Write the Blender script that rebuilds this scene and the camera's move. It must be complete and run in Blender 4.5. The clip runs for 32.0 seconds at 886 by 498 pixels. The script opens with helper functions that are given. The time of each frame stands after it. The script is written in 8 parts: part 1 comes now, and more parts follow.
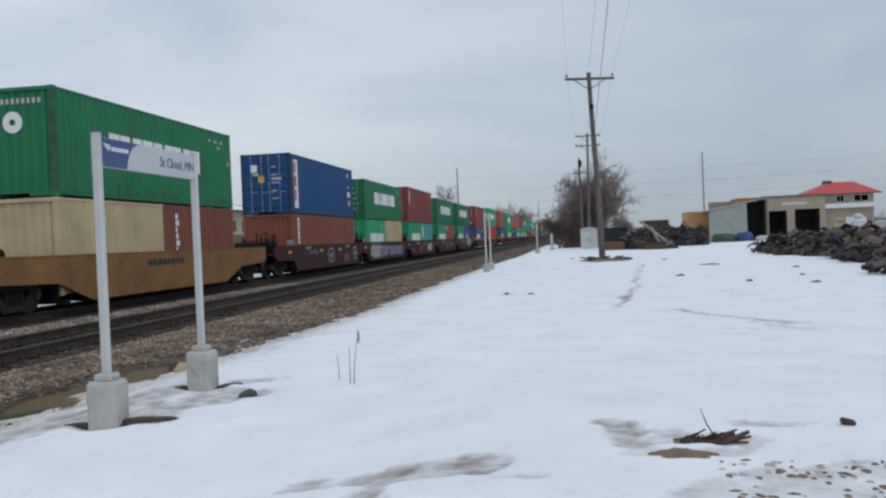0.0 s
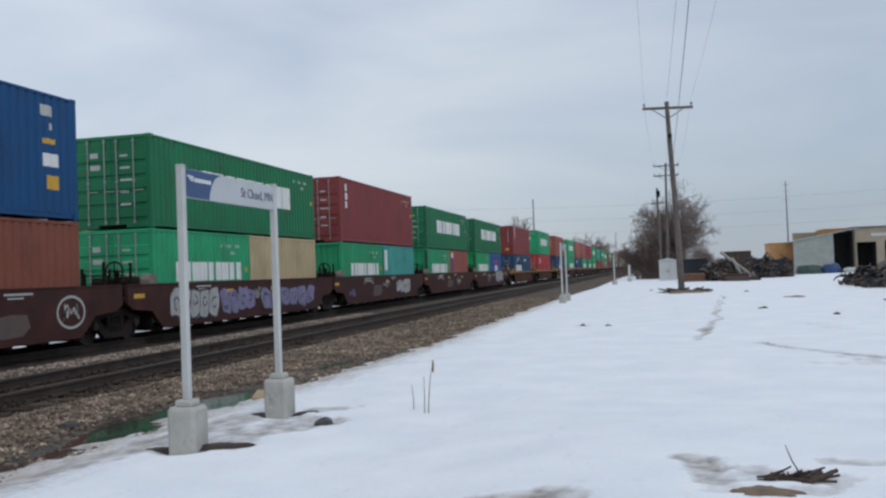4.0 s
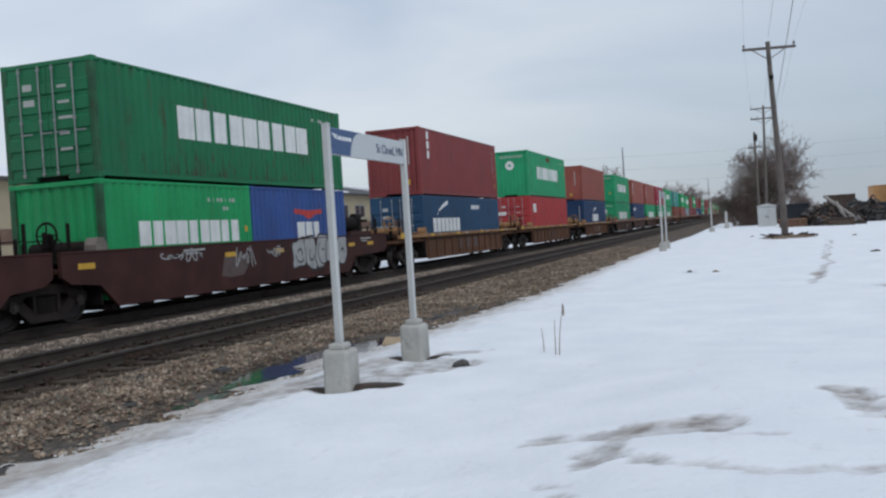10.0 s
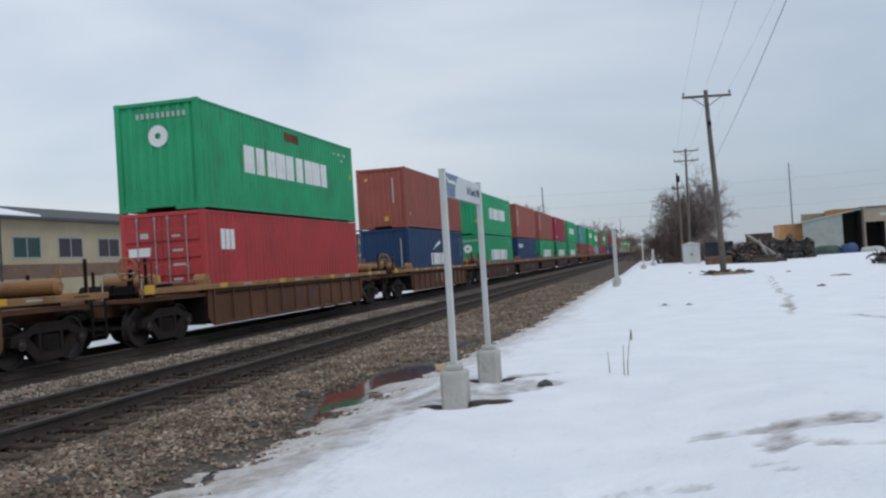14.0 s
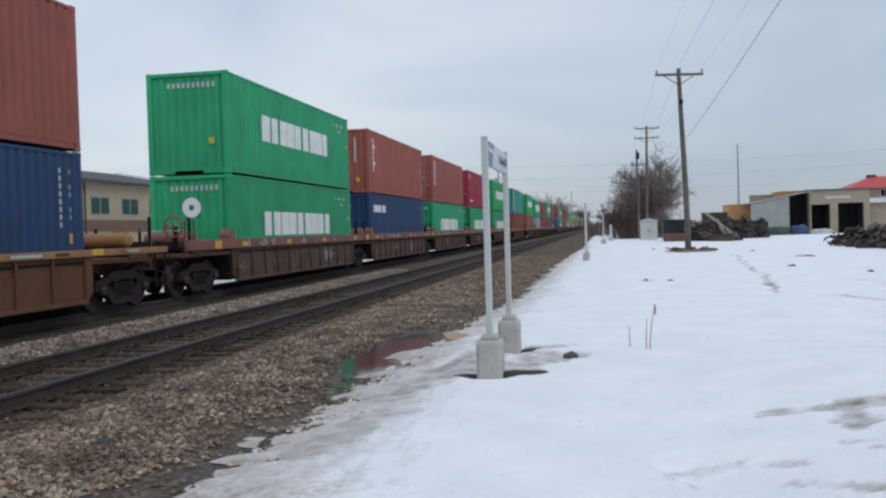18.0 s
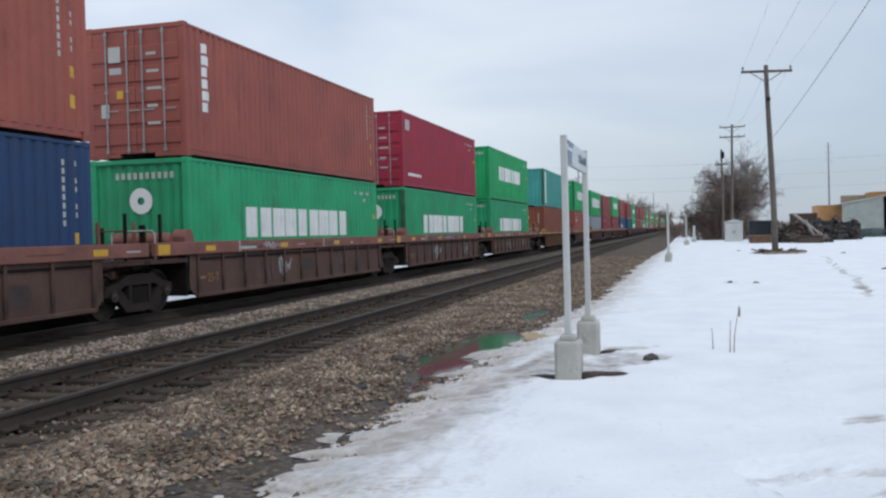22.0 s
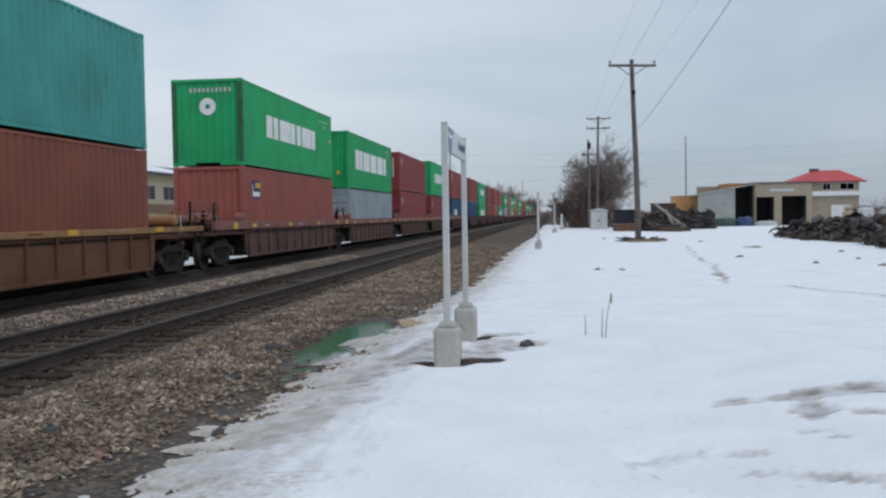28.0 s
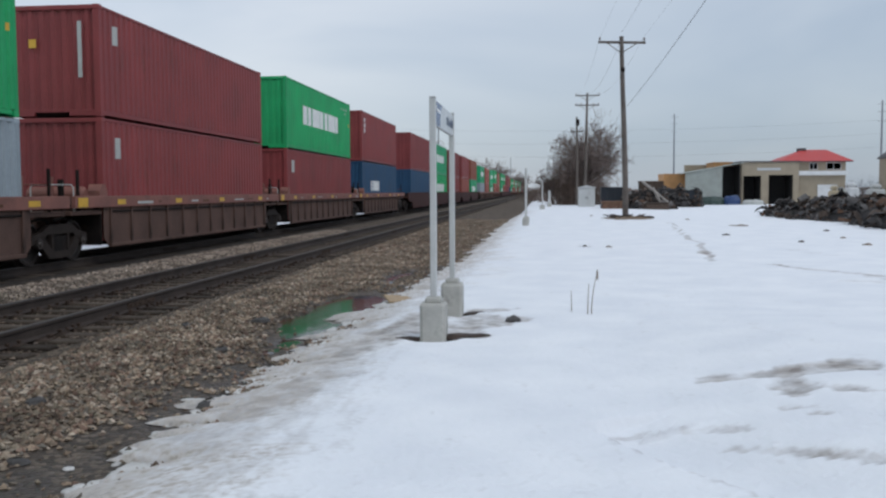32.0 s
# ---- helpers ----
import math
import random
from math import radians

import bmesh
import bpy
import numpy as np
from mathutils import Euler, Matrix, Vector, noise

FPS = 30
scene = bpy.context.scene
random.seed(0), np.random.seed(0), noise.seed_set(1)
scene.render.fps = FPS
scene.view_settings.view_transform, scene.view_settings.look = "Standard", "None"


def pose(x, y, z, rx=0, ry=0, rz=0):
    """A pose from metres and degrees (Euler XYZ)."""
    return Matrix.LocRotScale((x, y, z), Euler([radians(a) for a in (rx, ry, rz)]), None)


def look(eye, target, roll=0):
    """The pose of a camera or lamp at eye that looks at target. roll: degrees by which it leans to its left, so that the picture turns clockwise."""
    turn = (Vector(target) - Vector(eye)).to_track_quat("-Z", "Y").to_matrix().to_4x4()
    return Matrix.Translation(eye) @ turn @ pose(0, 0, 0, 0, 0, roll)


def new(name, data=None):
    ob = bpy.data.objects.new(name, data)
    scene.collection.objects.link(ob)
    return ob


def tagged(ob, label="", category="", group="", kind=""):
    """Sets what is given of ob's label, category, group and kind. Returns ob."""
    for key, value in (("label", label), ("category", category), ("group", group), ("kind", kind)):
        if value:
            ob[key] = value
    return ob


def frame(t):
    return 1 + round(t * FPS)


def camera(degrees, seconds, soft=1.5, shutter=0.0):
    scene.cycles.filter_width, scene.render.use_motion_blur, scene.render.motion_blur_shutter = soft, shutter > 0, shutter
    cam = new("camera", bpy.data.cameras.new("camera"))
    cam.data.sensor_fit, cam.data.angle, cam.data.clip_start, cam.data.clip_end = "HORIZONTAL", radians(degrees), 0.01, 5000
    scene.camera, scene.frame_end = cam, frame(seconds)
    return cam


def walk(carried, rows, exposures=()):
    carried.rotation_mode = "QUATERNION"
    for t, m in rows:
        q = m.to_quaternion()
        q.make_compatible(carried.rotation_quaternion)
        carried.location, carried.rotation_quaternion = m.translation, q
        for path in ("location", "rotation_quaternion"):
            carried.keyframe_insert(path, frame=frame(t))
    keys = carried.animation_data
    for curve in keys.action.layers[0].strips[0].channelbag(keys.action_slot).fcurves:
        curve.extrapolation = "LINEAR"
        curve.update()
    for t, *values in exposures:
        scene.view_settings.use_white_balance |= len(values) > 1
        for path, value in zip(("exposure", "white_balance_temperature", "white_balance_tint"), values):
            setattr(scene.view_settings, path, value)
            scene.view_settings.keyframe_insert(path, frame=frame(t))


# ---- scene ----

# ---- camera ----
cam = camera(52.4, 32.0, soft=2.4)
PATH = [
    (0, (4.194, -7.549, 1.499), (3.906, -5.57, 1.478), -2.4),
    (0.5, (4.196, -7.497, 1.464), (3.899, -5.52, 1.43), -2.8),
    (1, (4.221, -7.507, 1.466), (3.874, -5.538, 1.409), -2.8),
    (1.5, (4.221, -7.491, 1.452), (3.842, -5.529, 1.373), -3.3),
    (2, (4.219, -7.474, 1.458), (3.809, -5.518, 1.39), -3.9),
    (2.5, (4.216, -7.518, 1.475), (3.708, -5.587, 1.362), -2.9),
    (3, (4.234, -7.54, 1.461), (3.537, -5.666, 1.416), -2.8),
    (3.5, (4.222, -7.542, 1.481), (3.582, -5.648, 1.503), -2.3),
    (4, (4.199, -7.536, 1.488), (3.749, -5.588, 1.542), -2.2),
    (4.5, (4.206, -7.489, 1.479), (3.85, -5.522, 1.524), -2.0),
    (6.5, (4.194, -7.552, 1.482), (3.704, -5.614, 1.516), -1.8),
    (7, (4.186, -7.521, 1.461), (3.805, -5.558, 1.482), -2.3),
    (7.5, (4.185, -7.497, 1.46), (3.837, -5.528, 1.463), -2.1),
    (8, (4.172, -7.484, 1.443), (3.804, -5.518, 1.449), -1.8),
    (8.5, (4.149, -7.522, 1.452), (3.681, -5.578, 1.439), -0.6),
    (9, (4.082, -7.659, 1.443), (3.437, -5.766, 1.402), 0.1),
    (9.5, (3.924, -7.762, 1.472), (3.305, -5.86, 1.512), -2.9),
    (10, (3.856, -8.041, 1.46), (3.215, -6.147, 1.42), -3.6),
    (10.5, (3.73, -8.218, 1.464), (3.014, -6.353, 1.366), -3.4),
    (11, (3.595, -8.414, 1.476), (2.802, -6.578, 1.458), -4.2),
    (11.5, (3.437, -8.772, 1.481), (2.632, -6.941, 1.475), -2.0),
    (12, (3.242, -8.976, 1.466), (2.522, -7.111, 1.415), -2.3),
    (12.5, (2.989, -9.219, 1.515), (2.373, -7.317, 1.543), -3.2),
    (13, (2.727, -9.446, 1.538), (2.225, -7.51, 1.593), -2.6),
    (13.5, (2.437, -9.553, 1.541), (2.017, -7.598, 1.603), -2.8),
    (14, (2.223, -9.674, 1.54), (1.767, -7.727, 1.572), -3.6),
    (14.5, (2.043, -9.767, 1.547), (1.554, -7.828, 1.546), -5.2),
    (15, (1.907, -9.701, 1.578), (1.445, -7.755, 1.585), -6.8),
    (15.5, (1.749, -9.659, 1.547), (1.336, -7.702, 1.495), -3.5),
    (17.5, (1.268, -9.766, 1.572), (0.947, -7.795, 1.477), -2.1),
    (18, (1.246, -9.781, 1.577), (0.896, -7.813, 1.535), -1.7),
    (18.5, (1.247, -9.76, 1.569), (0.82, -7.807, 1.528), -1.8),
    (19, (1.243, -9.775, 1.565), (0.749, -7.837, 1.51), -2.1),
    (19.5, (1.241, -9.763, 1.563), (0.702, -7.838, 1.5), -2.3),
    (20, (1.243, -9.772, 1.56), (0.658, -7.86, 1.51), -2.6),
    (20.5, (1.252, -9.784, 1.553), (0.598, -7.895, 1.501), -2.6),
    (21, (1.252, -9.794, 1.552), (0.594, -7.906, 1.495), -2.2),
    (21.5, (1.253, -9.785, 1.555), (0.634, -7.883, 1.514), -1.9),
    (22, (1.254, -9.77, 1.562), (0.733, -7.84, 1.526), -1.5),
    (22.5, (1.248, -9.775, 1.564), (0.799, -7.826, 1.53), -0.8),
    (23, (1.219, -9.749, 1.568), (0.828, -7.788, 1.533), -0.4),
    (23.5, (1.179, -9.724, 1.556), (0.587, -7.816, 1.465), -2.1),
    (24, (1.146, -9.765, 1.546), (0.508, -7.873, 1.43), -0.3),
    (24.5, (1.127, -9.73, 1.539), (0.575, -7.811, 1.431), 0.5),
    (25, (1.121, -9.702, 1.545), (0.645, -7.762, 1.441), 0.1),
    (25.5, (1.133, -9.703, 1.566), (0.791, -7.734, 1.482), -0.7),
    (26, (1.147, -9.683, 1.563), (0.906, -7.7, 1.477), -1.2),
    (26.5, (1.142, -9.679, 1.57), (0.925, -7.692, 1.514), -1.4),
    (28.5, (1.147, -9.675, 1.569), (0.9, -7.692, 1.484), -0.8),
    (29, (1.136, -9.682, 1.562), (0.918, -7.697, 1.463), -0.3),
    (29.5, (1.132, -9.665, 1.559), (0.966, -7.675, 1.446), -0.0),
    (30, (1.135, -9.655, 1.561), (0.924, -7.672, 1.419), -0.9),
    (30.5, (1.146, -9.673, 1.565), (0.84, -7.703, 1.404), -1.5),
    (31, (1.156, -9.68, 1.57), (0.892, -7.702, 1.446), -0.9),
    (31.5, (1.16, -9.644, 1.561), (0.969, -7.656, 1.448), -0.4),
    (32, (1.152, -9.674, 1.563), (0.937, -7.69, 1.436), -0.3),
]
walk(cam, [(t, look(eye, target, roll)) for t, eye, target, roll in PATH], exposures=((0, -0.14), (4.5, -0.12), (8, -0.12), (11, -0.06), (14, -0.06), (19, 0.05), (21, 0.17), (22.5, 0.14), (24.2, 0.24), (26, 0.02), (29, -0.05), (32, -0.04)))

# ---- sky and light: a bright overcast day ----
SUN_UP, SUN_ROUND = radians(45), radians(127)
world = bpy.data.worlds.new("overcast_sky")
scene.world = world
world.use_nodes = True
wn, wl = world.node_tree.nodes, world.node_tree.links
wn.clear()
w_out, w_bg = wn.new("ShaderNodeOutputWorld"), wn.new("ShaderNodeBackground")
w_sky = wn.new("ShaderNodeTexSky")
w_sky.sky_type, w_sky.sun_disc, w_sky.sun_elevation, w_sky.sun_rotation = "NISHITA", False, SUN_UP, SUN_ROUND
w_coord, w_map = wn.new("ShaderNodeTexCoord"), wn.new("ShaderNodeMapping")
w_map.inputs["Scale"].default_value = (1.0, 1.0, 3.4)
w_noise = wn.new("ShaderNodeTexNoise")
w_noise.inputs["Scale"].default_value, w_noise.inputs["Detail"].default_value = 2.1, 4.0
w_noise.inputs["Roughness"].default_value, w_noise.inputs["Distortion"].default_value = 0.48, 0.35
w_ramp = wn.new("ShaderNodeValToRGB")
w_ramp.color_ramp.elements[0].position, w_ramp.color_ramp.elements[1].position = 0.34, 0.72
w_ramp.color_ramp.elements[0].color = (0.495, 0.575, 0.685, 1)
w_ramp.color_ramp.elements[1].color = (0.745, 0.79, 0.845, 1)
w_sep = wn.new("ShaderNodeSeparateXYZ")
w_up = wn.new("ShaderNodeMapRange")
w_up.inputs["From Min"].default_value, w_up.inputs["From Max"].default_value = -0.02, 0.42
w_up.inputs["To Min"].default_value, w_up.inputs["To Max"].default_value = 0.80, 1.10
w_mul = wn.new("ShaderNodeVectorMath")
w_mul.operation = "SCALE"
w_add = wn.new("ShaderNodeMixRGB")
w_add.blend_type = "MIX"
w_add.inputs["Fac"].default_value = 0.03
wl.new(w_coord.outputs["Generated"], w_map.inputs["Vector"])
wl.new(w_map.outputs["Vector"], w_noise.inputs["Vector"])
wl.new(w_noise.outputs["Fac"], w_ramp.inputs["Fac"])
wl.new(w_coord.outputs["Generated"], w_sep.inputs["Vector"])
wl.new(w_sep.outputs["Z"], w_up.inputs["Value"])
wl.new(w_ramp.outputs["Color"], w_mul.inputs[0])
w_west = wn.new("ShaderNodeMapRange")
w_west.inputs["From Min"].default_value, w_west.inputs["From Max"].default_value = -0.80, 0.45
wl.new(w_sep.outputs["X"], w_west.inputs["Value"])
w_tint = wn.new("ShaderNodeMixRGB")
w_tint.inputs["Color1"].default_value = (1.34, 1.28, 1.23, 1)
w_tint.inputs["Color2"].default_value = (0.748, 0.805, 0.872, 1)
wl.new(w_west.outputs["Result"], w_tint.inputs["Fac"])
w_both = wn.new("ShaderNodeVectorMath")
w_both.operation = "MULTIPLY"
wl.new(w_mul.outputs["Vector"], w_both.inputs[0])
wl.new(w_tint.outputs["Color"], w_both.inputs[1])
wl.new(w_up.outputs["Result"], w_mul.inputs["Scale"])
wl.new(w_both.outputs["Vector"], w_add.inputs["Color1"])
wl.new(w_sky.outputs["Color"], w_add.inputs["Color2"])
wl.new(w_add.outputs["Color"], w_bg.inputs["Color"])
w_bg.inputs["Strength"].default_value = 0.86
wl.new(w_bg.outputs["Background"], w_out.inputs["Surface"])

sun = new("sun", bpy.data.lights.new("sun", "SUN"))
sun.data.energy, sun.data.angle, sun.data.color = 0.78, radians(30), (1.0, 0.97, 0.93)
sun.matrix_world = look((0, 0, 40), (-32, 24, 0))

# ---- materials ----
MATS = {}


def material(name, base, rough=0.6, metal=0.0, vary=0.25, scale=6.0, fine=60.0, bump=0.15, grime=None, grime_amount=0.0,
             grime_stretch=(1, 1, 1), grime_scale=2.0, spread=0.0, island=False, spec=0.5):
    """Paint, stone or metal with broad stains, fine grain and, where given, streaks of grime of a second colour."""
    if name in MATS:
        return MATS[name]
    m = bpy.data.materials.new(name)
    m.use_nodes = True
    n, l = m.node_tree.nodes, m.node_tree.links
    b = n["Principled BSDF"]
    b.inputs["Metallic"].default_value = metal
    b.inputs["Specular IOR Level"].default_value = spec
    tc = n.new("ShaderNodeTexCoord")
    big, small = n.new("ShaderNodeTexNoise"), n.new("ShaderNodeTexNoise")
    big.inputs["Scale"].default_value, big.inputs["Detail"].default_value = scale, 5
    small.inputs["Scale"].default_value, small.inputs["Detail"].default_value = fine, 3
    for t in (big, small):
        l.new(tc.outputs["Object"], t.inputs["Vector"])
    both = n.new("ShaderNodeMath")
    both.operation = "MULTIPLY_ADD"
    both.inputs[1].default_value = 0.35
    l.new(small.outputs["Fac"], both.inputs[0])
    l.new(big.outputs["Fac"], both.inputs[2])
    ramp = n.new("ShaderNodeValToRGB")
    ramp.color_ramp.elements[0].position, ramp.color_ramp.elements[1].position = 0.42, 0.95
    ramp.color_ramp.elements[0].color = (*[c * (1 - vary) for c in base], 1)
    ramp.color_ramp.elements[1].color = (*[min(0.95, c * (1 + vary)) for c in base], 1)
    l.new(both.outputs[0], ramp.inputs["Fac"])
    colour = ramp.outputs["Color"]
    if grime:
        gm, gn, gr = n.new("ShaderNodeMapping"), n.new("ShaderNodeTexNoise"), n.new("ShaderNodeMapRange")
        gm.inputs["Scale"].default_value = grime_stretch
        gn.inputs["Scale"].default_value, gn.inputs["Detail"].default_value = grime_scale, 6
        gn.inputs["Roughness"].default_value = 0.65
        gr.inputs["From Min"].default_value, gr.inputs["From Max"].default_value = 0.56, 0.74
        gr.inputs["To Max"].default_value = grime_amount
        gx = n.new("ShaderNodeMixRGB")
        gx.inputs["Color2"].default_value = (*grime, 1)
        l.new(tc.outputs["Object"], gm.inputs["Vector"])
        l.new(gm.outputs["Vector"], gn.inputs["Vector"])
        l.new(gn.outputs["Fac"], gr.inputs["Value"])
        l.new(gr.outputs["Result"], gx.inputs["Fac"])
        l.new(colour, gx.inputs["Color1"])
        colour = gx.outputs["Color"]
    if spread:
        rnd = n.new("ShaderNodeNewGeometry") if island else n.new("ShaderNodeObjectInfo")
        hsv, mr = n.new("ShaderNodeHueSaturation"), n.new("ShaderNodeMapRange")
        mr.inputs["To Min"].default_value, mr.inputs["To Max"].default_value = 1 - spread, 1 + spread
        l.new(rnd.outputs["Random Per Island" if island else "Random"], mr.inputs["Value"])
        l.new(mr.outputs["Result"], hsv.inputs["Value"])
        l.new(colour, hsv.inputs["Color"])
        colour = hsv.outputs["Color"]
    l.new(colour, b.inputs["Base Color"])
    rr = n.new("ShaderNodeMapRange")
    rr.inputs["To Min"].default_value, rr.inputs["To Max"].default_value = max(0.03, rough - 0.12), min(1, rough + 0.12)
    l.new(big.outputs["Fac"], rr.inputs["Value"])
    l.new(rr.outputs["Result"], b.inputs["Roughness"])
    if bump:
        bp = n.new("ShaderNodeBump")
        bp.inputs["Strength"].default_value, bp.inputs["Distance"].default_value = bump, 0.01
        l.new(both.outputs[0], bp.inputs["Height"])
        l.new(bp.outputs["Normal"], b.inputs["Normal"])
    MATS[name] = m
    return m


RUST, SOOT = (0.07, 0.028, 0.015), (0.025, 0.02, 0.018)


def paint(name, base, rust=0.5):
    return material("paint_" + name, base, 0.52, 0.0, 0.22, 0.7, 14, 0.06, RUST, rust, (0.7, 2.2, 0.5), 1.6, 0.10, False, 0.32)


PAINT = {k: paint(k, c, r) for k, c, r in (
    ("green", (0.022, 0.325, 0.145), 0.5), ("green_dark", (0.010, 0.165, 0.068), 0.7), ("green_new", (0.012, 0.322, 0.108), 0.25),
    ("maroon", (0.225, 0.045, 0.045), 0.4), ("brown", (0.305, 0.087, 0.066), 0.4), ("orange_brown", (0.225, 0.068, 0.042), 0.45),
    ("blue", (0.004, 0.064, 0.185), 0.3), ("navy", (0.018, 0.050, 0.128), 0.35), ("sea_blue", (0.018, 0.065, 0.135), 0.4),
    ("royal", (0.035, 0.085, 0.27), 0.35), ("teal", (0.055, 0.300, 0.270), 0.5), ("grey", (0.265, 0.310, 0.340), 0.12),
    ("red", (0.45, 0.050, 0.052), 0.3), ("crimson", (0.300, 0.024, 0.050), 0.3), ("cream", (0.50, 0.40, 0.235), 0.2))}
CAR = {"plain": material("car_oxide_brown", (0.062, 0.025, 0.022), 0.72, 0, 0.35, 1.6, 22, 0.15, SOOT, 0.75, (1, 0.6, 0.6), 1.1, spec=0.2),
       "ribbed": material("car_rust_brown", (0.108, 0.064, 0.051), 0.72, 0, 0.35, 1.4, 22, 0.15, SOOT, 0.8, (1, 0.8, 0.5), 1.2, spec=0.2),
       "yellow": material("car_faded_yellow", (0.240, 0.108, 0.029), 0.68, 0, 0.3, 1.3, 20, 0.12, (0.10, 0.05, 0.025), 0.8, (1, 0.9, 0.5), 1.2),
       "ochre": material("car_weathered_ochre", (0.126, 0.060, 0.034), 0.72, 0, 0.35, 1.2, 20, 0.15, (0.060, 0.034, 0.024), 0.9, (1, 0.9, 0.5), 1.1, spec=0.2)}
CHORD = {"plain": CAR["plain"], "ribbed": material("chord_red_brown", (0.215, 0.088, 0.068), 0.7, 0, 0.3, 1.5, 20, 0.12, SOOT, 0.4, (1, 0.7, 1.6), 1.4),
         "yellow": CAR["yellow"], "ochre": material("chord_ochre", (0.30, 0.155, 0.060), 0.68, 0, 0.3, 1.4, 20, 0.12, (0.09, 0.05, 0.03), 0.7, (1, 0.9, 1.5), 1.3)}
STEEL_DARK = material("dark_running_gear", (0.016, 0.013, 0.012), 0.75, 0.15, 0.4, 4, 40, 0.2, (0.050, 0.030, 0.021), 0.6, (1, 1, 1), 3, spec=0.12)
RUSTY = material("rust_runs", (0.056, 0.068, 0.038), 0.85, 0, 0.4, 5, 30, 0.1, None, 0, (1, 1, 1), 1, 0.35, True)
FRAME_STEEL = material("cast_side_frame", (0.030, 0.023, 0.020), 0.72, 0.1, 0.35, 3, 30, 0.2, (0.020, 0.016, 0.014), 0.6, (1, 1, 1), 2.5, 0.2, spec=0.15)
WHEEL = material("wheel_steel", (0.055, 0.045, 0.040), 0.55, 0.5, 0.35, 5, 40, 0.15)
WHITE = material("white_paint_marks", (0.74, 0.75, 0.74), 0.6, 0, 0.08, 2, 25, 0.04, (0.3, 0.32, 0.3), 0.35, (1, 1, 1), 3)
OFFWHITE = material("faded_white_marks", (0.44, 0.45, 0.43), 0.65, 0, 0.14, 2, 25, 0.04)
YELLOW = material("reflective_yellow", (0.62, 0.36, 0.035), 0.5, 0, 0.15, 4, 30, 0.04, SOOT, 0.4, (1, 1, 1), 2)
REDMARK = material("red_marks", (0.50, 0.045, 0.035), 0.55, 0, 0.12, 4, 30, 0.04)
BLUEMARK = material("blue_marks", (0.025, 0.06, 0.24), 0.55, 0, 0.12, 4, 30, 0.04)
GUIDE = material("worn_guide_paint", (0.20, 0.17, 0.145), 0.75, 0, 0.3, 4, 25, 0.1, RUST, 0.7, (1, 1, 1), 3)
SPRAY = material("grey_spray_paint", (0.40, 0.40, 0.40), 0.7, 0, 0.25, 3, 18, 0.03)
SPRAY_DARK = material("black_spray_paint", (0.03, 0.03, 0.032), 0.7, 0, 0.25, 3, 18, 0.03)
SPRAY_GREEN = material("pale_green_spray", (0.27, 0.33, 0.17), 0.7, 0, 0.3, 3, 18, 0.03)
POST_RUST = material("rusted_corner_post", (0.024, 0.105, 0.050), 0.8, 0, 0.45, 3, 24, 0.2, (0.085, 0.045, 0.028), 0.95, (1, 1, 0.5), 3.5)
STAIN = material("oily_stain", (0.055, 0.034, 0.029), 0.7, 0, 0.35, 3, 22, 0.1)
SPRAY_BLUE = material("blue_spray_paint", (0.14, 0.24, 0.34), 0.7, 0, 0.3, 3, 18, 0.03)
FADED = material("faded_oxide", (0.115, 0.082, 0.075), 0.75, 0, 0.3, 3, 22, 0.05, (0.06, 0.034, 0.03), 0.6, (1, 1, 1), 3)
SPRAY_LILAC = material("lilac_spray_paint", (0.22, 0.20, 0.33), 0.7, 0, 0.3, 3, 18, 0.03)
NAVY_MARK = material("navy_label_paint", (0.022, 0.030, 0.115), 0.55, 0, 0.12, 2, 25, 0.04)
POST_DARK = material("grimy_corner_post", (0.020, 0.030, 0.055), 0.8, 0, 0.45, 3, 24, 0.2, (0.055, 0.034, 0.026), 0.9, (1, 1, 0.5), 3.5)
LOCK_ROD = material("dull_rod_paint", (0.290, 0.305, 0.310), 0.6, 0.1, 0.25, 3, 30, 0.05, RUST, 0.6, (1, 1, 0.5), 2)
GALV = material("galvanised_steel", (0.55, 0.555, 0.54), 0.48, 0.25, 0.12, 3, 30, 0.05, (0.36, 0.35, 0.33), 0.35, (1, 1, 0.3), 2)
CONCRETE = material("cast_concrete", (0.44, 0.43, 0.395), 0.88, 0, 0.22, 5, 70, 0.35, (0.17, 0.16, 0.14), 0.6, (1, 1, 0.8), 5)
SIGN_GREY = material("sign_silver_grey", (0.47, 0.49, 0.50), 0.24, 0.0, 0.06, 1.5, 20, 0.02)
SIGN_BLUE = material("sign_blue", (0.022, 0.062, 0.165), 0.24, 0.0, 0.08, 1.5, 20, 0.02)
SIGN_INK = material("sign_slate_ink", (0.07, 0.095, 0.15), 0.5, 0, 0.06, 3, 20, 0.02)
RAIL_SIDE = material("rail_rusty_side", (0.062, 0.048, 0.041), 0.75, 0.2, 0.35, 3, 40, 0.2, (0.018, 0.015, 0.014), 0.6, (1, 0.2, 1), 2, spec=0.2)
RAIL_TOP = material("rail_running_surface", (0.080, 0.070, 0.064), 0.62, 0.3, 0.2, 4, 50, 0.05)
TIE = material("creosote_timber", (0.072, 0.056, 0.044), 0.88, 0, 0.45, 3, 30, 0.5, (0.135, 0.104, 0.08), 0.65, (4, 0.6, 1), 4, 0.35, spec=0.15)
PLATE = material("tie_plate_rust", (0.064, 0.044, 0.033), 0.85, 0.1, 0.4, 8, 50, 0.2, None, 0, (1, 1, 1), 1, 0.35, spec=0.2)
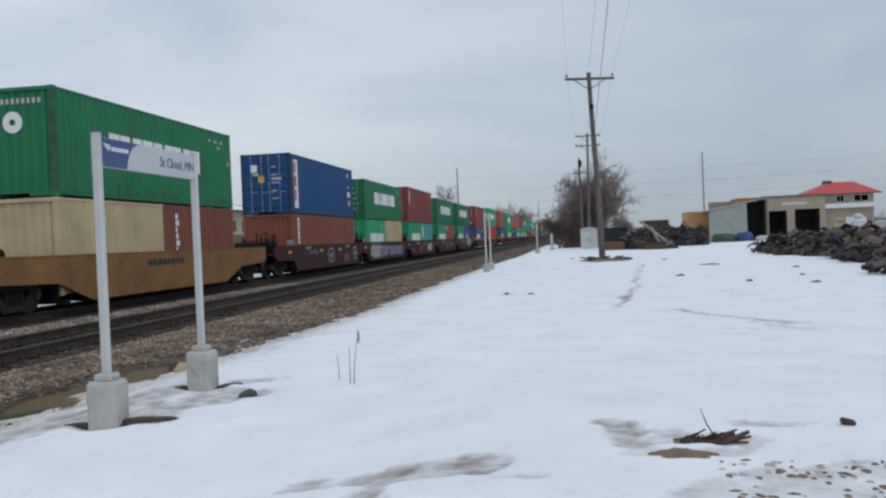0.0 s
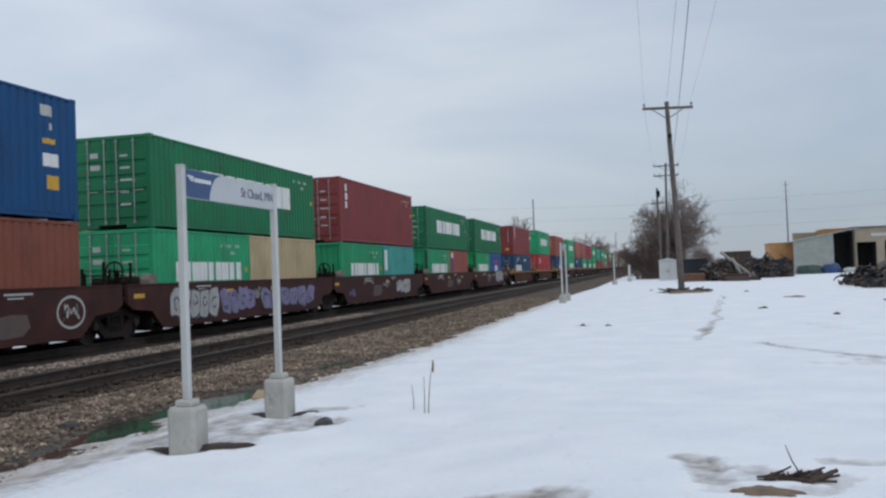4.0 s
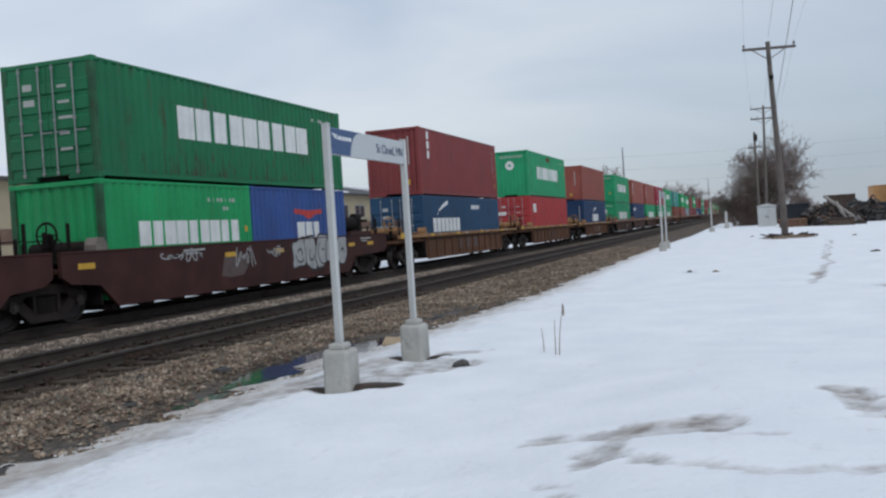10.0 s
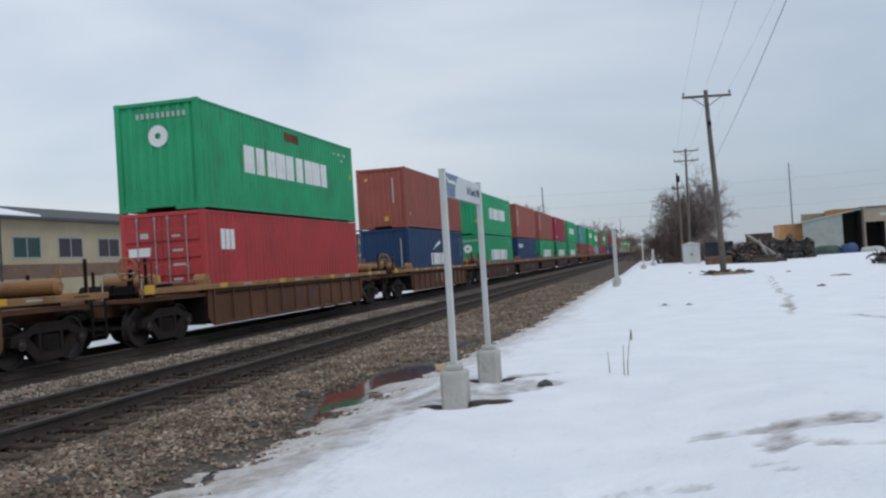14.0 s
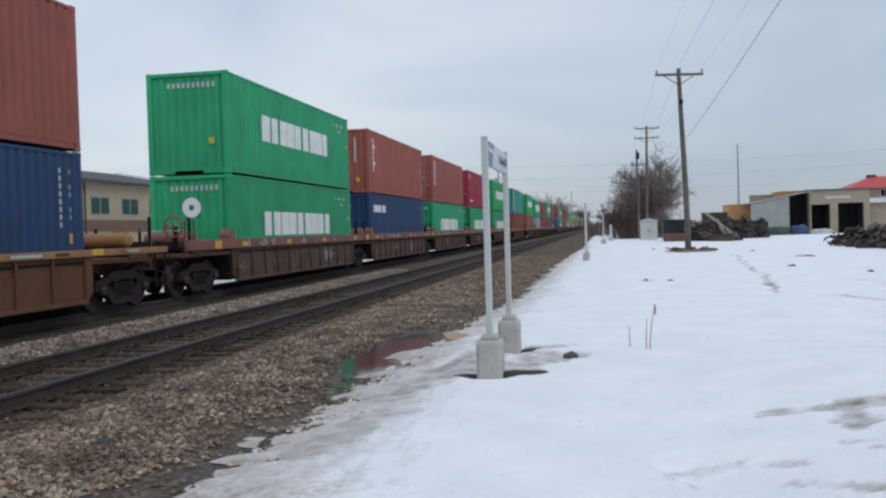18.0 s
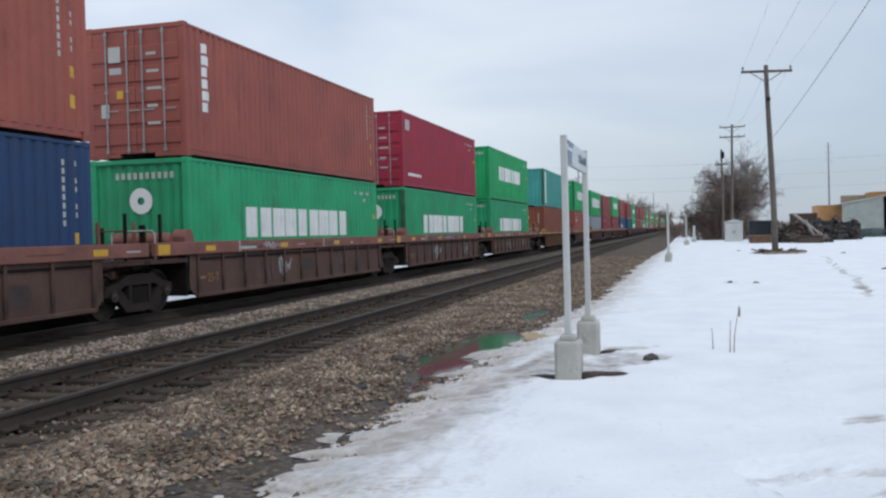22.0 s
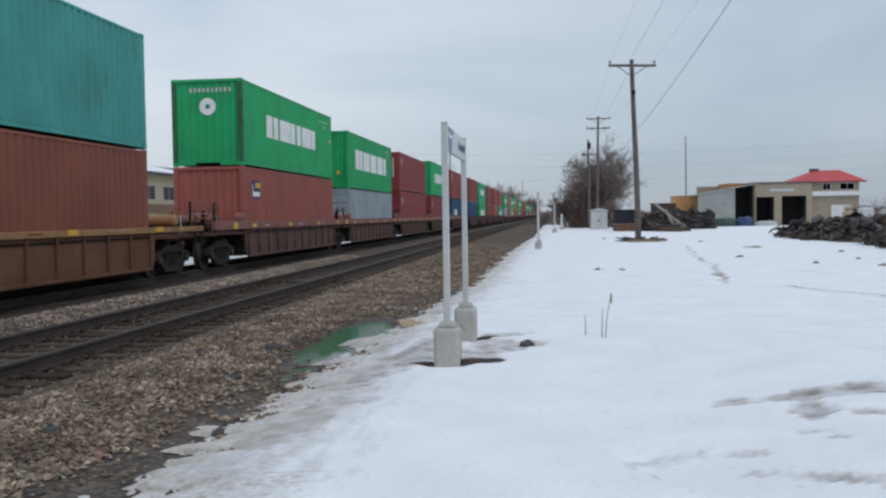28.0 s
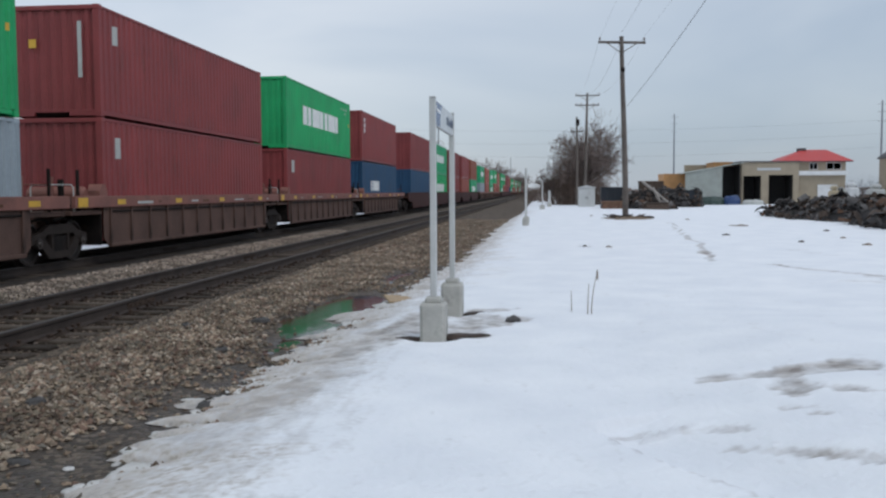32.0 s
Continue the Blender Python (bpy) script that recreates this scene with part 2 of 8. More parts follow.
WOOD_POLE = material("weathered_pole_wood", (0.125, 0.105, 0.092), 0.85, 0, 0.3, 2, 25, 0.4, (0.05, 0.04, 0.035), 0.6, (3, 3, 0.25), 3)
CABLE = material("cable_black", (0.03, 0.03, 0.032), 0.6, 0, 0.1, 2, 20, 0.0)
PORCELAIN = material("insulator_brown", (0.10, 0.06, 0.045), 0.3, 0, 0.15, 6, 30, 0.02)
BARK = material("bare_bark", (0.085, 0.066, 0.057), 0.9, 0, 0.3, 3, 30, 0.3, None, 0, (1, 1, 1), 1, 0.2, True)
TWIG = material("fine_twigs", (0.195, 0.150, 0.132), 0.9, 0, 0.3, 3, 30, 0.0, None, 0, (1, 1, 1), 1, 0.3, True)
BRUSH = material("dry_brush", (0.120, 0.084, 0.066), 0.9, 0, 0.3, 3, 30, 0.0, None, 0, (1, 1, 1), 1, 0.35, True)
STALK = material("dry_stalk", (0.27, 0.215, 0.17), 0.85, 0, 0.25, 8, 50, 0.1)
DEADWOOD = material("wet_deadwood", (0.050, 0.034, 0.026), 0.80, 0, 0.4, 6, 40, 0.5, (0.12, 0.085, 0.06), 0.7, (1, 4, 1), 5, 0.25)
FRINGE = material("thin_wet_snow", (0.60, 0.585, 0.56), 0.5, 0, 0.25, 6, 60, 0.5, (0.30, 0.275, 0.25), 0.6, (1, 1, 1), 4)
STRAW = material("matted_grass", (0.195, 0.140, 0.092), 0.9, 0, 0.35, 12, 70, 0.6, (0.07, 0.05, 0.038), 0.8, (1, 5, 1), 6)
SLUSH = material("dirty_slush", (0.44, 0.425, 0.40), 0.75, 0, 0.16, 5, 45, 0.5, (0.20, 0.165, 0.135), 0.75, (1, 1.6, 1), 3)
ROCK = material("wet_dark_stone", (0.055, 0.050, 0.047), 0.6, 0, 0.35, 8, 50, 0.4)
TAN_BOARD = material("tan_board", (0.40, 0.29, 0.18), 0.85, 0, 0.2, 5, 40, 0.3)


def stone_material(name, tones, rough=0.88):
    """Crushed stone: each piece takes one of several rock colours, with a fine grain."""
    m = bpy.data.materials.new(name)
    m.use_nodes = True
    n, l = m.node_tree.nodes, m.node_tree.links
    b = n["Principled BSDF"]
    b.inputs["Roughness"].default_value, b.inputs["Specular IOR Level"].default_value = rough, 0.5 if rough < 0.6 else 0.18
    geo, ramp, tc, grain, mul = n.new("ShaderNodeNewGeometry"), n.new("ShaderNodeValToRGB"), n.new("ShaderNodeTexCoord"), n.new("ShaderNodeTexNoise"), n.new("ShaderNodeMixRGB")
    e = ramp.color_ramp.elements
    while len(e) < len(tones):
        e.new(0.5)
    for i, c in enumerate(tones):
        e[i].position, e[i].color = i / len(tones), (*c, 1)
    ramp.color_ramp.interpolation = "CONSTANT"
    grain.inputs["Scale"].default_value, grain.inputs["Detail"].default_value = 60, 4
    mul.blend_type, mul.inputs["Fac"].default_value = "OVERLAY", 0.75
    l.new(tc.outputs["Object"], grain.inputs["Vector"])
    l.new(geo.outputs["Random Per Island"], ramp.inputs["Fac"])
    l.new(ramp.outputs["Color"], mul.inputs["Color1"])
    l.new(grain.outputs["Fac"], mul.inputs["Color2"])
    stain, level, soil = n.new("ShaderNodeTexNoise"), n.new("ShaderNodeMapRange"), n.new("ShaderNodeHueSaturation")
    stain.inputs["Scale"].default_value, stain.inputs["Detail"].default_value = 1.6, 5
    level.inputs["From Min"].default_value, level.inputs["From Max"].default_value = 0.34, 0.62
    level.inputs["To Min"].default_value, level.inputs["To Max"].default_value = 0.52, 1.10
    l.new(tc.outputs["Object"], stain.inputs["Vector"])
    l.new(stain.outputs["Fac"], level.inputs["Value"])
    l.new(level.outputs["Result"], soil.inputs["Value"])
    l.new(mul.outputs["Color"], soil.inputs["Color"])
    l.new(soil.outputs["Color"], b.inputs["Base Color"])
    bp = n.new("ShaderNodeBump")
    bp.inputs["Strength"].default_value, bp.inputs["Distance"].default_value = 0.5, 0.008
    l.new(grain.outputs["Fac"], bp.inputs["Height"])
    l.new(bp.outputs["Normal"], b.inputs["Normal"])
    return m


STONES = stone_material("crushed_ballast", ((0.131, 0.098, 0.077), (0.228, 0.166, 0.119), (0.326, 0.242, 0.172), (0.234, 0.196, 0.152), (0.177, 0.133, 0.097), (0.376, 0.289, 0.207), (0.279, 0.194, 0.144), (0.194, 0.171, 0.140), (0.337, 0.269, 0.200), (0.204, 0.132, 0.100), (0.256, 0.210, 0.155), (0.479, 0.393, 0.306)))
STONES_GREY = stone_material("grey_ballast", ((0.277, 0.227, 0.186), (0.386, 0.312, 0.255), (0.465, 0.380, 0.305), (0.332, 0.260, 0.207), (0.527, 0.438, 0.356), (0.417, 0.326, 0.255)))
STONES_OILY = stone_material("oily_ballast", ((0.075, 0.058, 0.047), (0.130, 0.096, 0.075), (0.190, 0.140, 0.105), (0.150, 0.120, 0.098), (0.100, 0.074, 0.058), (0.235, 0.178, 0.135)))
STONES_WET = stone_material("wet_ballast", ((0.045, 0.036, 0.030), (0.085, 0.064, 0.050), (0.062, 0.054, 0.048), (0.125, 0.098, 0.078), (0.10, 0.088, 0.078)), 0.45)
SCRAP = [material(f"scrap_{k}", c, 0.85, 0.1, 0.4, 4, 30, 0.5, g, 0.7, (1, 1, 1), 3, 0.35) for k, c, g in (
    ("charcoal", (0.040, 0.037, 0.037), (0.09, 0.07, 0.055)), ("umber", (0.080, 0.056, 0.042), (0.03, 0.024, 0.02)),
    ("ash", (0.135, 0.125, 0.12), (0.05, 0.045, 0.04)), ("rust", (0.15, 0.085, 0.055), (0.05, 0.03, 0.02)))]
BIN_DARK = material("bin_dark_blue", (0.020, 0.026, 0.035), 0.6, 0, 0.3, 2, 20, 0.1, RUST, 0.4, (1, 1, 1), 2)
BEIGE = material("beige_wall", (0.315, 0.265, 0.195), 0.85, 0, 0.12, 0.6, 12, 0.15, (0.25, 0.21, 0.16), 0.5, (1, 1, 0.35), 0.8)
CREAM_WALL = material("cream_wall", (0.40, 0.335, 0.225), 0.85, 0, 0.12, 0.6, 12, 0.15, (0.28, 0.23, 0.16), 0.4, (1, 1, 0.4), 0.8)
BRICK_BAND = material("brown_brick_band", (0.17, 0.105, 0.075), 0.88, 0, 0.25, 2, 18, 0.2)
TAN_PANEL = material("tan_plywood", (0.42, 0.225, 0.092), 0.8, 0, 0.18, 0.8, 12, 0.1, (0.28, 0.15, 0.07), 0.5, (1, 1, 0.4), 1)
GREY_SHED = material("grey_green_metal", (0.30, 0.325, 0.300), 0.6, 0.1, 0.14, 1, 15, 0.1, (0.18, 0.15, 0.12), 0.4, (1, 1, 0.3), 1)
ROOF_DARK = material("dark_roofing", (0.075, 0.072, 0.075), 0.85, 0, 0.25, 1, 12, 0.2)
ROOF_RED = material("red_metal_roof", (0.50, 0.055, 0.048), 0.5, 0, 0.1, 0.8, 12, 0.05)
TRIM_WHITE = material("white_trim", (0.62, 0.63, 0.63), 0.6, 0, 0.1, 1.5, 15, 0.05)
CABINET = material("pale_cabinet_paint", (0.50, 0.51, 0.50), 0.55, 0.1, 0.1, 1.2, 15, 0.05, (0.25, 0.22, 0.18), 0.4, (1, 1, 0.3), 1)
# near-black colour standing in for shade inside the open bays and shed
INTERIOR_SHADE = material("interior_shade_black", (0.018, 0.017, 0.017), 0.9, 0, 0.3, 1, 10, 0.0)
PLASTIC_BLUE = material("blue_plastic", (0.022, 0.055, 0.15), 0.5, 0, 0.15, 2, 20, 0.05)
TARP = material("dark_green_tarp", (0.035, 0.060, 0.052), 0.6, 0, 0.3, 2, 20, 0.2)
PALE_BEAM = material("pale_weathered_beam", (0.30, 0.275, 0.25), 0.85, 0, 0.25, 3, 30, 0.3)
TOWER = material("tower_steel", (0.20, 0.21, 0.23), 0.6, 0.4, 0.1, 2, 20, 0.0)


def glass_material(name, tint):
    m = bpy.data.materials.new(name)
    m.use_nodes = True
    b = m.node_tree.nodes["Principled BSDF"]
    b.inputs["Base Color"].default_value = (*tint, 1)
    b.inputs["Roughness"].default_value, b.inputs["Specular IOR Level"].default_value = 0.08, 0.8
    return m


WINDOW = glass_material("dim_window_glass", (0.05, 0.06, 0.07))


def snow_material(name, dirt_from, dirt_to):
    """Old snow: granular and pale, brown and dirty with melt towards the edge that lies at x = dirt_from."""
    m = bpy.data.materials.new(name)
    m.use_nodes = True
    n, l = m.node_tree.nodes, m.node_tree.links
    b = n["Principled BSDF"]
    b.inputs["Roughness"].default_value = 0.7
    b.inputs["Specular IOR Level"].default_value = 0.3
    tc = n.new("ShaderNodeTexCoord")
    sep = n.new("ShaderNodeSeparateXYZ")
    l.new(tc.outputs["Object"], sep.inputs["Vector"])
    noises = []
    for sc, det in ((1.1, 7), (5.5, 6), (55.0, 3), (17.0, 5)):
        t = n.new("ShaderNodeTexNoise")
        t.inputs["Scale"].default_value, t.inputs["Detail"].default_value = sc, det
        l.new(tc.outputs["Object"], t.inputs["Vector"])
        noises.append(t)
    stretch, streak = n.new("ShaderNodeMapping"), n.new("ShaderNodeTexNoise")
    stretch.inputs["Scale"].default_value = (3.2, 0.9, 1)
    streak.inputs["Scale"].default_value, streak.inputs["Detail"].default_value = 1.7, 6
    l.new(tc.outputs["Object"], stretch.inputs["Vector"])
    l.new(stretch.outputs["Vector"], streak.inputs["Vector"])
    base = n.new("ShaderNodeValToRGB")
    base.color_ramp.elements[0].position, base.color_ramp.elements[1].position = 0.35, 0.65
    base.color_ramp.elements[0].color, base.color_ramp.elements[1].color = (0.815, 0.836, 0.870, 1), (0.895, 0.910, 0.930, 1)
    l.new(noises[0].outputs["Fac"], base.inputs["Fac"])
    near = n.new("ShaderNodeMapRange")
    near.inputs["From Min"].default_value, near.inputs["From Max"].default_value = dirt_from, dirt_to
    near.inputs["To Min"].default_value, near.inputs["To Max"].default_value = 1.0, 0.0
    l.new(sep.outputs["X"], near.inputs["Value"])
    stain = n.new("ShaderNodeAttribute")
    stain.attribute_name = "dirt_and_shade"
    both = n.new("ShaderNodeMath")
    both.operation = "MULTIPLY_ADD"
    both.inputs[1].default_value = 1.15
    l.new(stain.outputs["Fac"], both.inputs[0])
    l.new(near.outputs["Result"], both.inputs[2])
    amount = n.new("ShaderNodeMath")
    amount.operation = "MULTIPLY_ADD"
    amount.inputs[1].default_value = 1.0
    l.new(both.outputs[0], amount.inputs[0])
    l.new(streak.outputs["Fac"], amount.inputs[2])
    grain = n.new("ShaderNodeMath")
    grain.operation = "MULTIPLY_ADD"
    grain.inputs[1].default_value = 0.7
    l.new(noises[3].outputs["Fac"], grain.inputs[0])
    l.new(amount.outputs[0], grain.inputs[2])
    cut = n.new("ShaderNodeMapRange")
    cut.inputs["From Min"].default_value, cut.inputs["From Max"].default_value = 1.00, 1.95
    cut.inputs["To Max"].default_value = 0.92
    l.new(grain.outputs[0], cut.inputs["Value"])
    mix = n.new("ShaderNodeMixRGB")
    silt = n.new("ShaderNodeValToRGB")
    silt.color_ramp.elements[0].position, silt.color_ramp.elements[1].position = 0.40, 0.60
    silt.color_ramp.elements[0].color, silt.color_ramp.elements[1].color = (0.22, 0.185, 0.160, 1), (0.49, 0.455, 0.425, 1)
    l.new(noises[1].outputs["Fac"], silt.inputs["Fac"])
    l.new(silt.outputs["Color"], mix.inputs["Color2"])
    l.new(cut.outputs["Result"], mix.inputs["Fac"])
    l.new(base.outputs["Color"], mix.inputs["Color1"])
    speck = n.new("ShaderNodeMapRange")
    speck.inputs["From Min"].default_value, speck.inputs["From Max"].default_value = 0.66, 0.78
    speck.inputs["To Max"].default_value = 0.30
    l.new(noises[1].outputs["Fac"], speck.inputs["Value"])
    mix2 = n.new("ShaderNodeMixRGB")
    mix2.inputs["Color2"].default_value = (0.50, 0.49, 0.475, 1)
    l.new(speck.outputs["Result"], mix2.inputs["Fac"])
    l.new(mix.outputs["Color"], mix2.inputs["Color1"])
    soak, soft, mix4 = n.new("ShaderNodeAttribute"), n.new("ShaderNodeMath"), n.new("ShaderNodeMixRGB")
    soak.attribute_name = "soak"
    soft.operation, soft.use_clamp = "MULTIPLY_ADD", True
    soft.inputs[1].default_value = 1.0
    thin = n.new("ShaderNodeMapRange")
    thin.inputs["From Min"].default_value, thin.inputs["From Max"].default_value = 0.38, 0.60
    thin.inputs["To Min"].default_value, thin.inputs["To Max"].default_value = 0.25, 1.30
    l.new(noises[3].outputs["Fac"], thin.inputs["Value"])
    times = n.new("ShaderNodeMath")
    times.operation = "MULTIPLY"
    l.new(soak.outputs["Fac"], times.inputs[0])
    l.new(thin.outputs["Result"], times.inputs[1])
    mix4.inputs["Color2"].default_value = (0.575, 0.532, 0.490, 1)
    l.new(times.outputs[0], soft.inputs[0])
    soft.inputs[2].default_value = 0.0
    l.new(soft.outputs[0], mix4.inputs["Fac"])
    l.new(mix2.outputs["Color"], mix4.inputs["Color1"])
    fleck, flecks, mix5 = n.new("ShaderNodeMapRange"), n.new("ShaderNodeMath"), n.new("ShaderNodeMixRGB")
    fleck.inputs["From Min"].default_value, fleck.inputs["From Max"].default_value = 0.54, 0.68
    fleck.inputs["To Max"].default_value = 0.75
    l.new(noises[3].outputs["Fac"], fleck.inputs["Value"])
    flecks.operation, flecks.use_clamp = "MULTIPLY", True
    l.new(fleck.outputs["Result"], flecks.inputs[0])
    l.new(soak.outputs["Fac"], flecks.inputs[1])
    mix5.inputs["Color2"].default_value = (0.30, 0.255, 0.205, 1)
    l.new(flecks.outputs[0], mix5.inputs["Fac"])
    l.new(mix4.outputs["Color"], mix5.inputs["Color1"])
    l.new(mix5.outputs["Color"], b.inputs["Base Color"])
    h = n.new("ShaderNodeMath")
    h.operation = "MULTIPLY_ADD"
    h.inputs[1].default_value = 0.10
    l.new(noises[2].outputs["Fac"], h.inputs[0])
    l.new(noises[1].outputs["Fac"], h.inputs[2])
    bp = n.new("ShaderNodeBump")
    grit = n.new("ShaderNodeMath")
    grit.operation = "MULTIPLY_ADD"
    grit.inputs[1].default_value = 0.95
    l.new(noises[3].outputs["Fac"], grit.inputs[0])
    l.new(h.outputs[0], grit.inputs[2])
    bp.inputs["Strength"].default_value, bp.inputs["Distance"].default_value = 0.40, 0.040
    l.new(grit.outputs[0], bp.inputs["Height"])
    l.new(bp.outputs["Normal"], b.inputs["Normal"])
    return m


SNOW = snow_material("old_snow", -1.75, 0.15)
SNOW_CLEAN = snow_material("field_snow", -900, -899)


def bed_material():
    """Ballast bed: cells of stone in browns and greys, wet and dark in the low trough by the snow, with shade under the
    train painted in.
    """
    m = bpy.data.materials.new("ballast_bed")
    m.use_nodes = True
    n, l = m.node_tree.nodes, m.node_tree.links
    b = n["Principled BSDF"]
    b.inputs["Specular IOR Level"].default_value = 0.25
    tc, sep = n.new("ShaderNodeTexCoord"), n.new("ShaderNodeSeparateXYZ")
    l.new(tc.outputs["Object"], sep.inputs["Vector"])
    vor, big = n.new("ShaderNodeTexVoronoi"), n.new("ShaderNodeTexNoise")
    vor.inputs["Scale"].default_value = 21
    big.inputs["Scale"].default_value, big.inputs["Detail"].default_value = 0.9, 6
    for t in (vor, big):
        l.new(tc.outputs["Object"], t.inputs["Vector"])
    ramp = n.new("ShaderNodeValToRGB")
    e = ramp.color_ramp.elements
    e[0].color, e[1].color = (0.052, 0.041, 0.032, 1), (0.24, 0.186, 0.139, 1)
    mid = e.new(0.55)
    mid.color = (0.085, 0.064, 0.048, 1)
    s2 = n.new("ShaderNodeSeparateColor")
    l.new(vor.outputs["Color"], s2.inputs["Color"])
    l.new(s2.outputs[0], ramp.inputs["Fac"])
    wet = n.new("ShaderNodeMapRange")
    wet.inputs["From Min"].default_value, wet.inputs["From Max"].default_value = -2.6, -1.7
    l.new(sep.outputs["X"], wet.inputs["Value"])
    wn2 = n.new("ShaderNodeMath")
    wn2.operation = "MULTIPLY"
    l.new(wet.outputs["Result"], wn2.inputs[0])
    wm = n.new("ShaderNodeMapRange")
    wm.inputs["From Min"].default_value, wm.inputs["From Max"].default_value = 0.30, 0.55
    l.new(big.outputs["Fac"], wm.inputs["Value"])
    nearby, patch = n.new("ShaderNodeMapRange"), n.new("ShaderNodeMath")
    nearby.inputs["From Min"].default_value, nearby.inputs["From Max"].default_value = 13.0, 7.0
    l.new(sep.outputs["Y"], nearby.inputs["Value"])
    patch.operation = "MULTIPLY"
    l.new(wm.outputs["Result"], patch.inputs[0])
    l.new(nearby.outputs["Result"], patch.inputs[1])
    l.new(patch.outputs[0], wn2.inputs[1])
    mix = n.new("ShaderNodeMixRGB")
    mix.inputs["Color2"].default_value = (0.062, 0.053, 0.047, 1)
    l.new(wn2.outputs[0], mix.inputs["Fac"])
    l.new(ramp.outputs["Color"], mix.inputs["Color1"])
    # shade beneath the train, painted as a darker base colour past x = -8.3
    train_shade = n.new("ShaderNodeMapRange")
    train_shade.inputs["From Min"].default_value, train_shade.inputs["From Max"].default_value = -8.3, -8.9
    l.new(sep.outputs["X"], train_shade.inputs["Value"])
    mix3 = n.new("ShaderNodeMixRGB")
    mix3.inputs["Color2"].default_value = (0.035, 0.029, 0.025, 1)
    l.new(train_shade.outputs["Result"], mix3.inputs["Fac"])
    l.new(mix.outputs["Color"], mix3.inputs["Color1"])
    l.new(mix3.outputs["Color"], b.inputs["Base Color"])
    ro = n.new("ShaderNodeMapRange")
    ro.inputs["To Min"].default_value, ro.inputs["To Max"].default_value = 0.88, 0.34
    l.new(wn2.outputs[0], ro.inputs["Value"])
    l.new(ro.outputs["Result"], b.inputs["Roughness"])
    bp = n.new("ShaderNodeBump")
    bp.inputs["Strength"].default_value, bp.inputs["Distance"].default_value = 0.8, 0.03
    l.new(vor.outputs["Distance"], bp.inputs["Height"])
    bp.invert = True
    l.new(bp.outputs["Normal"], b.inputs["Normal"])
    return m


BED = bed_material()
EARTH = material("bare_earth", (0.085, 0.066, 0.052), 0.9, 0, 0.35, 1.5, 25, 0.4)
WATER = bpy.data.materials.new("puddle_water")
WATER.use_nodes = True
_b = WATER.node_tree.nodes["Principled BSDF"]
_b.inputs["Base Color"].default_value = (0.040, 0.033, 0.026, 1)
_b.inputs["Roughness"].default_value, _b.inputs["Specular IOR Level"].default_value, _b.inputs["IOR"].default_value = 0.11, 0.8, 1.40
_n = WATER.node_tree.nodes.new("ShaderNodeTexNoise")
_n.inputs["Scale"].default_value, _n.inputs["Detail"].default_value = 9.0, 3
_bp = WATER.node_tree.nodes.new("ShaderNodeBump")
_bp.inputs["Strength"].default_value, _bp.inputs["Distance"].default_value = 0.22, 0.01
WATER.node_tree.links.new(_n.outputs["Fac"], _bp.inputs["Height"])
WATER.node_tree.links.new(_bp.outputs["Normal"], _b.inputs["Normal"])

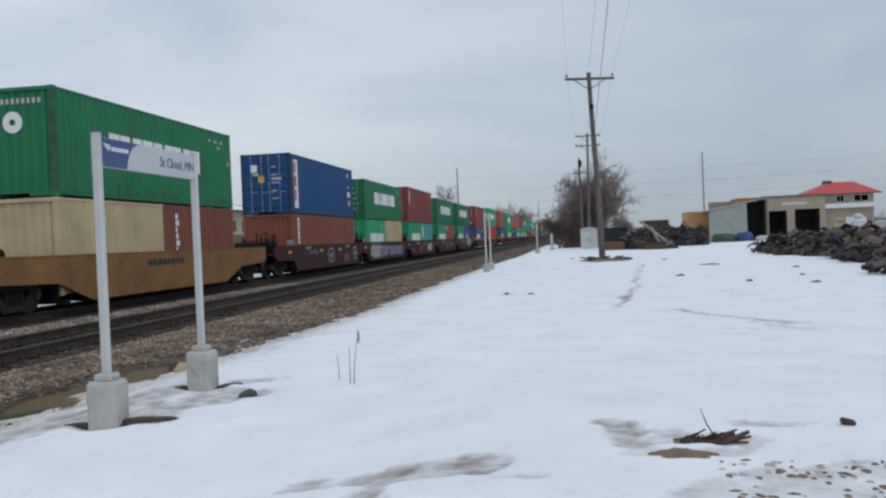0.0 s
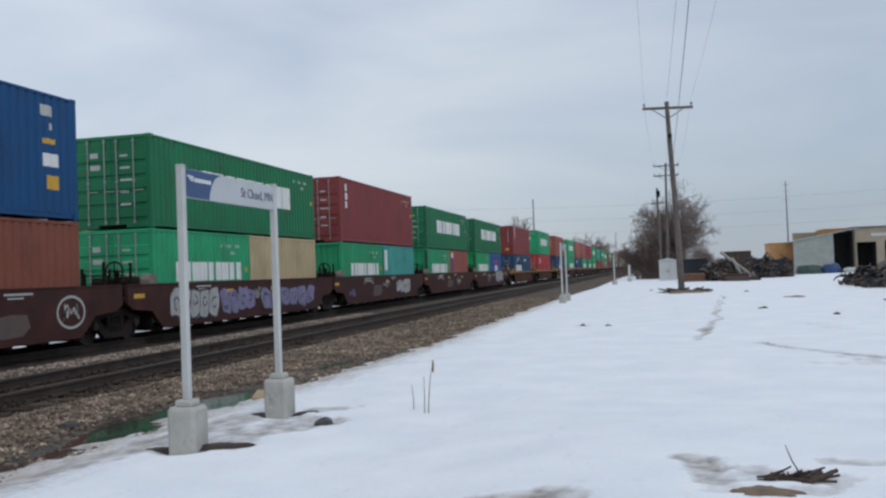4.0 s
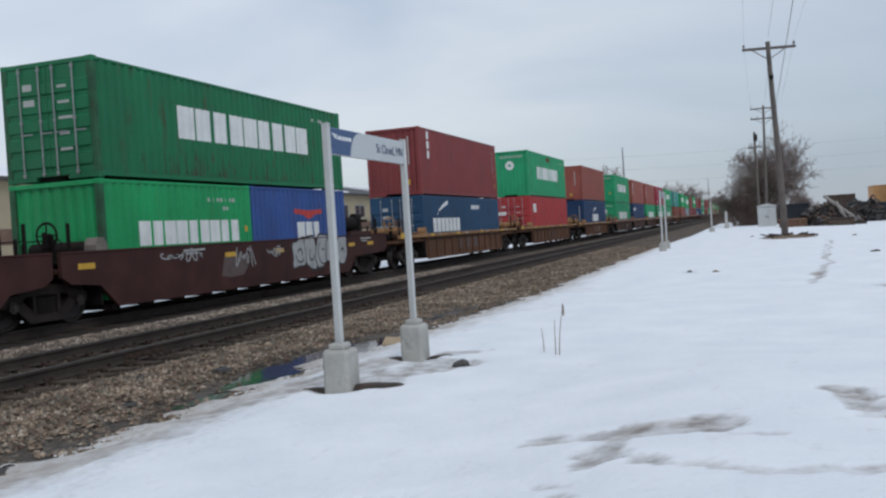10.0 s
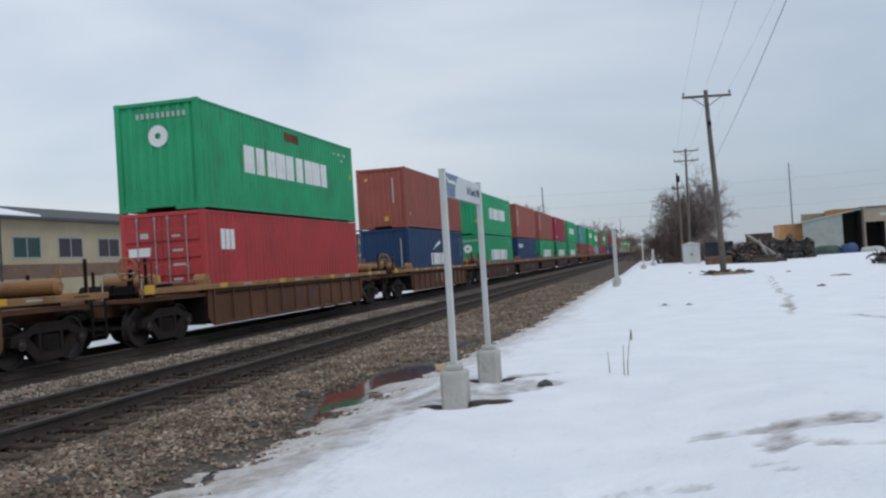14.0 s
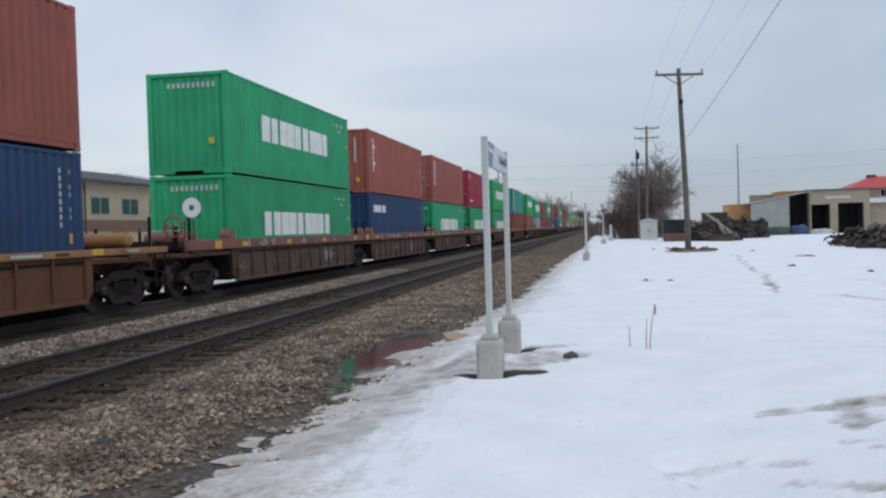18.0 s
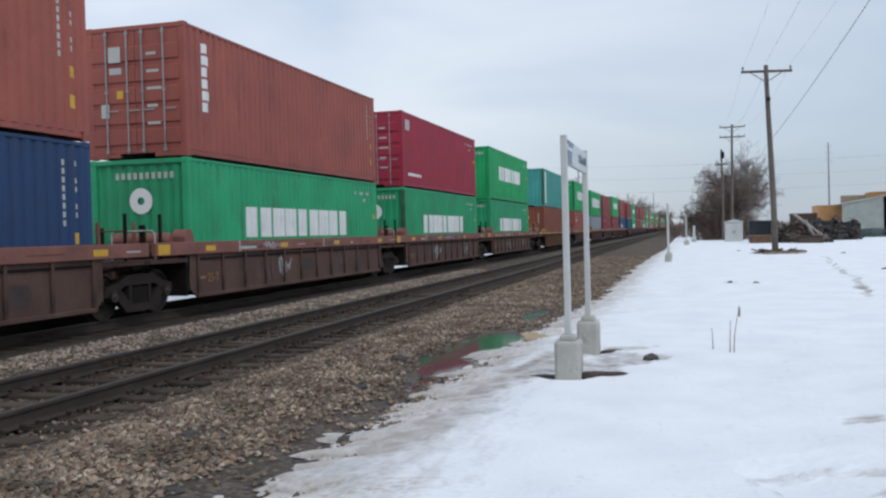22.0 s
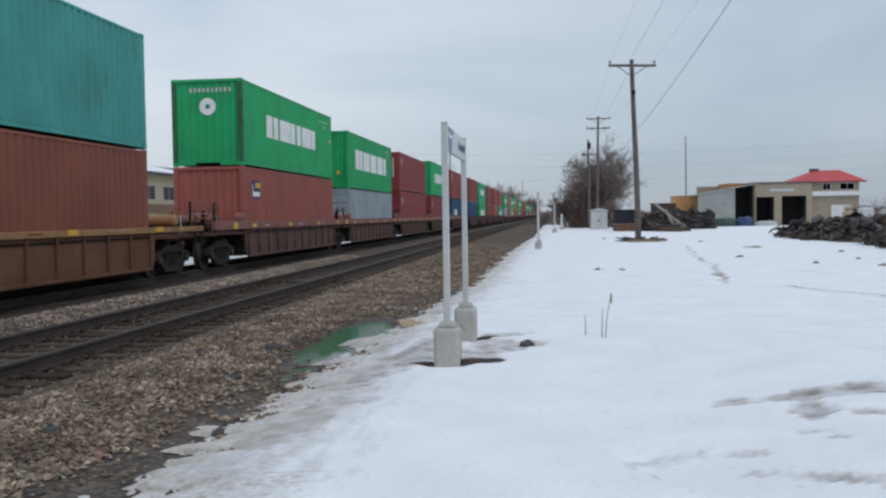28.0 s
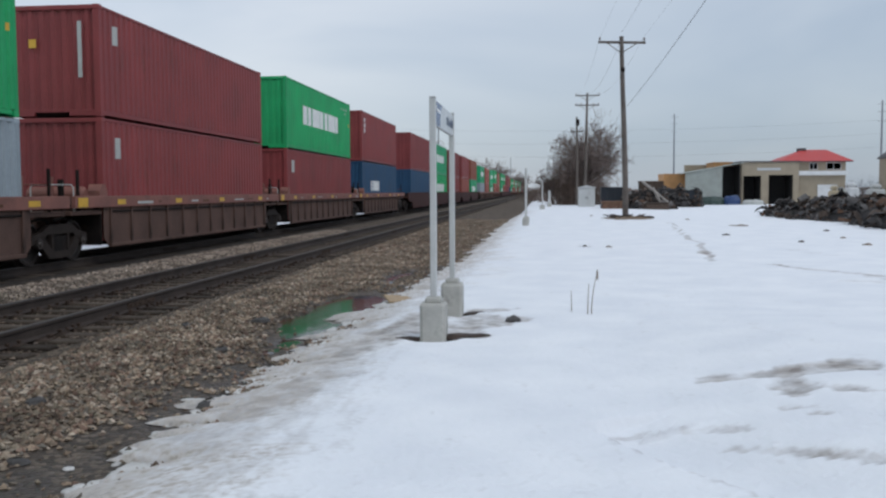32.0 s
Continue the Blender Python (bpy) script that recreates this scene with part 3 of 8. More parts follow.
# ---- small mesh kit ----
class Shape:
    """Vertices and faces of one mesh."""

    def __init__(self):
        self.v, self.f = [], []

    def add(self, verts, faces):
        k = len(self.v)
        self.v += [tuple(p) for p in verts]
        self.f += [tuple(i + k for i in q) for q in faces]
        return self

    def box(self, x0, x1, y0, y1, z0, z1, c=0.0):
        if c <= 0:
            return self.add([(x, y, z) for z in (z0, z1) for y in (y0, y1) for x in (x0, x1)],
                            [(0, 2, 3, 1), (4, 5, 7, 6), (0, 1, 5, 4), (2, 6, 7, 3), (0, 4, 6, 2), (1, 3, 7, 5)])
        c = min(c, (x1 - x0) * 0.45, (y1 - y0) * 0.45, (z1 - z0) * 0.45)
        lo, hi, vs, at = (x0, y0, z0), (x1, y1, z1), [], {}
        for corner in range(8):
            bits = [(corner >> a) & 1 for a in range(3)]
            for axis in range(3):
                at[corner, axis] = len(vs)
                vs.append([(hi[a] - (0 if a == axis else c)) if bits[a] else (lo[a] + (0 if a == axis else c)) for a in range(3)])
        fs = []
        for axis in range(3):
            a, b = [i for i in range(3) if i != axis]
            for side in (0, 1):
                ring = [side << axis, side << axis | 1 << a, side << axis | 1 << a | 1 << b, side << axis | 1 << b]
                q = [at[k, axis] for k in ring]
                fs.append(q if (side == 1) == (axis != 1) else q[::-1])
        for axis in range(3):
            a, b = [i for i in range(3) if i != axis]
            for sa in (0, 1):
                for sb in (0, 1):
                    k0 = sa << a | sb << b
                    k1 = k0 | 1 << axis
                    fs.append([at[k0, a], at[k1, a], at[k1, b], at[k0, b]])
        for corner in range(8):
            fs.append([at[corner, 0], at[corner, 1], at[corner, 2]])
        return self.add(vs, fs)

    def rod(self, p, q, r0, r1=None, n=8, caps=True):
        p, q = Vector(p), Vector(q)
        r1 = r0 if r1 is None else r1
        d = (q - p).normalized()
        u = d.orthogonal().normalized()
        w = d.cross(u)
        ring = [(math.cos(2 * math.pi * i / n), math.sin(2 * math.pi * i / n)) for i in range(n)]
        vs = [p + r0 * (a * u + b * w) for a, b in ring] + [q + r1 * (a * u + b * w) for a, b in ring]
        fs = [(i, (i + 1) % n, n + (i + 1) % n, n + i) for i in range(n)]
        if caps:
            fs += [tuple(range(n))[::-1], tuple(range(n, 2 * n))]
        return self.add(vs, fs)

    def tube(self, points, radii, n=10):
        """One smooth bent rod through the points."""
        u, vs, m = None, [], len(points)
        for i, p in enumerate(points):
            d = (Vector(points[min(i + 1, m - 1)]) - Vector(points[max(i - 1, 0)])).normalized()
            u = d.orthogonal().normalized() if u is None else (u - d * u.dot(d)).normalized()
            w = d.cross(u)
            vs += [Vector(p) + radii[i] * (math.cos(2 * math.pi * k / n) * u + math.sin(2 * math.pi * k / n) * w) for k in range(n)]
        fs = [(i * n + k, i * n + (k + 1) % n, (i + 1) * n + (k + 1) % n, (i + 1) * n + k) for i in range(m - 1) for k in range(n)]
        return self.add(vs, fs + [tuple(range(n))[::-1], tuple(range((m - 1) * n, m * n))])

    def prism(self, outline, x0, x1, axis="x"):
        """An outline of (y, z) pairs drawn out from x0 to x1 (or of (x, z) along y)."""
        n = len(outline)
        if axis == "x":
            vs = [(x, a, b) for x in (x0, x1) for a, b in outline]
        elif axis == "y":
            vs = [(a, y, b) for y in (x0, x1) for a, b in outline]
        else:
            vs = [(a, b, z) for z in (x0, x1) for a, b in outline]
        return self.add(vs, [(i, (i + 1) % n, n + (i + 1) % n, n + i) for i in range(n)] + [tuple(range(n))[::-1], tuple(range(n, 2 * n))])

    def lathe(self, profile, n=16, centre=(0, 0, 0), axis="x"):
        """A profile of (along, radius) turned round an axis."""
        k, vs = len(profile), []
        for i in range(n):
            a, b = math.cos(2 * math.pi * i / n), math.sin(2 * math.pi * i / n)
            for s, r in profile:
                p = {"x": (s, r * a, r * b), "y": (r * a, s, r * b), "z": (r * a, r * b, s)}[axis]
                vs.append([p[j] + centre[j] for j in range(3)])
        fs = [(i * k + j, i * k + j + 1, ((i + 1) % n) * k + j + 1, ((i + 1) % n) * k + j) for i in range(n) for j in range(k - 1)]
        return self.add(vs, fs)

    def mesh(self, name, smooth=False):
        me = bpy.data.meshes.new(name)
        me.from_pydata(self.v, [], self.f)
        me.materials.append(None)
        me.update()
        bm = bmesh.new()
        bm.from_mesh(me)
        bmesh.ops.recalc_face_normals(bm, faces=bm.faces)
        bm.to_mesh(me)
        bm.free()
        if smooth:
            me.shade_smooth()
        return me


def hang(ob, parent):
    ob.parent = parent
    return ob


def dress(ob, mat):
    ob.material_slots[0].link = "OBJECT"
    ob.material_slots[0].material = mat
    return ob


def part(name, shape, mat, parent=None, label="", at=None, smooth=False):
    """One mesh object under a thing or a part. shape: a Shape, or a mesh that others share."""
    me = shape if isinstance(shape, bpy.types.Mesh) else shape.mesh(name, smooth)
    ob = dress(new(name, me), mat)
    if parent:
        ob.parent = parent
    if at is not None:
        ob.matrix_basis = at
    return tagged(ob, label) if label else ob


def thing(name, label, category, group="", kind="", at=None):
    ob = new(name)
    ob.empty_display_size = 0.2
    if at is not None:
        ob.matrix_basis = at
    return tagged(ob, label, category, group, kind)


def noise2(x, y, s=1.0, z=0.0):
    return noise.noise(Vector((x * s, y * s, z)))


def smooth01(a, b, x):
    t = min(1.0, max(0.0, (x - a) / (b - a)))
    return t * t * (3 - 2 * t)


def sheet(name, xs, ys, height, mat, shift=None):
    """A grid over xs and ys with the given height; shift(x, y) may move a row sideways."""
    nx, vs = len(xs), []
    for y in ys:
        for x in xs:
            px = x + (shift(x, y) if shift else 0.0)
            vs.append((px, y, height(px, y, x)))
    fs = [(j * nx + i, j * nx + i + 1, (j + 1) * nx + i + 1, (j + 1) * nx + i) for j in range(len(ys) - 1) for i in range(nx - 1)]
    me = bpy.data.meshes.new(name)
    me.from_pydata(vs, [], fs)
    me.materials.append(mat)
    me.shade_smooth()
    me.update()
    return new(name, me)


# ---- ground, ballast and snow ----
NEAR_X, FAR_X = -5.66, -10.257        # track centre lines
FAR_Z = 0.06                         # rail top of the far track


def land(x, y):
    """The lie of the land: level by the line, falling away towards the workshops."""
    return -3.4 * smooth01(82, 235, y) * smooth01(4, 14, x)


def pit(x, y, cx, cy, rx, ry):
    return math.exp(-((x - cx - 0.06 * (y - cy) / max(ry, 0.1) + 0.30 * noise2(x, y, 1.6, 2.0) + 0.16 * noise2(x, y, 4.5, 5.0)) / rx) ** 4 - ((y - cy) / ry) ** 4)


PITS = ((-1.80, 3.2, 0.52, 2.2, 0.062), (-1.72, 0.25, 0.20, 0.55, 0.022), (-1.70, 8.6, 0.22, 1.2, 0.030))


def trough(x, y):
    low = -0.150 - 0.030 * math.exp(-((x + 1.80) / 0.50) ** 2) + 0.022 * noise2(x, y, 0.8)
    if -2.8 < x < -0.9 and -8 < y < 12:
        low += 0.018 * noise2(x, y, 3.1) + 0.014 * noise2(x, y, 8.0, 3.0)
        for cx, cy, rx, ry, d in PITS:
            low -= d * pit(x, y, cx, cy, rx, ry)
    if x > -1.0:
        low = -0.16
    if x < -2.6:
        low += 0.02 * smooth01(-2.6, -3.2, x)
    if x < -3.6:
        low += (-0.215 - low) * smooth01(-3.6, -4.3, x)
    if x < -4.3:
        low = -0.235 + 0.014 * noise2(x, y, 2.0)
    if x < -7.2:
        low = -0.235 + 0.10 * smooth01(-7.0, -7.8, x) + 0.012 * noise2(x, y, 2.0)
    if x < -11.8:
        low -= 0.30 * smooth01(-11.8, -13.6, x)
    return low


def steps(*spans):
    out = []
    for a, b, d in spans:
        k = max(1, round((b - a) / d))
        out += [a + (b - a) * i / k for i in range(k)]
    return out + [spans[-1][1]]


ground = sheet("ground", steps((-700, -100, 100), (-100, 8, 12), (8, 60, 4), (60, 700, 80)), steps((-120, 60, 20), (60, 260, 6), (260, 2600, 170)),
               lambda x, y, u: -0.62 + land(x, y), EARTH)
tagged(ground, "bare brown earth under the snow and the tracks", "ground", kind="structure")
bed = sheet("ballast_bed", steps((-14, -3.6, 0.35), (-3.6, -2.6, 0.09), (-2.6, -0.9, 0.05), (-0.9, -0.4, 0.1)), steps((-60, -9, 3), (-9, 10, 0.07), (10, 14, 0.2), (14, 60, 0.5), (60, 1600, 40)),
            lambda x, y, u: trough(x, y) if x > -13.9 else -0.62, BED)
tagged(bed, "brown crushed stone ballast bed, wet along the snow edge", "ballast", kind="structure")


EDGE = ((-200, -1.42), (-8, -1.42), (-4, -1.50), (-2.3, -1.46), (-1, -1.46), (0.5, -1.47), (2.5, -1.38), (4.9, -1.18), (8, -1.0), (13, -0.80), (24, -0.80), (45, -0.72), (60, -0.30), (1700, -0.30))


def snow_edge(y):
    e = -0.3
    for (ya, ea), (yb, eb) in zip(EDGE, EDGE[1:]):
        if ya <= y <= yb:
            e = ea + (eb - ea) * (y - ya) / (yb - ya)
    return e + 0.08 * noise2(y, 1.7, 0.45) + 0.09 * noise2(y, 5.1, 1.5)


def snow_fringe(y):
    """The melting fingers along the edge."""
    if y > 40:
        return 0.0
    return 0.40 * noise2(y, 9.3, 2.4) + 0.40 * noise2(y, 3.3, 5.3) + 0.36 * noise2(y, 6.6, 10.5)


BASE_DIPS = ((0.0, 0.0, 0.30), (0.05, 2.08, 0.28))
# melt dirt lying in the snow, and painted ridge shade: strokes from one point to another, with width and strength
LEDGE_DIRT = ((2.48, -2.36, 3.05, -2.45, 0.12, 0.85), (3.0, -2.47, 3.45, -2.44, 0.17, 0.95), (3.05, -2.5, 2.98, -3.1, 0.13, 0.8), (1.7, -3.74, 1.87, -3.68, 0.055, 0.85),
    (2.1, -3.75, 2.45, -3.88, 0.07, 0.45), (2.3, -4.2, 2.62, -4.42, 0.05, 0.7), (2.62, -4.42, 3.0, -4.75, 0.07, 0.75), (1.63, -3.98, 2.3, -5.1, 0.050, 0.62),
    (2.75, -3.55, 2.86, -3.6, 0.045, 0.6), (2.9, -3.75, 2.96, -3.78, 0.04, 0.7))
WEDGE_DIRT = ((3.4, -2.42, 3.6, -2.36, 0.24, 1.0), (3.2, -3.2, 3.85, -3.55, 0.055, 0.75), (3.85, -3.55, 4.9, -3.38, 0.075, 0.65), (4.9, -3.38, 6.4, -3.2, 0.09, 0.5),
    (3.75, -2.75, 3.95, -2.78, 0.05, 0.5), (4.43, -1.35, 4.52, -1.95, 0.13, 0.95), (5.25, -1.45, 5.55, -1.5, 0.09, 0.7), (4.62, -1.68, 4.8, -1.64, 0.07, 0.6),
    (4.55, -2.2, 5.0, -2.24, 0.13, 0.7), (4.75, -1.85, 5.2, -1.95, 0.16, 0.75), (4.9, -3.1, 5.6, -3.0, 0.30, 0.55), (5.2, -2.75, 5.9, -2.7, 0.16, 0.5), (4.7, -3.55, 5.6, -3.6, 0.20, 0.6), (3.15, -3.05, 3.4, -3.2, 0.04, 0.5))
SIGN_DIRT = ((0.15, 0.95, 0.72, 1.45, 0.28, 0.8), (0.2, 0.45, 0.4, 1.6, 0.28, 0.75), (0.25, 2.2, 0.62, 2.3, 0.16, 0.9), (-0.45, 0.5, -0.2, 1.8, 0.34, 0.65),
    (-0.9, -1.2, -0.5, 0.2, 0.3, 0.45), (-1.0, -3.4, -0.7, -2.0, 0.25, 0.4), (-0.42, -0.1, 0.48, 0.05, 0.16, 0.75), (0.1, 0.35, 0.6, 0.85, 0.22, 0.9),
    (0.55, 1.3, 0.95, 1.35, 0.14, 0.7))
# shaded scarp of a snow ridge, coloured in together with some brown dirt
RIDGE_SHADE_DIRT = ((6.1, 10.2, 6.9, 7.4, 0.11, 0.85), (6.9, 7.4, 7.5, 6.5, 0.13, 0.9), (6.3, 6.0, 7.2, 5.6, 0.2, 0.35), (7.0, 7.0, 7.3, 5.8, 0.24, 0.42),
    (6.2, 8.8, 6.5, 8.4, 0.1, 0.5), (8.7, 9.3, 8.9, 9.3, 0.09, 0.6))
FAR_DIRT = ((5.02, 11.2, 5.10, 12.1, 0.09, 0.7), (5.10, 12.1, 5.32, 12.9, 0.08, 0.9), (5.32, 12.9, 5.25, 13.7, 0.12, 0.9), (5.25, 13.7, 5.47, 14.6, 0.16, 1.1), (5.47, 14.6, 5.62, 16.4, 0.09, 0.7), (5.62, 16.4, 5.98, 17.8, 0.10, 0.8), (5.98, 17.8, 5.90, 20.0, 0.09, 0.6), (5.90, 20.0, 6.26, 22.7, 0.11, 0.8), (2.3, 16, 2.5, 16, 0.12, 0.8),
    (2.95, 15.7, 3.15, 15.7, 0.12, 0.8), (7.8, 15.0, 8.0, 15.0, 0.12, 0.8), (8.05, 12.9, 8.25, 12.9, 0.11, 0.8), (7.85, 14.0, 8.1, 13.9, 0.11, 0.7))
STROKES = LEDGE_DIRT + WEDGE_DIRT + SIGN_DIRT + RIDGE_SHADE_DIRT + FAR_DIRT


def dirt_and_shade(x, y):
    if y < -7 or y > 24 or x > 9:
        return 0.0
    best = 0.0
    for ax, ay, bx, by, w, k in STROKES:
        if y < min(ay, by) - 2.5 * w or y > max(ay, by) + 2.5 * w or x < min(ax, bx) - 2.5 * w or x > max(ax, bx) + 2.5 * w:
            continue
        dx, dy = bx - ax, by - ay
        f = max(0.0, min(1.0, ((x - ax) * dx + (y - ay) * dy) / (dx * dx + dy * dy + 1e-9)))
        d = math.hypot(x - ax - f * dx, y - ay - f * dy) / w * (1 + 0.55 * noise2(x, y, 2.2 / max(0.1, w * 4), 1.0) + 0.35 * noise2(x, y, 9.0, 3.0))
        best = max(best, k * (1 - smooth01(0.80, 1.2, d)))
    return best * (0.8 + 0.5 * noise2(x, y, 5.0, 8.0)) if best else 0.0


SLAB = ((1.45, -3.70), (1.63, -3.98), (1.95, -4.55), (2.35, -5.15), (2.9, -5.8))


def slab_step(x, y):
    """A low broken ledge where a crust of snow has slid."""
    for (ax, ay), (bx, by) in zip(SLAB, SLAB[1:]):
        dx, dy = bx - ax, by - ay
        f = ((x - ax) * dx + (y - ay) * dy) / (dx * dx + dy * dy)
        if 0 <= f < 1:
            d = ((x - ax) * dy - (y - ay) * dx) / math.hypot(dx, dy)
            return 0.075 * smooth01(-0.02, 0.04, -d) * (1 - smooth01(0.1, 0.9, -d))
    return 0.0


def snow_top(x, y):
    z = 0.022 * noise2(x, y, 0.33) + 0.006 * noise2(x, y, 1.1, 4.0) + 0.05 * noise2(x, y, 0.07, 2.0) + land(x, y)
    z += 0.24 * smooth01(1.7, 4.0, x) * (1 - smooth01(-1.5, 4.0, y)) * smooth01(-9.0, -5.5, y) * (1 - 0.5 * smooth01(9, 14, x))
    z += 0.06 * smooth01(3.0, 6.5, x) * (1 - smooth01(7.2, 8.2, x)) * smooth01(1, 4, y) * (1 - smooth01(6.5, 9.5, y))
    z += 0.10 * smooth01(24, 36, y) * (1 - smooth01(60, 90, y)) * (1 - smooth01(8, 14, x))
    if y < 30:
        z += 0.005 * noise2(x, y, 3.2, 7.0) + 0.006 * noise2(x * 0.8, y, 6.5, 5.0)
        for cx, cy, r in BASE_DIPS:
            d = math.hypot((x - cx) * 1.25, y - cy)
            z -= 0.05 * (1 - smooth01(0.22, r + 0.16, d))
        z -= 0.03 * dirt_and_shade(x, y)
        if y < -2:
            z -= slab_step(x, y)
    return z


def snow_height(x, y, u):
    full = snow_top(x, y)
    low = trough(-0.95, y) - 0.02
    return low + (full - low) * (1 - (1 - min(1.0, u / 1.5)) ** 2.0) + 0.022 * smooth01(0, 0.10, u) * (1 - u / 1.5) if u < 1.5 else full


snow_us = steps((0, 0.12, 0.02), (0.12, 1.0, 0.06), (1.0, 7.5, 0.075), (7.5, 10.5, 0.15), (10.5, 30, 1.5), (30, 120, 9), (120, 900, 150))
snow_ys = steps((-120, -14, 12), (-14, -7, 0.09), (-7, 6, 0.035), (6, 10, 0.06), (10, 24, 0.15), (24, 60, 0.6), (60, 250, 6), (250, 1600, 120))
snow_near = sheet("snow_field", snow_us, snow_ys, snow_height, SNOW, lambda u, y: snow_edge(y) + snow_fringe(y) * max(0.0, 1 - u / 0.7) ** 1.5)
tagged(snow_near, "old packed white snow with a ragged melting edge", "snow", kind="structure")
stains = snow_near.data.attributes.new("dirt_and_shade", "FLOAT", "POINT")
SNOW_NX = len(snow_us)


def melt(u, x, y):
    """Grey soaked snow where the sheet thins out along the ballast."""
    if u > 1.6 or y > 60:
        return 0.0
    wide = 0.75 + 0.7 * noise2(x, y, 0.9, 3.0) + 0.5 * noise2(x, y, 3.5, 6.0)
    return (0.85 + 0.45 * noise2(x, y, 4.0, 1.0)) * (1 - smooth01(0.02, max(0.2, 1.5 * wide), u))


stains.data.foreach_set("value", [max(dirt_and_shade(v.co.x, v.co.y), 0.5 * melt(snow_us[i % SNOW_NX], v.co.x, v.co.y) * smooth01(0.0, 0.5, noise2(v.co.x, v.co.y, 1.7, 9.0))) for i, v in enumerate(snow_near.data.vertices)])
soaked = snow_near.data.attributes.new("soak", "FLOAT", "POINT")
soaked.data.foreach_set("value", [melt(snow_us[i % SNOW_NX], v.co.x, v.co.y) for i, v in enumerate(snow_near.data.vertices)])
snow_far = sheet("snow_beyond", steps((-900, -60, 70), (-60, -13.2, 3)), steps((-120, 160, 5), (160, 1600, 90)),
                 lambda x, y, u: -0.32 + 0.22 * smooth01(-13.2, -16.5, x) + 0.05 * noise2(x, y, 0.2), SNOW_CLEAN,
                 lambda u, y: 0.5 * noise2(y, 3.0, 0.3) if u > -15 else 0.0)
tagged(snow_far, "white snow on the far side of the tracks", "snow", kind="structure")


def blob(name, cx, cy, rx, ry, turn, z, thick, mat, rough=0.35, seed=0, n=40, rings=4):
    """A low irregular patch lying on the ground."""
    s, ca, sa = Shape(), math.cos(turn), math.sin(turn)
    vs = [(cx, cy, z + thick)]
    for k in range(1, rings + 1):
        f = k / rings
        for i in range(n):
            a = 2 * math.pi * i / n
            r = f * (1 + rough * noise.noise(Vector((math.cos(a) * 1.6, math.sin(a) * 1.6, seed * 3.7))) + 0.5 * rough * noise.noise(Vector((math.cos(a) * 5, math.sin(a) * 5, seed * 1.9))))
            px, py = rx * r * math.cos(a), ry * r * math.sin(a)
            zz = z + thick * (1 - f ** 2.2) * (0.7 + 0.6 * noise.noise(Vector((px * 4, py * 4, seed)))) if k < rings else z - 0.03
            vs.append((cx + px * ca - py * sa, cy + px * sa + py * ca, zz))
    fs = [(0, 1 + i, 1 + (i + 1) % n) for i in range(n)]
    fs += [(1 + k * n + i, 1 + (k + 1) * n + i, 1 + (k + 1) * n + (i + 1) % n, 1 + k * n + (i + 1) % n) for k in range(rings - 1) for i in range(n)]
    return part(name, s.add(vs, fs), mat, smooth=True)


# standing melt water in the trough, and what lies round it
WATER_Z = -0.188
for k, (cx, cy, rx, ry, d) in enumerate(PITS):
    tagged(blob("puddle", cx, cy, rx * 1.55, ry * 1.25, -0.05, WATER_Z, 0.0, WATER, 0.10, k + 2), "still brown melt water lying in the ballast trough", "puddle", "melt puddles", "stuff")
for k, (cx, cy, rx, ry, h) in enumerate(((-1.72, -2.42, 0.17, 0.07, 0.02), (-1.42, -2.15, 0.12, 0.05, 0.02), (-1.36, 0.75, 0.10, 0.04, 0.02), (-1.62, -3.25, 0.07, 0.05, 0.03), (-1.85, -4.3, 0.05, 0.04, 0.03), (-1.36, -0.9, 0.12, 0.05, 0.02), (-1.18, 2.3, 0.12, 0.05, 0.02), (-1.3, 1.5, 0.10, 0.04, 0.02))):
    tagged(blob("snow_crust", cx, cy, rx, ry, 0.25 * math.sin(k), trough(cx, cy) + 0.004, 0.5 * h, FRINGE, 0.6, k + 20, 22, 3), "small leftover crust of white snow by the ballast", "snow crust", "snow crusts")
for k in range(130):
    cx, cy = 4.92 + 1.05 * random.random(), -3.6 + 1.15 * random.random()
    tagged(blob("mud_clod", cx, cy, 0.012 + 0.032 * random.random() ** 1.5, 0.016 + 0.042 * random.random() ** 1.5, random.uniform(-0.3, 0.3), snow_top(cx, cy) - 0.002, 0.012, STRAW if k % 3 else SLUSH, 0.6, k + 70, 14, 3),
           "small brown mud clod showing through trodden snow", "mud clod", "trodden clods")
for k, (cx, cy, rx, ry, turn, mat) in enumerate(((4.78, -2.30, 0.24, 0.15, -0.10, STRAW), (0.34, 0.06, 0.30, 0.13, 0.12, DEADWOOD), (-0.27, 0.0, 0.19, 0.10, 0.0, DEADWOOD), (0.32, 2.16, 0.20, 0.15, 0.0, DEADWOOD), (-0.22, 2.03, 0.15, 0.08, 0.0, DEADWOOD), (9.6, 29.9, 0.42, 0.35, 0, STRAW), (5.25, -3.95, 0.50, 0.30, 0.1, STRAW))):
    tagged(blob("melt_ring", cx, cy, rx, ry, turn, snow_top(cx, cy) + (0.010 if cx > 4 else 0.012), 0.045 if cx > 4 else 0.022, mat, 0.45, k + 110), "bare dark ground with matted grass melted out of snow", "bare ground", "melt rings", "stuff")
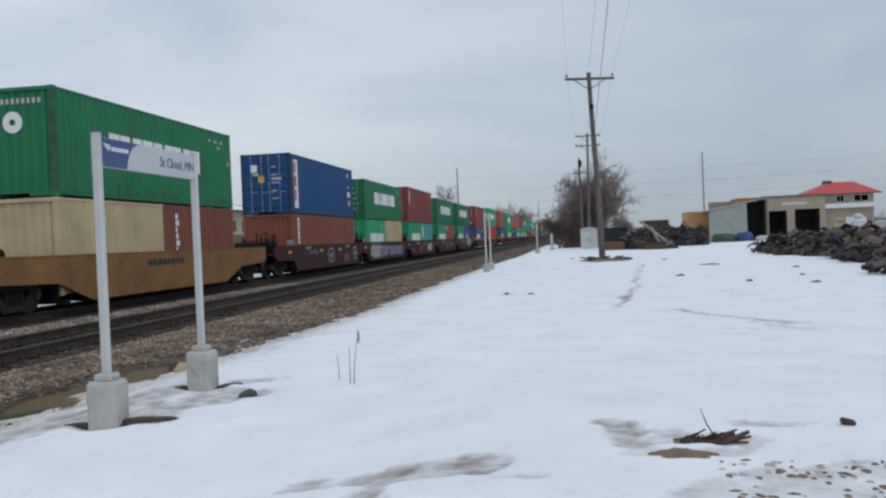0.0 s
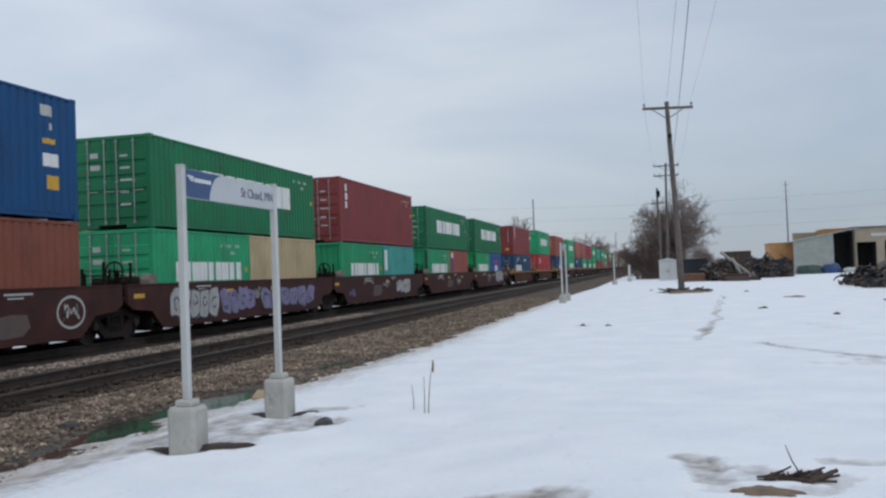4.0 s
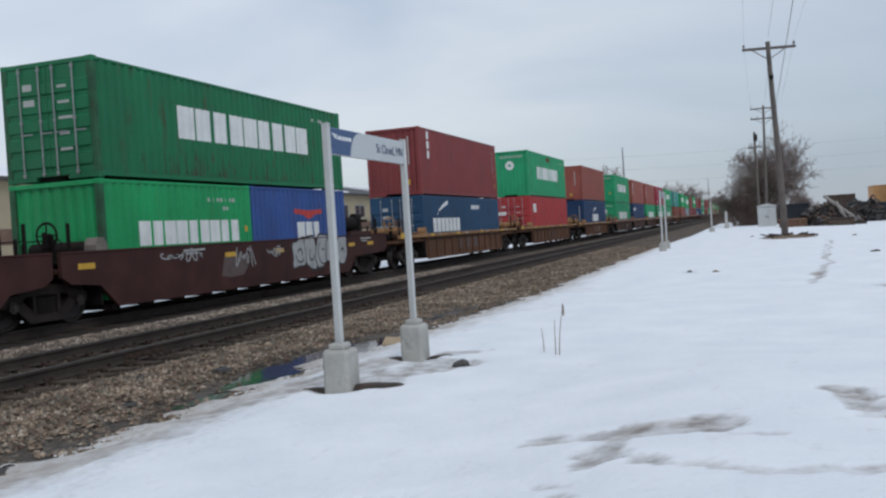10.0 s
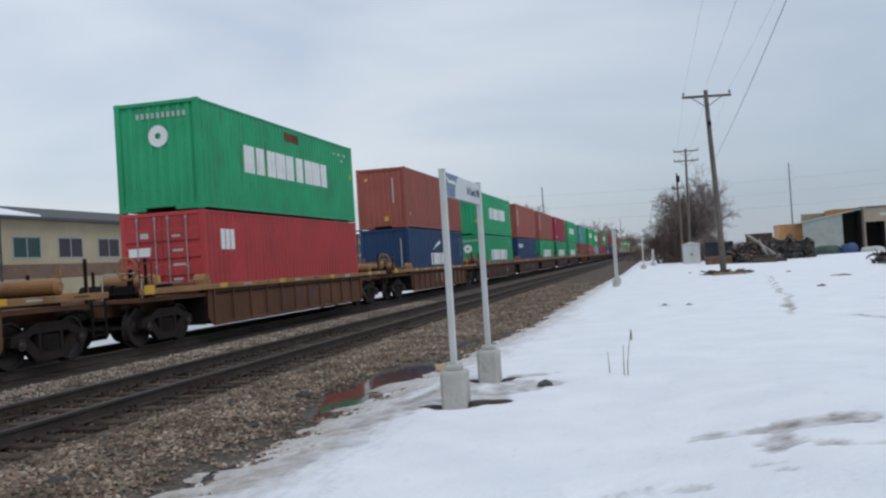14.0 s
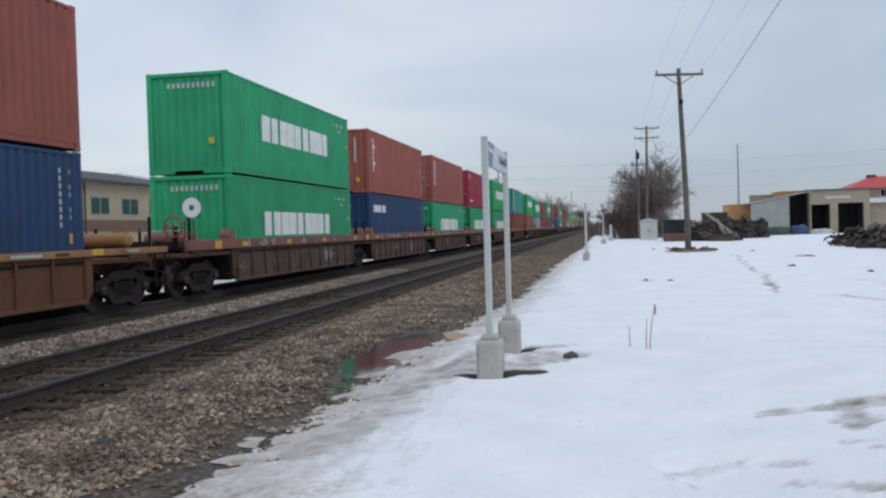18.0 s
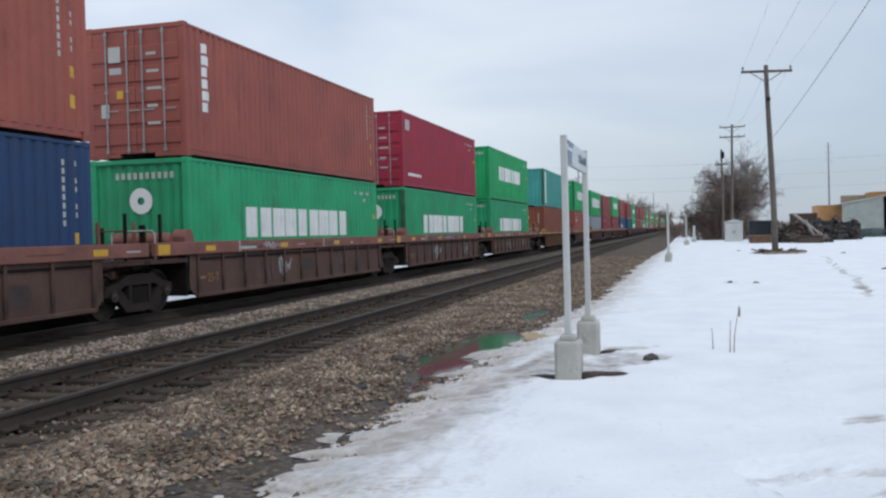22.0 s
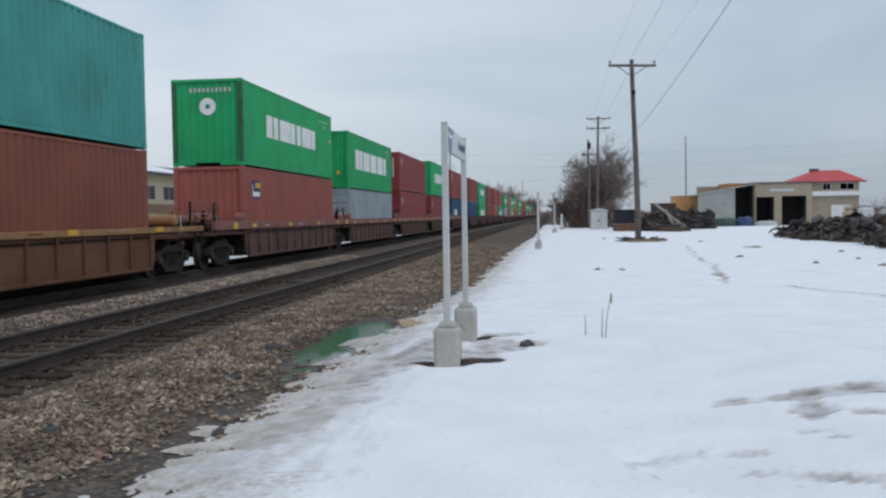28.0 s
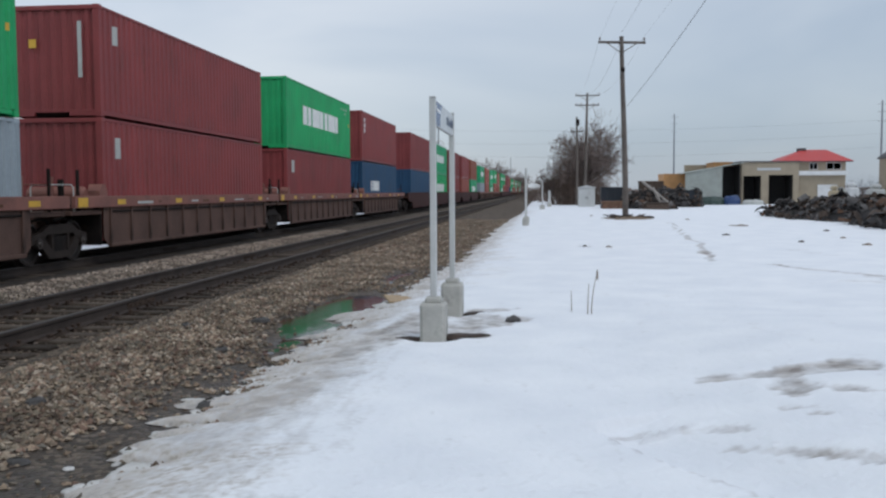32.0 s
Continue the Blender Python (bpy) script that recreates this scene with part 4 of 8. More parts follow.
for k, (cx, cy) in enumerate(((4.1, 43.5), (2.4, 16.0), (3.05, 15.7), (9.0, 18.5), (10.4, 17.0), (7.6, 22.5), (11.0, 21.0), (12.0, 26.0), (8.4, 36.0))):
    tagged(blob("snow_scuff", cx, cy, (0.11 + 0.04 * (k % 3)) * (0.5 if k in (1, 2) else 1.0), 0.11, 0.1 * k, snow_top(cx, cy) + 0.01, 0.055, DEADWOOD if k % 2 else STRAW, 0.6, k + 130, 24, 3), "dark dirty scuffed lump on the snow", "snow scuff", "snow scuffs")
for k in range(14):
    cx, cy = 6.2 + 0.9 * k / 13 + 0.12 * random.uniform(-1, 1), 22.5 + 10.0 * k / 13
    tagged(blob("foot_hollow", cx, cy, 0.09, 0.25, -0.15, snow_top(cx, cy) + 0.004, 0.008, SLUSH, 0.5, k + 160, 16, 3), "grey hollow of an old trail in snow", "foot hollow", "old trail")


def fringe_mesh(count, seed):
    """Thin wet scraps of snow left along the ragged edge."""
    rng, s = random.Random(seed), Shape()
    for _ in range(count):
        y = rng.uniform(-7.5, 12)
        reach = rng.random() ** 1.8
        x, r = snow_edge(y) + 0.24 - 0.36 * reach, (0.05 + 0.13 * rng.random() ** 2) * (1.15 - 0.8 * reach)
        z, n = max(trough(x, y), WATER_Z) + 0.002, 14
        ring = [r * (1 + 0.7 * noise2(math.cos(6.283 * i / n) * 1.3 + x * 7, math.sin(6.283 * i / n) * 1.3 + y * 7, 1.0)) for i in range(n)]
        vs = [(x, y, z + 0.010)]
        for f, lift in ((0.65, 0.008), (1.0, -0.012)):
            vs += [(x + f * q * math.cos(6.283 * i / n), y + 1.2 * f * q * math.sin(6.283 * i / n), z + lift) for i, q in enumerate(ring)]
        s.add(vs, [(0, 1 + i, 1 + (i + 1) % n) for i in range(n)] + [(1 + i, 1 + n + i, 1 + n + (i + 1) % n, 1 + (i + 1) % n) for i in range(n)])
    return tagged(part("snow_scraps", s, FRINGE, smooth=True), "thin wet scraps of snow along the ragged edge", "snow", kind="stuff")


fringe_mesh(900, 12)


def stone_mesh(name, count, region, size, base_z, mat, label):
    """Loose crushed stone: one mesh of many small angular pieces."""
    rng = np.random.default_rng(count)
    oct_v = np.array([(1, 0, 0), (-1, 0, 0), (0, 1, 0), (0, -1, 0), (0, 0, 1), (0, 0, -1)], float)
    oct_f = np.array([(0, 2, 4), (2, 1, 4), (1, 3, 4), (3, 0, 4), (2, 0, 5), (1, 2, 5), (3, 1, 5), (0, 3, 5)])
    xs, ys = region(rng, count)
    v = np.repeat(oct_v[None], len(xs), 0) * rng.uniform(0.55, 1.15, (len(xs), 6, 1))
    v += rng.normal(0, 0.22, v.shape)
    r = size[0] + (size[1] - size[0]) * rng.random(len(xs)) ** 1.5
    a = rng.uniform(0, 2 * np.pi, len(xs))
    c, s = np.cos(a), np.sin(a)
    v *= (r[:, None] * np.array([1.0, 1.0, 0.72]))[:, None, :]
    w = np.stack([v[..., 0] * c[:, None] - v[..., 1] * s[:, None], v[..., 0] * s[:, None] + v[..., 1] * c[:, None], v[..., 2]], -1)
    w[..., 0] += xs[:, None]
    w[..., 1] += ys[:, None]
    w[..., 2] += np.array([base_z(x, y) for x, y in zip(xs, ys)])[:, None] + (r * 0.30)[:, None]
    f = (oct_f[None] + 6 * np.arange(len(xs))[:, None, None]).reshape(-1, 3)
    me = bpy.data.meshes.new(name)
    me.from_pydata(w.reshape(-1, 3).tolist(), [], f.tolist())
    me.materials.append(mat)
    me.update()
    return tagged(new(name, me), label, "gravel", kind="stuff")


def shoulder(rng, n):
    y = -9 + 24 * rng.random(n) ** 1.5
    x = -4.50 + 3.35 * rng.beta(1.05, 1.12, n)
    water = np.array([trough(a, b) < WATER_Z + 0.012 for a, b in zip(x, y)])
    keep = ~(water & (rng.random(n) < 0.94)) & ~((x > -2.1) & (rng.random(n) < 0.30))
    return x[keep], y[keep]


stone_mesh("ballast_stones", 62000, shoulder, (0.012, 0.043), trough, STONES, "loose brown and tan crushed ballast stones")
stone_mesh("wet_stones", 5200, lambda r, n: (-2.35 + 1.25 * r.beta(1.6, 1.6, n), -8 + 20 * r.random(n)), (0.008, 0.030), lambda x, y: trough(x, y) - (0.03 if trough(x, y) < WATER_Z + 0.012 else 0.004), STONES_WET, "wet dark stones in the muddy trough")
stone_mesh("ballast_stones_beyond", 15000, lambda r, n: (-4.3 + 3.6 * r.random(n), 11 + 34 * r.random(n) ** 1.3), (0.022, 0.05), trough, STONES, "loose brown crushed ballast further along the line")
stone_mesh("ballast_between_tracks", 9000, lambda r, n: (-8.45 + 1.25 * r.random(n), -4 + 34 * r.random(n) ** 1.4), (0.018, 0.04), trough, STONES_GREY, "pale grey ballast between the two tracks")
stone_mesh("ballast_in_track", 14000, lambda r, n: (-6.95 + 2.6 * r.random(n), -6 + 30 * r.random(n) ** 1.4), (0.016, 0.034), lambda x, y: trough(x, y) + 0.016, STONES_OILY, "dark ballast between the ties")
for k, (cx, cy, r) in enumerate(((-2.5, 1.75, 0.11), (-2.3, -0.3, 0.07), (-2.9, -2.9, 0.09), (-3.3, 1.2, 0.08), (-1.5, -0.35, 0.06), (-2.2, -4.3, 0.07), (-1.52, -2.72, 0.09), (0.82, 1.30, 0.13))):
    s = Shape().lathe([(-0.5 * r, 0.02), (-0.3 * r, 0.9 * r), (0.25 * r, 0.75 * r), (0.62 * r, 0.03)], 9, (0, 0, 0), "z")
    s.v = [(x * 1.35 + 0.2 * r * noise2(y * 9, z * 9 + k, 1.0), y * (0.85 + 0.2 * noise2(x * 7, k, 1)), 0.62 * z * (1 + 0.5 * noise2(x * 8, y * 8 + k, 1))) for x, y, z in s.v]
    ground_z = snow_top(cx, cy) if cx > -1 else trough(cx, cy)
    tagged(part("stone", s, ROCK, None, "", pose(cx, cy, ground_z + (0.3 * r if k < 7 else 0.025), 0, 0, 40 * k)), "dark angular stone on the ground" if k == 7 else "larger brown ballast stone", "stone", "large stones")
board = part("board", Shape().box(-0.22, 0.22, -0.3, 0.3, -0.015, 0.02, 0.008), TAN_BOARD, None, "", pose(-1.02, 4.1, -0.11, 3, 6, 18))
tagged(board, "tan scrap of board lying by the puddle", "board")

# ---- tracks ----
RAIL_OUT = [(-0.070, -0.180), (0.070, -0.180), (0.070, -0.168), (0.012, -0.145), (0.010, -0.052), (0.037, -0.040), (0.037, -0.010), (0.028, 0.0),
            (-0.028, 0.0), (-0.037, -0.010), (-0.037, -0.040), (-0.010, -0.052), (-0.012, -0.145), (-0.070, -0.168)]
TIE_MESH = Shape().box(-1.30, 1.30, -0.115, 0.115, -0.36, -0.185, 0.012).mesh("tie")
TIE_PLATE = Shape().box(-0.17, 0.17, -0.095, 0.095, -0.185, -0.172, 0.004).mesh("tie_plate")
SPIKE = Shape().box(-0.014, 0.014, -0.014, 0.014, -0.175, -0.145).box(-0.026, 0.026, -0.022, 0.022, -0.150, -0.128, 0.006).mesh("spike")
ANCHOR = Shape().box(-0.10, 0.10, -0.022, 0.022, -0.215, -0.178, 0.006).box(0.055, 0.105, -0.022, 0.022, -0.185, -0.135, 0.008).mesh("rail_anchor")
JOINT = Shape().box(-0.012, 0.012, -0.46, 0.46, -0.14, -0.055, 0.006)
for k in range(6):
    JOINT.rod((0.0, -0.38 + 0.152 * k, -0.10), (0.030, -0.38 + 0.152 * k, -0.10), 0.016, n=6)
JOINT_MESH = JOINT.mesh("joint_bar")


def track(name, label, cx, z, tie_from, tie_to, fine_to):
    line = tagged(thing(name, label, "railway track", kind="structure"), "")
    line.matrix_basis = pose(cx, 0, z)
    for side in (-1, 1):
        x = side * 0.7525
        part("rail", Shape().prism([(a + x, b) for a, b in RAIL_OUT[:7] + RAIL_OUT[9:]], -90, 1600, "y"), RAIL_SIDE, line)
        part("running_surface", Shape().prism([(x - 0.030, -0.012), (x + 0.030, -0.012), (x + 0.026, 0.0015), (x - 0.026, 0.0015)], -90, 1600, "y"), RAIL_TOP, line, "worn dull-bright running surface")
    y, i = tie_from, 0
    while y < tie_to:
        t = part("tie", TIE_MESH, TIE, line, at=pose(random.uniform(-0.05, 0.05), y + random.uniform(-0.03, 0.03), random.uniform(-0.012, 0.006), 0, 0, random.uniform(-1.2, 1.2)))
        if y < fine_to:
            for side in (-1, 1):
                part("tie_plate", TIE_PLATE, PLATE, t, at=pose(side * 0.7525, 0, 0))
                for ds in (-0.10, 0.10):
                    part("spike", SPIKE, PLATE, t, at=pose(side * 0.7525 + ds, random.choice((-0.05, 0.05)), 0))
                part("rail_anchor", ANCHOR, PLATE, t, at=pose(side * 0.7525, random.choice((-0.15, 0.15)), 0))
        y += 0.5
    far = Shape()
    while y < tie_to + 150:
        far.box(-1.3, 1.3, y - 0.11, y + 0.11, -0.36, -0.185)
        y += 0.5
    tagged(part("ties_further_along", far, TIE, line), "row of dark timber ties", kind="stuff")
    for side in (-1, 1):
        for yy in (2.3, 14.2, 26.1):
            part("joint_bar", JOINT_MESH, PLATE, line, at=pose(side * 0.7525 + 0.012, yy + 1.1 * side, 0))
    return line


track("track_near", "empty railway track with rusty rails on dark timber ties", NEAR_X, 0.0, -7.0, 38.0, 16.0)
track("track_far", "railway track in the shadow of the train", FAR_X, FAR_Z, -4.0, 40.0, -4.0)

# ---- station sign ----
def lettering(words, size, mat, parent, m, label=""):
    cu = bpy.data.curves.new("lettering", "FONT")
    cu.body, cu.size, cu.extrude, cu.align_x = words, size, 0.0015, "LEFT"
    tmp = bpy.data.objects.new("lettering", cu)
    scene.collection.objects.link(tmp)
    bpy.context.view_layer.update()
    me = bpy.data.meshes.new_from_object(tmp.evaluated_get(bpy.context.evaluated_depsgraph_get()))
    bpy.data.objects.remove(tmp)
    me.materials.clear()
    me.materials.append(None)
    ob = part("lettering", me, mat, parent, label)
    ob.matrix_basis = m
    return ob


FACE_X = Matrix(((0, 0, 1, 0), (1, 0, 0, 0), (0, 1, 0, 0), (0, 0, 0, 1)))


def station_sign(at, label, words=True):
    sign = thing("station_sign", label, "station sign", "platform signs", at=at)
    for k, y in enumerate((0.0, 2.08)):
        post = part("post", Shape().box(-0.034, 0.034, y - 0.034, y + 0.034, 0.40, 2.57, 0.006), GALV, sign)
        part("post_cap", Shape().box(-0.037, 0.037, y - 0.037, y + 0.037, 2.57, 2.585, 0.006), GALV, post)
        base = Shape()
        q, o = 0.14, 0.032
        ring = [(-q + o, -q), (q - o, -q), (q, -q + o), (q, q - o), (q - o, q), (-q + o, q), (-q, q - o), (-q, -q + o)]
        n = len(ring)
        vs = [(a, y + b, -0.16) for a, b in ring] + [(a, y + b, 0.335) for a, b in ring] + [(a * 0.88, y + b * 0.88, 0.365) for a, b in ring]
        base.add(vs, [(r * n + i, r * n + (i + 1) % n, (r + 1) * n + (i + 1) % n, (r + 1) * n + i) for r in (0, 1) for i in range(n)] + [tuple(range(2 * n, 3 * n))])
        foot = part("footing", base, CONCRETE, sign, "cast concrete footing block")
        part("collar", Shape().box(-0.085, 0.085, y - 0.085, y + 0.085, 0.36, 0.425, 0.014), CONCRETE, foot)
        for i in range(2):
            part("bolt", Shape().rod((0.086, y - 0.03 + 0.06 * i, 0.395), (0.098, y - 0.03 + 0.06 * i, 0.395), 0.009, n=6), GALV, foot)
    panel = part("panel", Shape().box(-0.022, 0.022, 0.036, 2.044, 2.285, 2.555, 0.004), SIGN_GREY, sign, "silver-grey sign panel")
    for side in (1, -1):
        curve = [(0.04, 2.289), (0.50, 2.289)]
        for i in range(1, 9):
            a = i / 8
            curve.append((0.50 + 0.11 * a + 0.20 * a ** 2.2, 2.289 + 0.262 * math.sin(a * math.pi / 2) ** 0.9))
        curve.append((0.04, 2.551))
        part("blue_field", Shape().prism(curve, side * 0.0225, side * 0.0250), SIGN_BLUE, panel, "blue corner field with a curved edge")
    if words:
        lettering("St Cloud, MN", 0.145, SIGN_INK, panel, Matrix.Translation((0.0245, 1.20, 2.372)) @ FACE_X, "slate-blue station name lettering")
    emblem = Shape()
    for i in range(3):
        emblem.add([(0.0262, 0.06 + 0.03 * i, 2.500 - 0.020 * i), (0.0262, 0.20, 2.490 - 0.017 * i), (0.0262, 0.193, 2.478 - 0.017 * i), (0.0262, 0.085 + 0.03 * i, 2.486 - 0.020 * i)], [(0, 1, 2, 3)])
    part("emblem", emblem, WHITE, panel, "small white swoosh emblem")
    bars = Shape()
    for i in range(6):
        bars.box(0.0252, 0.0262, 0.215 + 0.055 * i, 0.258 + 0.055 * i, 2.440, 2.478)
    part("emblem_word", bars, WHITE, panel)
    return sign


station_sign(pose(0, 0, 0), "two-post station sign, grey panel with blue corner, on concrete footings")
station_sign(pose(0.50, 30.4, 0.0), "two-post platform sign seen edge-on in the snow", False)
for k, (x, y, h, r) in enumerate(((1.30, 64.5, 2.35, 0.05), (2.05, 81.5, 1.6, 0.11), (2.6, 98.0, 2.4, 0.05))):
    p = thing("marker_post", "pale metal post on a concrete footing in the snow" if k != 1 else "short stout pale marker post in the snow", "post", "marker posts", at=pose(x, y, snow_top(x, y)))
    part("post", Shape().box(-r, r, -r, r, 0.2, h, 0.01), GALV, p)
    part("footing", Shape().box(-0.2, 0.2, -0.2, 0.2, -0.15, 0.32, 0.03), CONCRETE, p)

# dry stalks, sticks and clods near the path
for k, (x, y, h, lean, head) in enumerate(((1.755, 1.87, 0.42, 0.01, 0.0), (1.80, 1.86, 0.57, 0.07, 0.09), (1.56, 2.15, 0.30, -0.01, 0.0))):
    st = thing("dry_stalk", "thin dry weed stalk standing in the snow", "weed stalk", "dry stalks", at=pose(x, y, snow_top(x, y) - 0.03))
    stem = Shape()
    for i in range(5):
        stem.rod((lean * (i / 5) ** 2, 0.01 * math.sin(i), h * i / 5), (lean * ((i + 1) / 5) ** 2, 0.01 * math.sin(i + 1), h * (i + 1) / 5), 0.0075 - 0.0008 * i, 0.0067 - 0.0008 * i, 6)
    part("stem", stem, STALK, st)
    if head:
        part("seed_head", Shape().lathe([(-head, 0.004), (-0.6 * head, 0.013), (0.2 * head, 0.012), (0.6 * head, 0.003)], 8, (lean, 0.01 * math.sin(5), h - 0.2 * head), "z"), STALK, st)
brush_at = (4.98, -1.95)
pile = thing("stick_heap", "dark wet sticks and bark melting out of snow", "stick heap", at=pose(*brush_at, snow_top(*brush_at) - 0.012))
for k in range(34):
    a, r = random.gauss(-0.1, 0.55), 0.005 + 0.014 * random.random() ** 2
    x, y, ln = random.uniform(-0.16, 0.16), random.uniform(-0.09, 0.07), random.uniform(0.06, 0.22)
    s = Shape().rod((x - ln * math.cos(a) / 2, y - ln * math.sin(a) / 2, 0.01), (x + ln * math.cos(a) / 2, y + ln * math.sin(a) / 2, 0.015 + 0.06 * random.random()), r, 0.7 * r, 6)
    part("stick", s, DEADWOOD, pile)
part("upright_twig", Shape().rod((0.02, 0.02, 0.02), (-0.03, 0.05, 0.11), 0.005, 0.004, 6).rod((-0.03, 0.05, 0.11), (-0.062, 0.06, 0.20), 0.004, 0.0025, 6), DEADWOOD, pile)
for k, (x, y, s0) in enumerate(((5.85, -1.6, 0.045), (7.4, -0.2, 0.03))):
    tagged(part("bark_chip", Shape().box(-s0, s0, -0.6 * s0, 0.6 * s0, -0.01, 0.6 * s0, 0.2 * s0), DEADWOOD, None, "", pose(x, y, snow_top(x, y) + 0.01, 10, 14, 50 * k)), "dark chip of bark on the snow", "bark chip", "bark chips")

# ---- train: containers ----
MESHES = {}


def cached(key, make, smooth=False):
    if key not in MESHES:
        MESHES[key] = make().mesh(key if isinstance(key, str) else key[0], smooth)
    return MESHES[key]


PITCH, DEEP = 0.278, 0.036
WAVE = ((0.0, 0.0), (0.104, 0.0), (0.140, -DEEP), (0.242, -DEEP), (0.278, 0.0))


def wave_depth(u):
    f = u % PITCH
    for (a, da), (b, db) in zip(WAVE, WAVE[1:]):
        if a <= f <= b:
            return da + (db - da) * (f - a) / (b - a)
    return 0.0


def wave_points(a, b):
    us = [a]
    k = math.floor(a / PITCH) * PITCH
    while k < b:
        us += [k + c for c, _ in WAVE[:4] if a + 0.002 < k + c < b - 0.002]
        k += PITCH
    return [(u, wave_depth(u)) for u in us + [b]]


def wave_patch(a, b, z0, z1, off, where):
    """A strip of corrugated sheet from a to b along a side (where = 1 or -1) or an end ('front', ('back', L))."""
    s, pts = Shape(), wave_points(a, b)
    for u, d in pts:
        if where in (1, -1):
            s.v += [(where * (off + d), u, z0), (where * (off + d), u, z1)]
        elif where == "front":
            s.v += [(u, -(off + d), z0), (u, -(off + d), z1)]
        else:
            s.v += [(u, where[1] + off + d, z0), (u, where[1] + off + d, z1)]
    s.f += [(2 * i, 2 * i + 2, 2 * i + 3, 2 * i + 1) for i in range(len(pts) - 1)]
    return s


WALL = 1.208                       # outer face of a side wall from the centre line


def roof_shape(L, H):
    s, y = Shape(), 0.06
    while y < L - 0.2:
        s.box(-1.17, 1.17, y, y + 0.15, H - 0.045, H - 0.012)
        y += 0.21
    return s.box(-1.18, 1.18, 0.05, L - 0.05, H - 0.06, H - 0.04)


def door_shape(x0, x1, H):
    """One leaf: a steel sheet pressed into five broad level ribs."""
    line = [(0.06, 0.12), (0.02, 0.12)]
    for k in range(5):
        z, tall = 0.28 + (H - 0.62) * k / 5, (H - 0.62) / 5 - 0.10
        line += [(0.02, z), (-0.012, z + 0.03), (-0.012, z + tall - 0.03), (0.02, z + tall)]
    return Shape().prism(line + [(0.02, H - 0.12), (0.06, H - 0.12)], x0, x1)


def lock_rod_shape(x, H):
    s = Shape().rod((x, -0.028, 0.10), (x, -0.028, H - 0.10), 0.017, n=8)
    for z in (0.16, 0.5 * H, H - 0.18):
        s.box(x - 0.035, x + 0.035, -0.05, 0.0, z - 0.03, z + 0.03, 0.006)
    return s.box(x - 0.02, x + 0.30, -0.048, -0.030, 1.02, 1.05, 0.005)


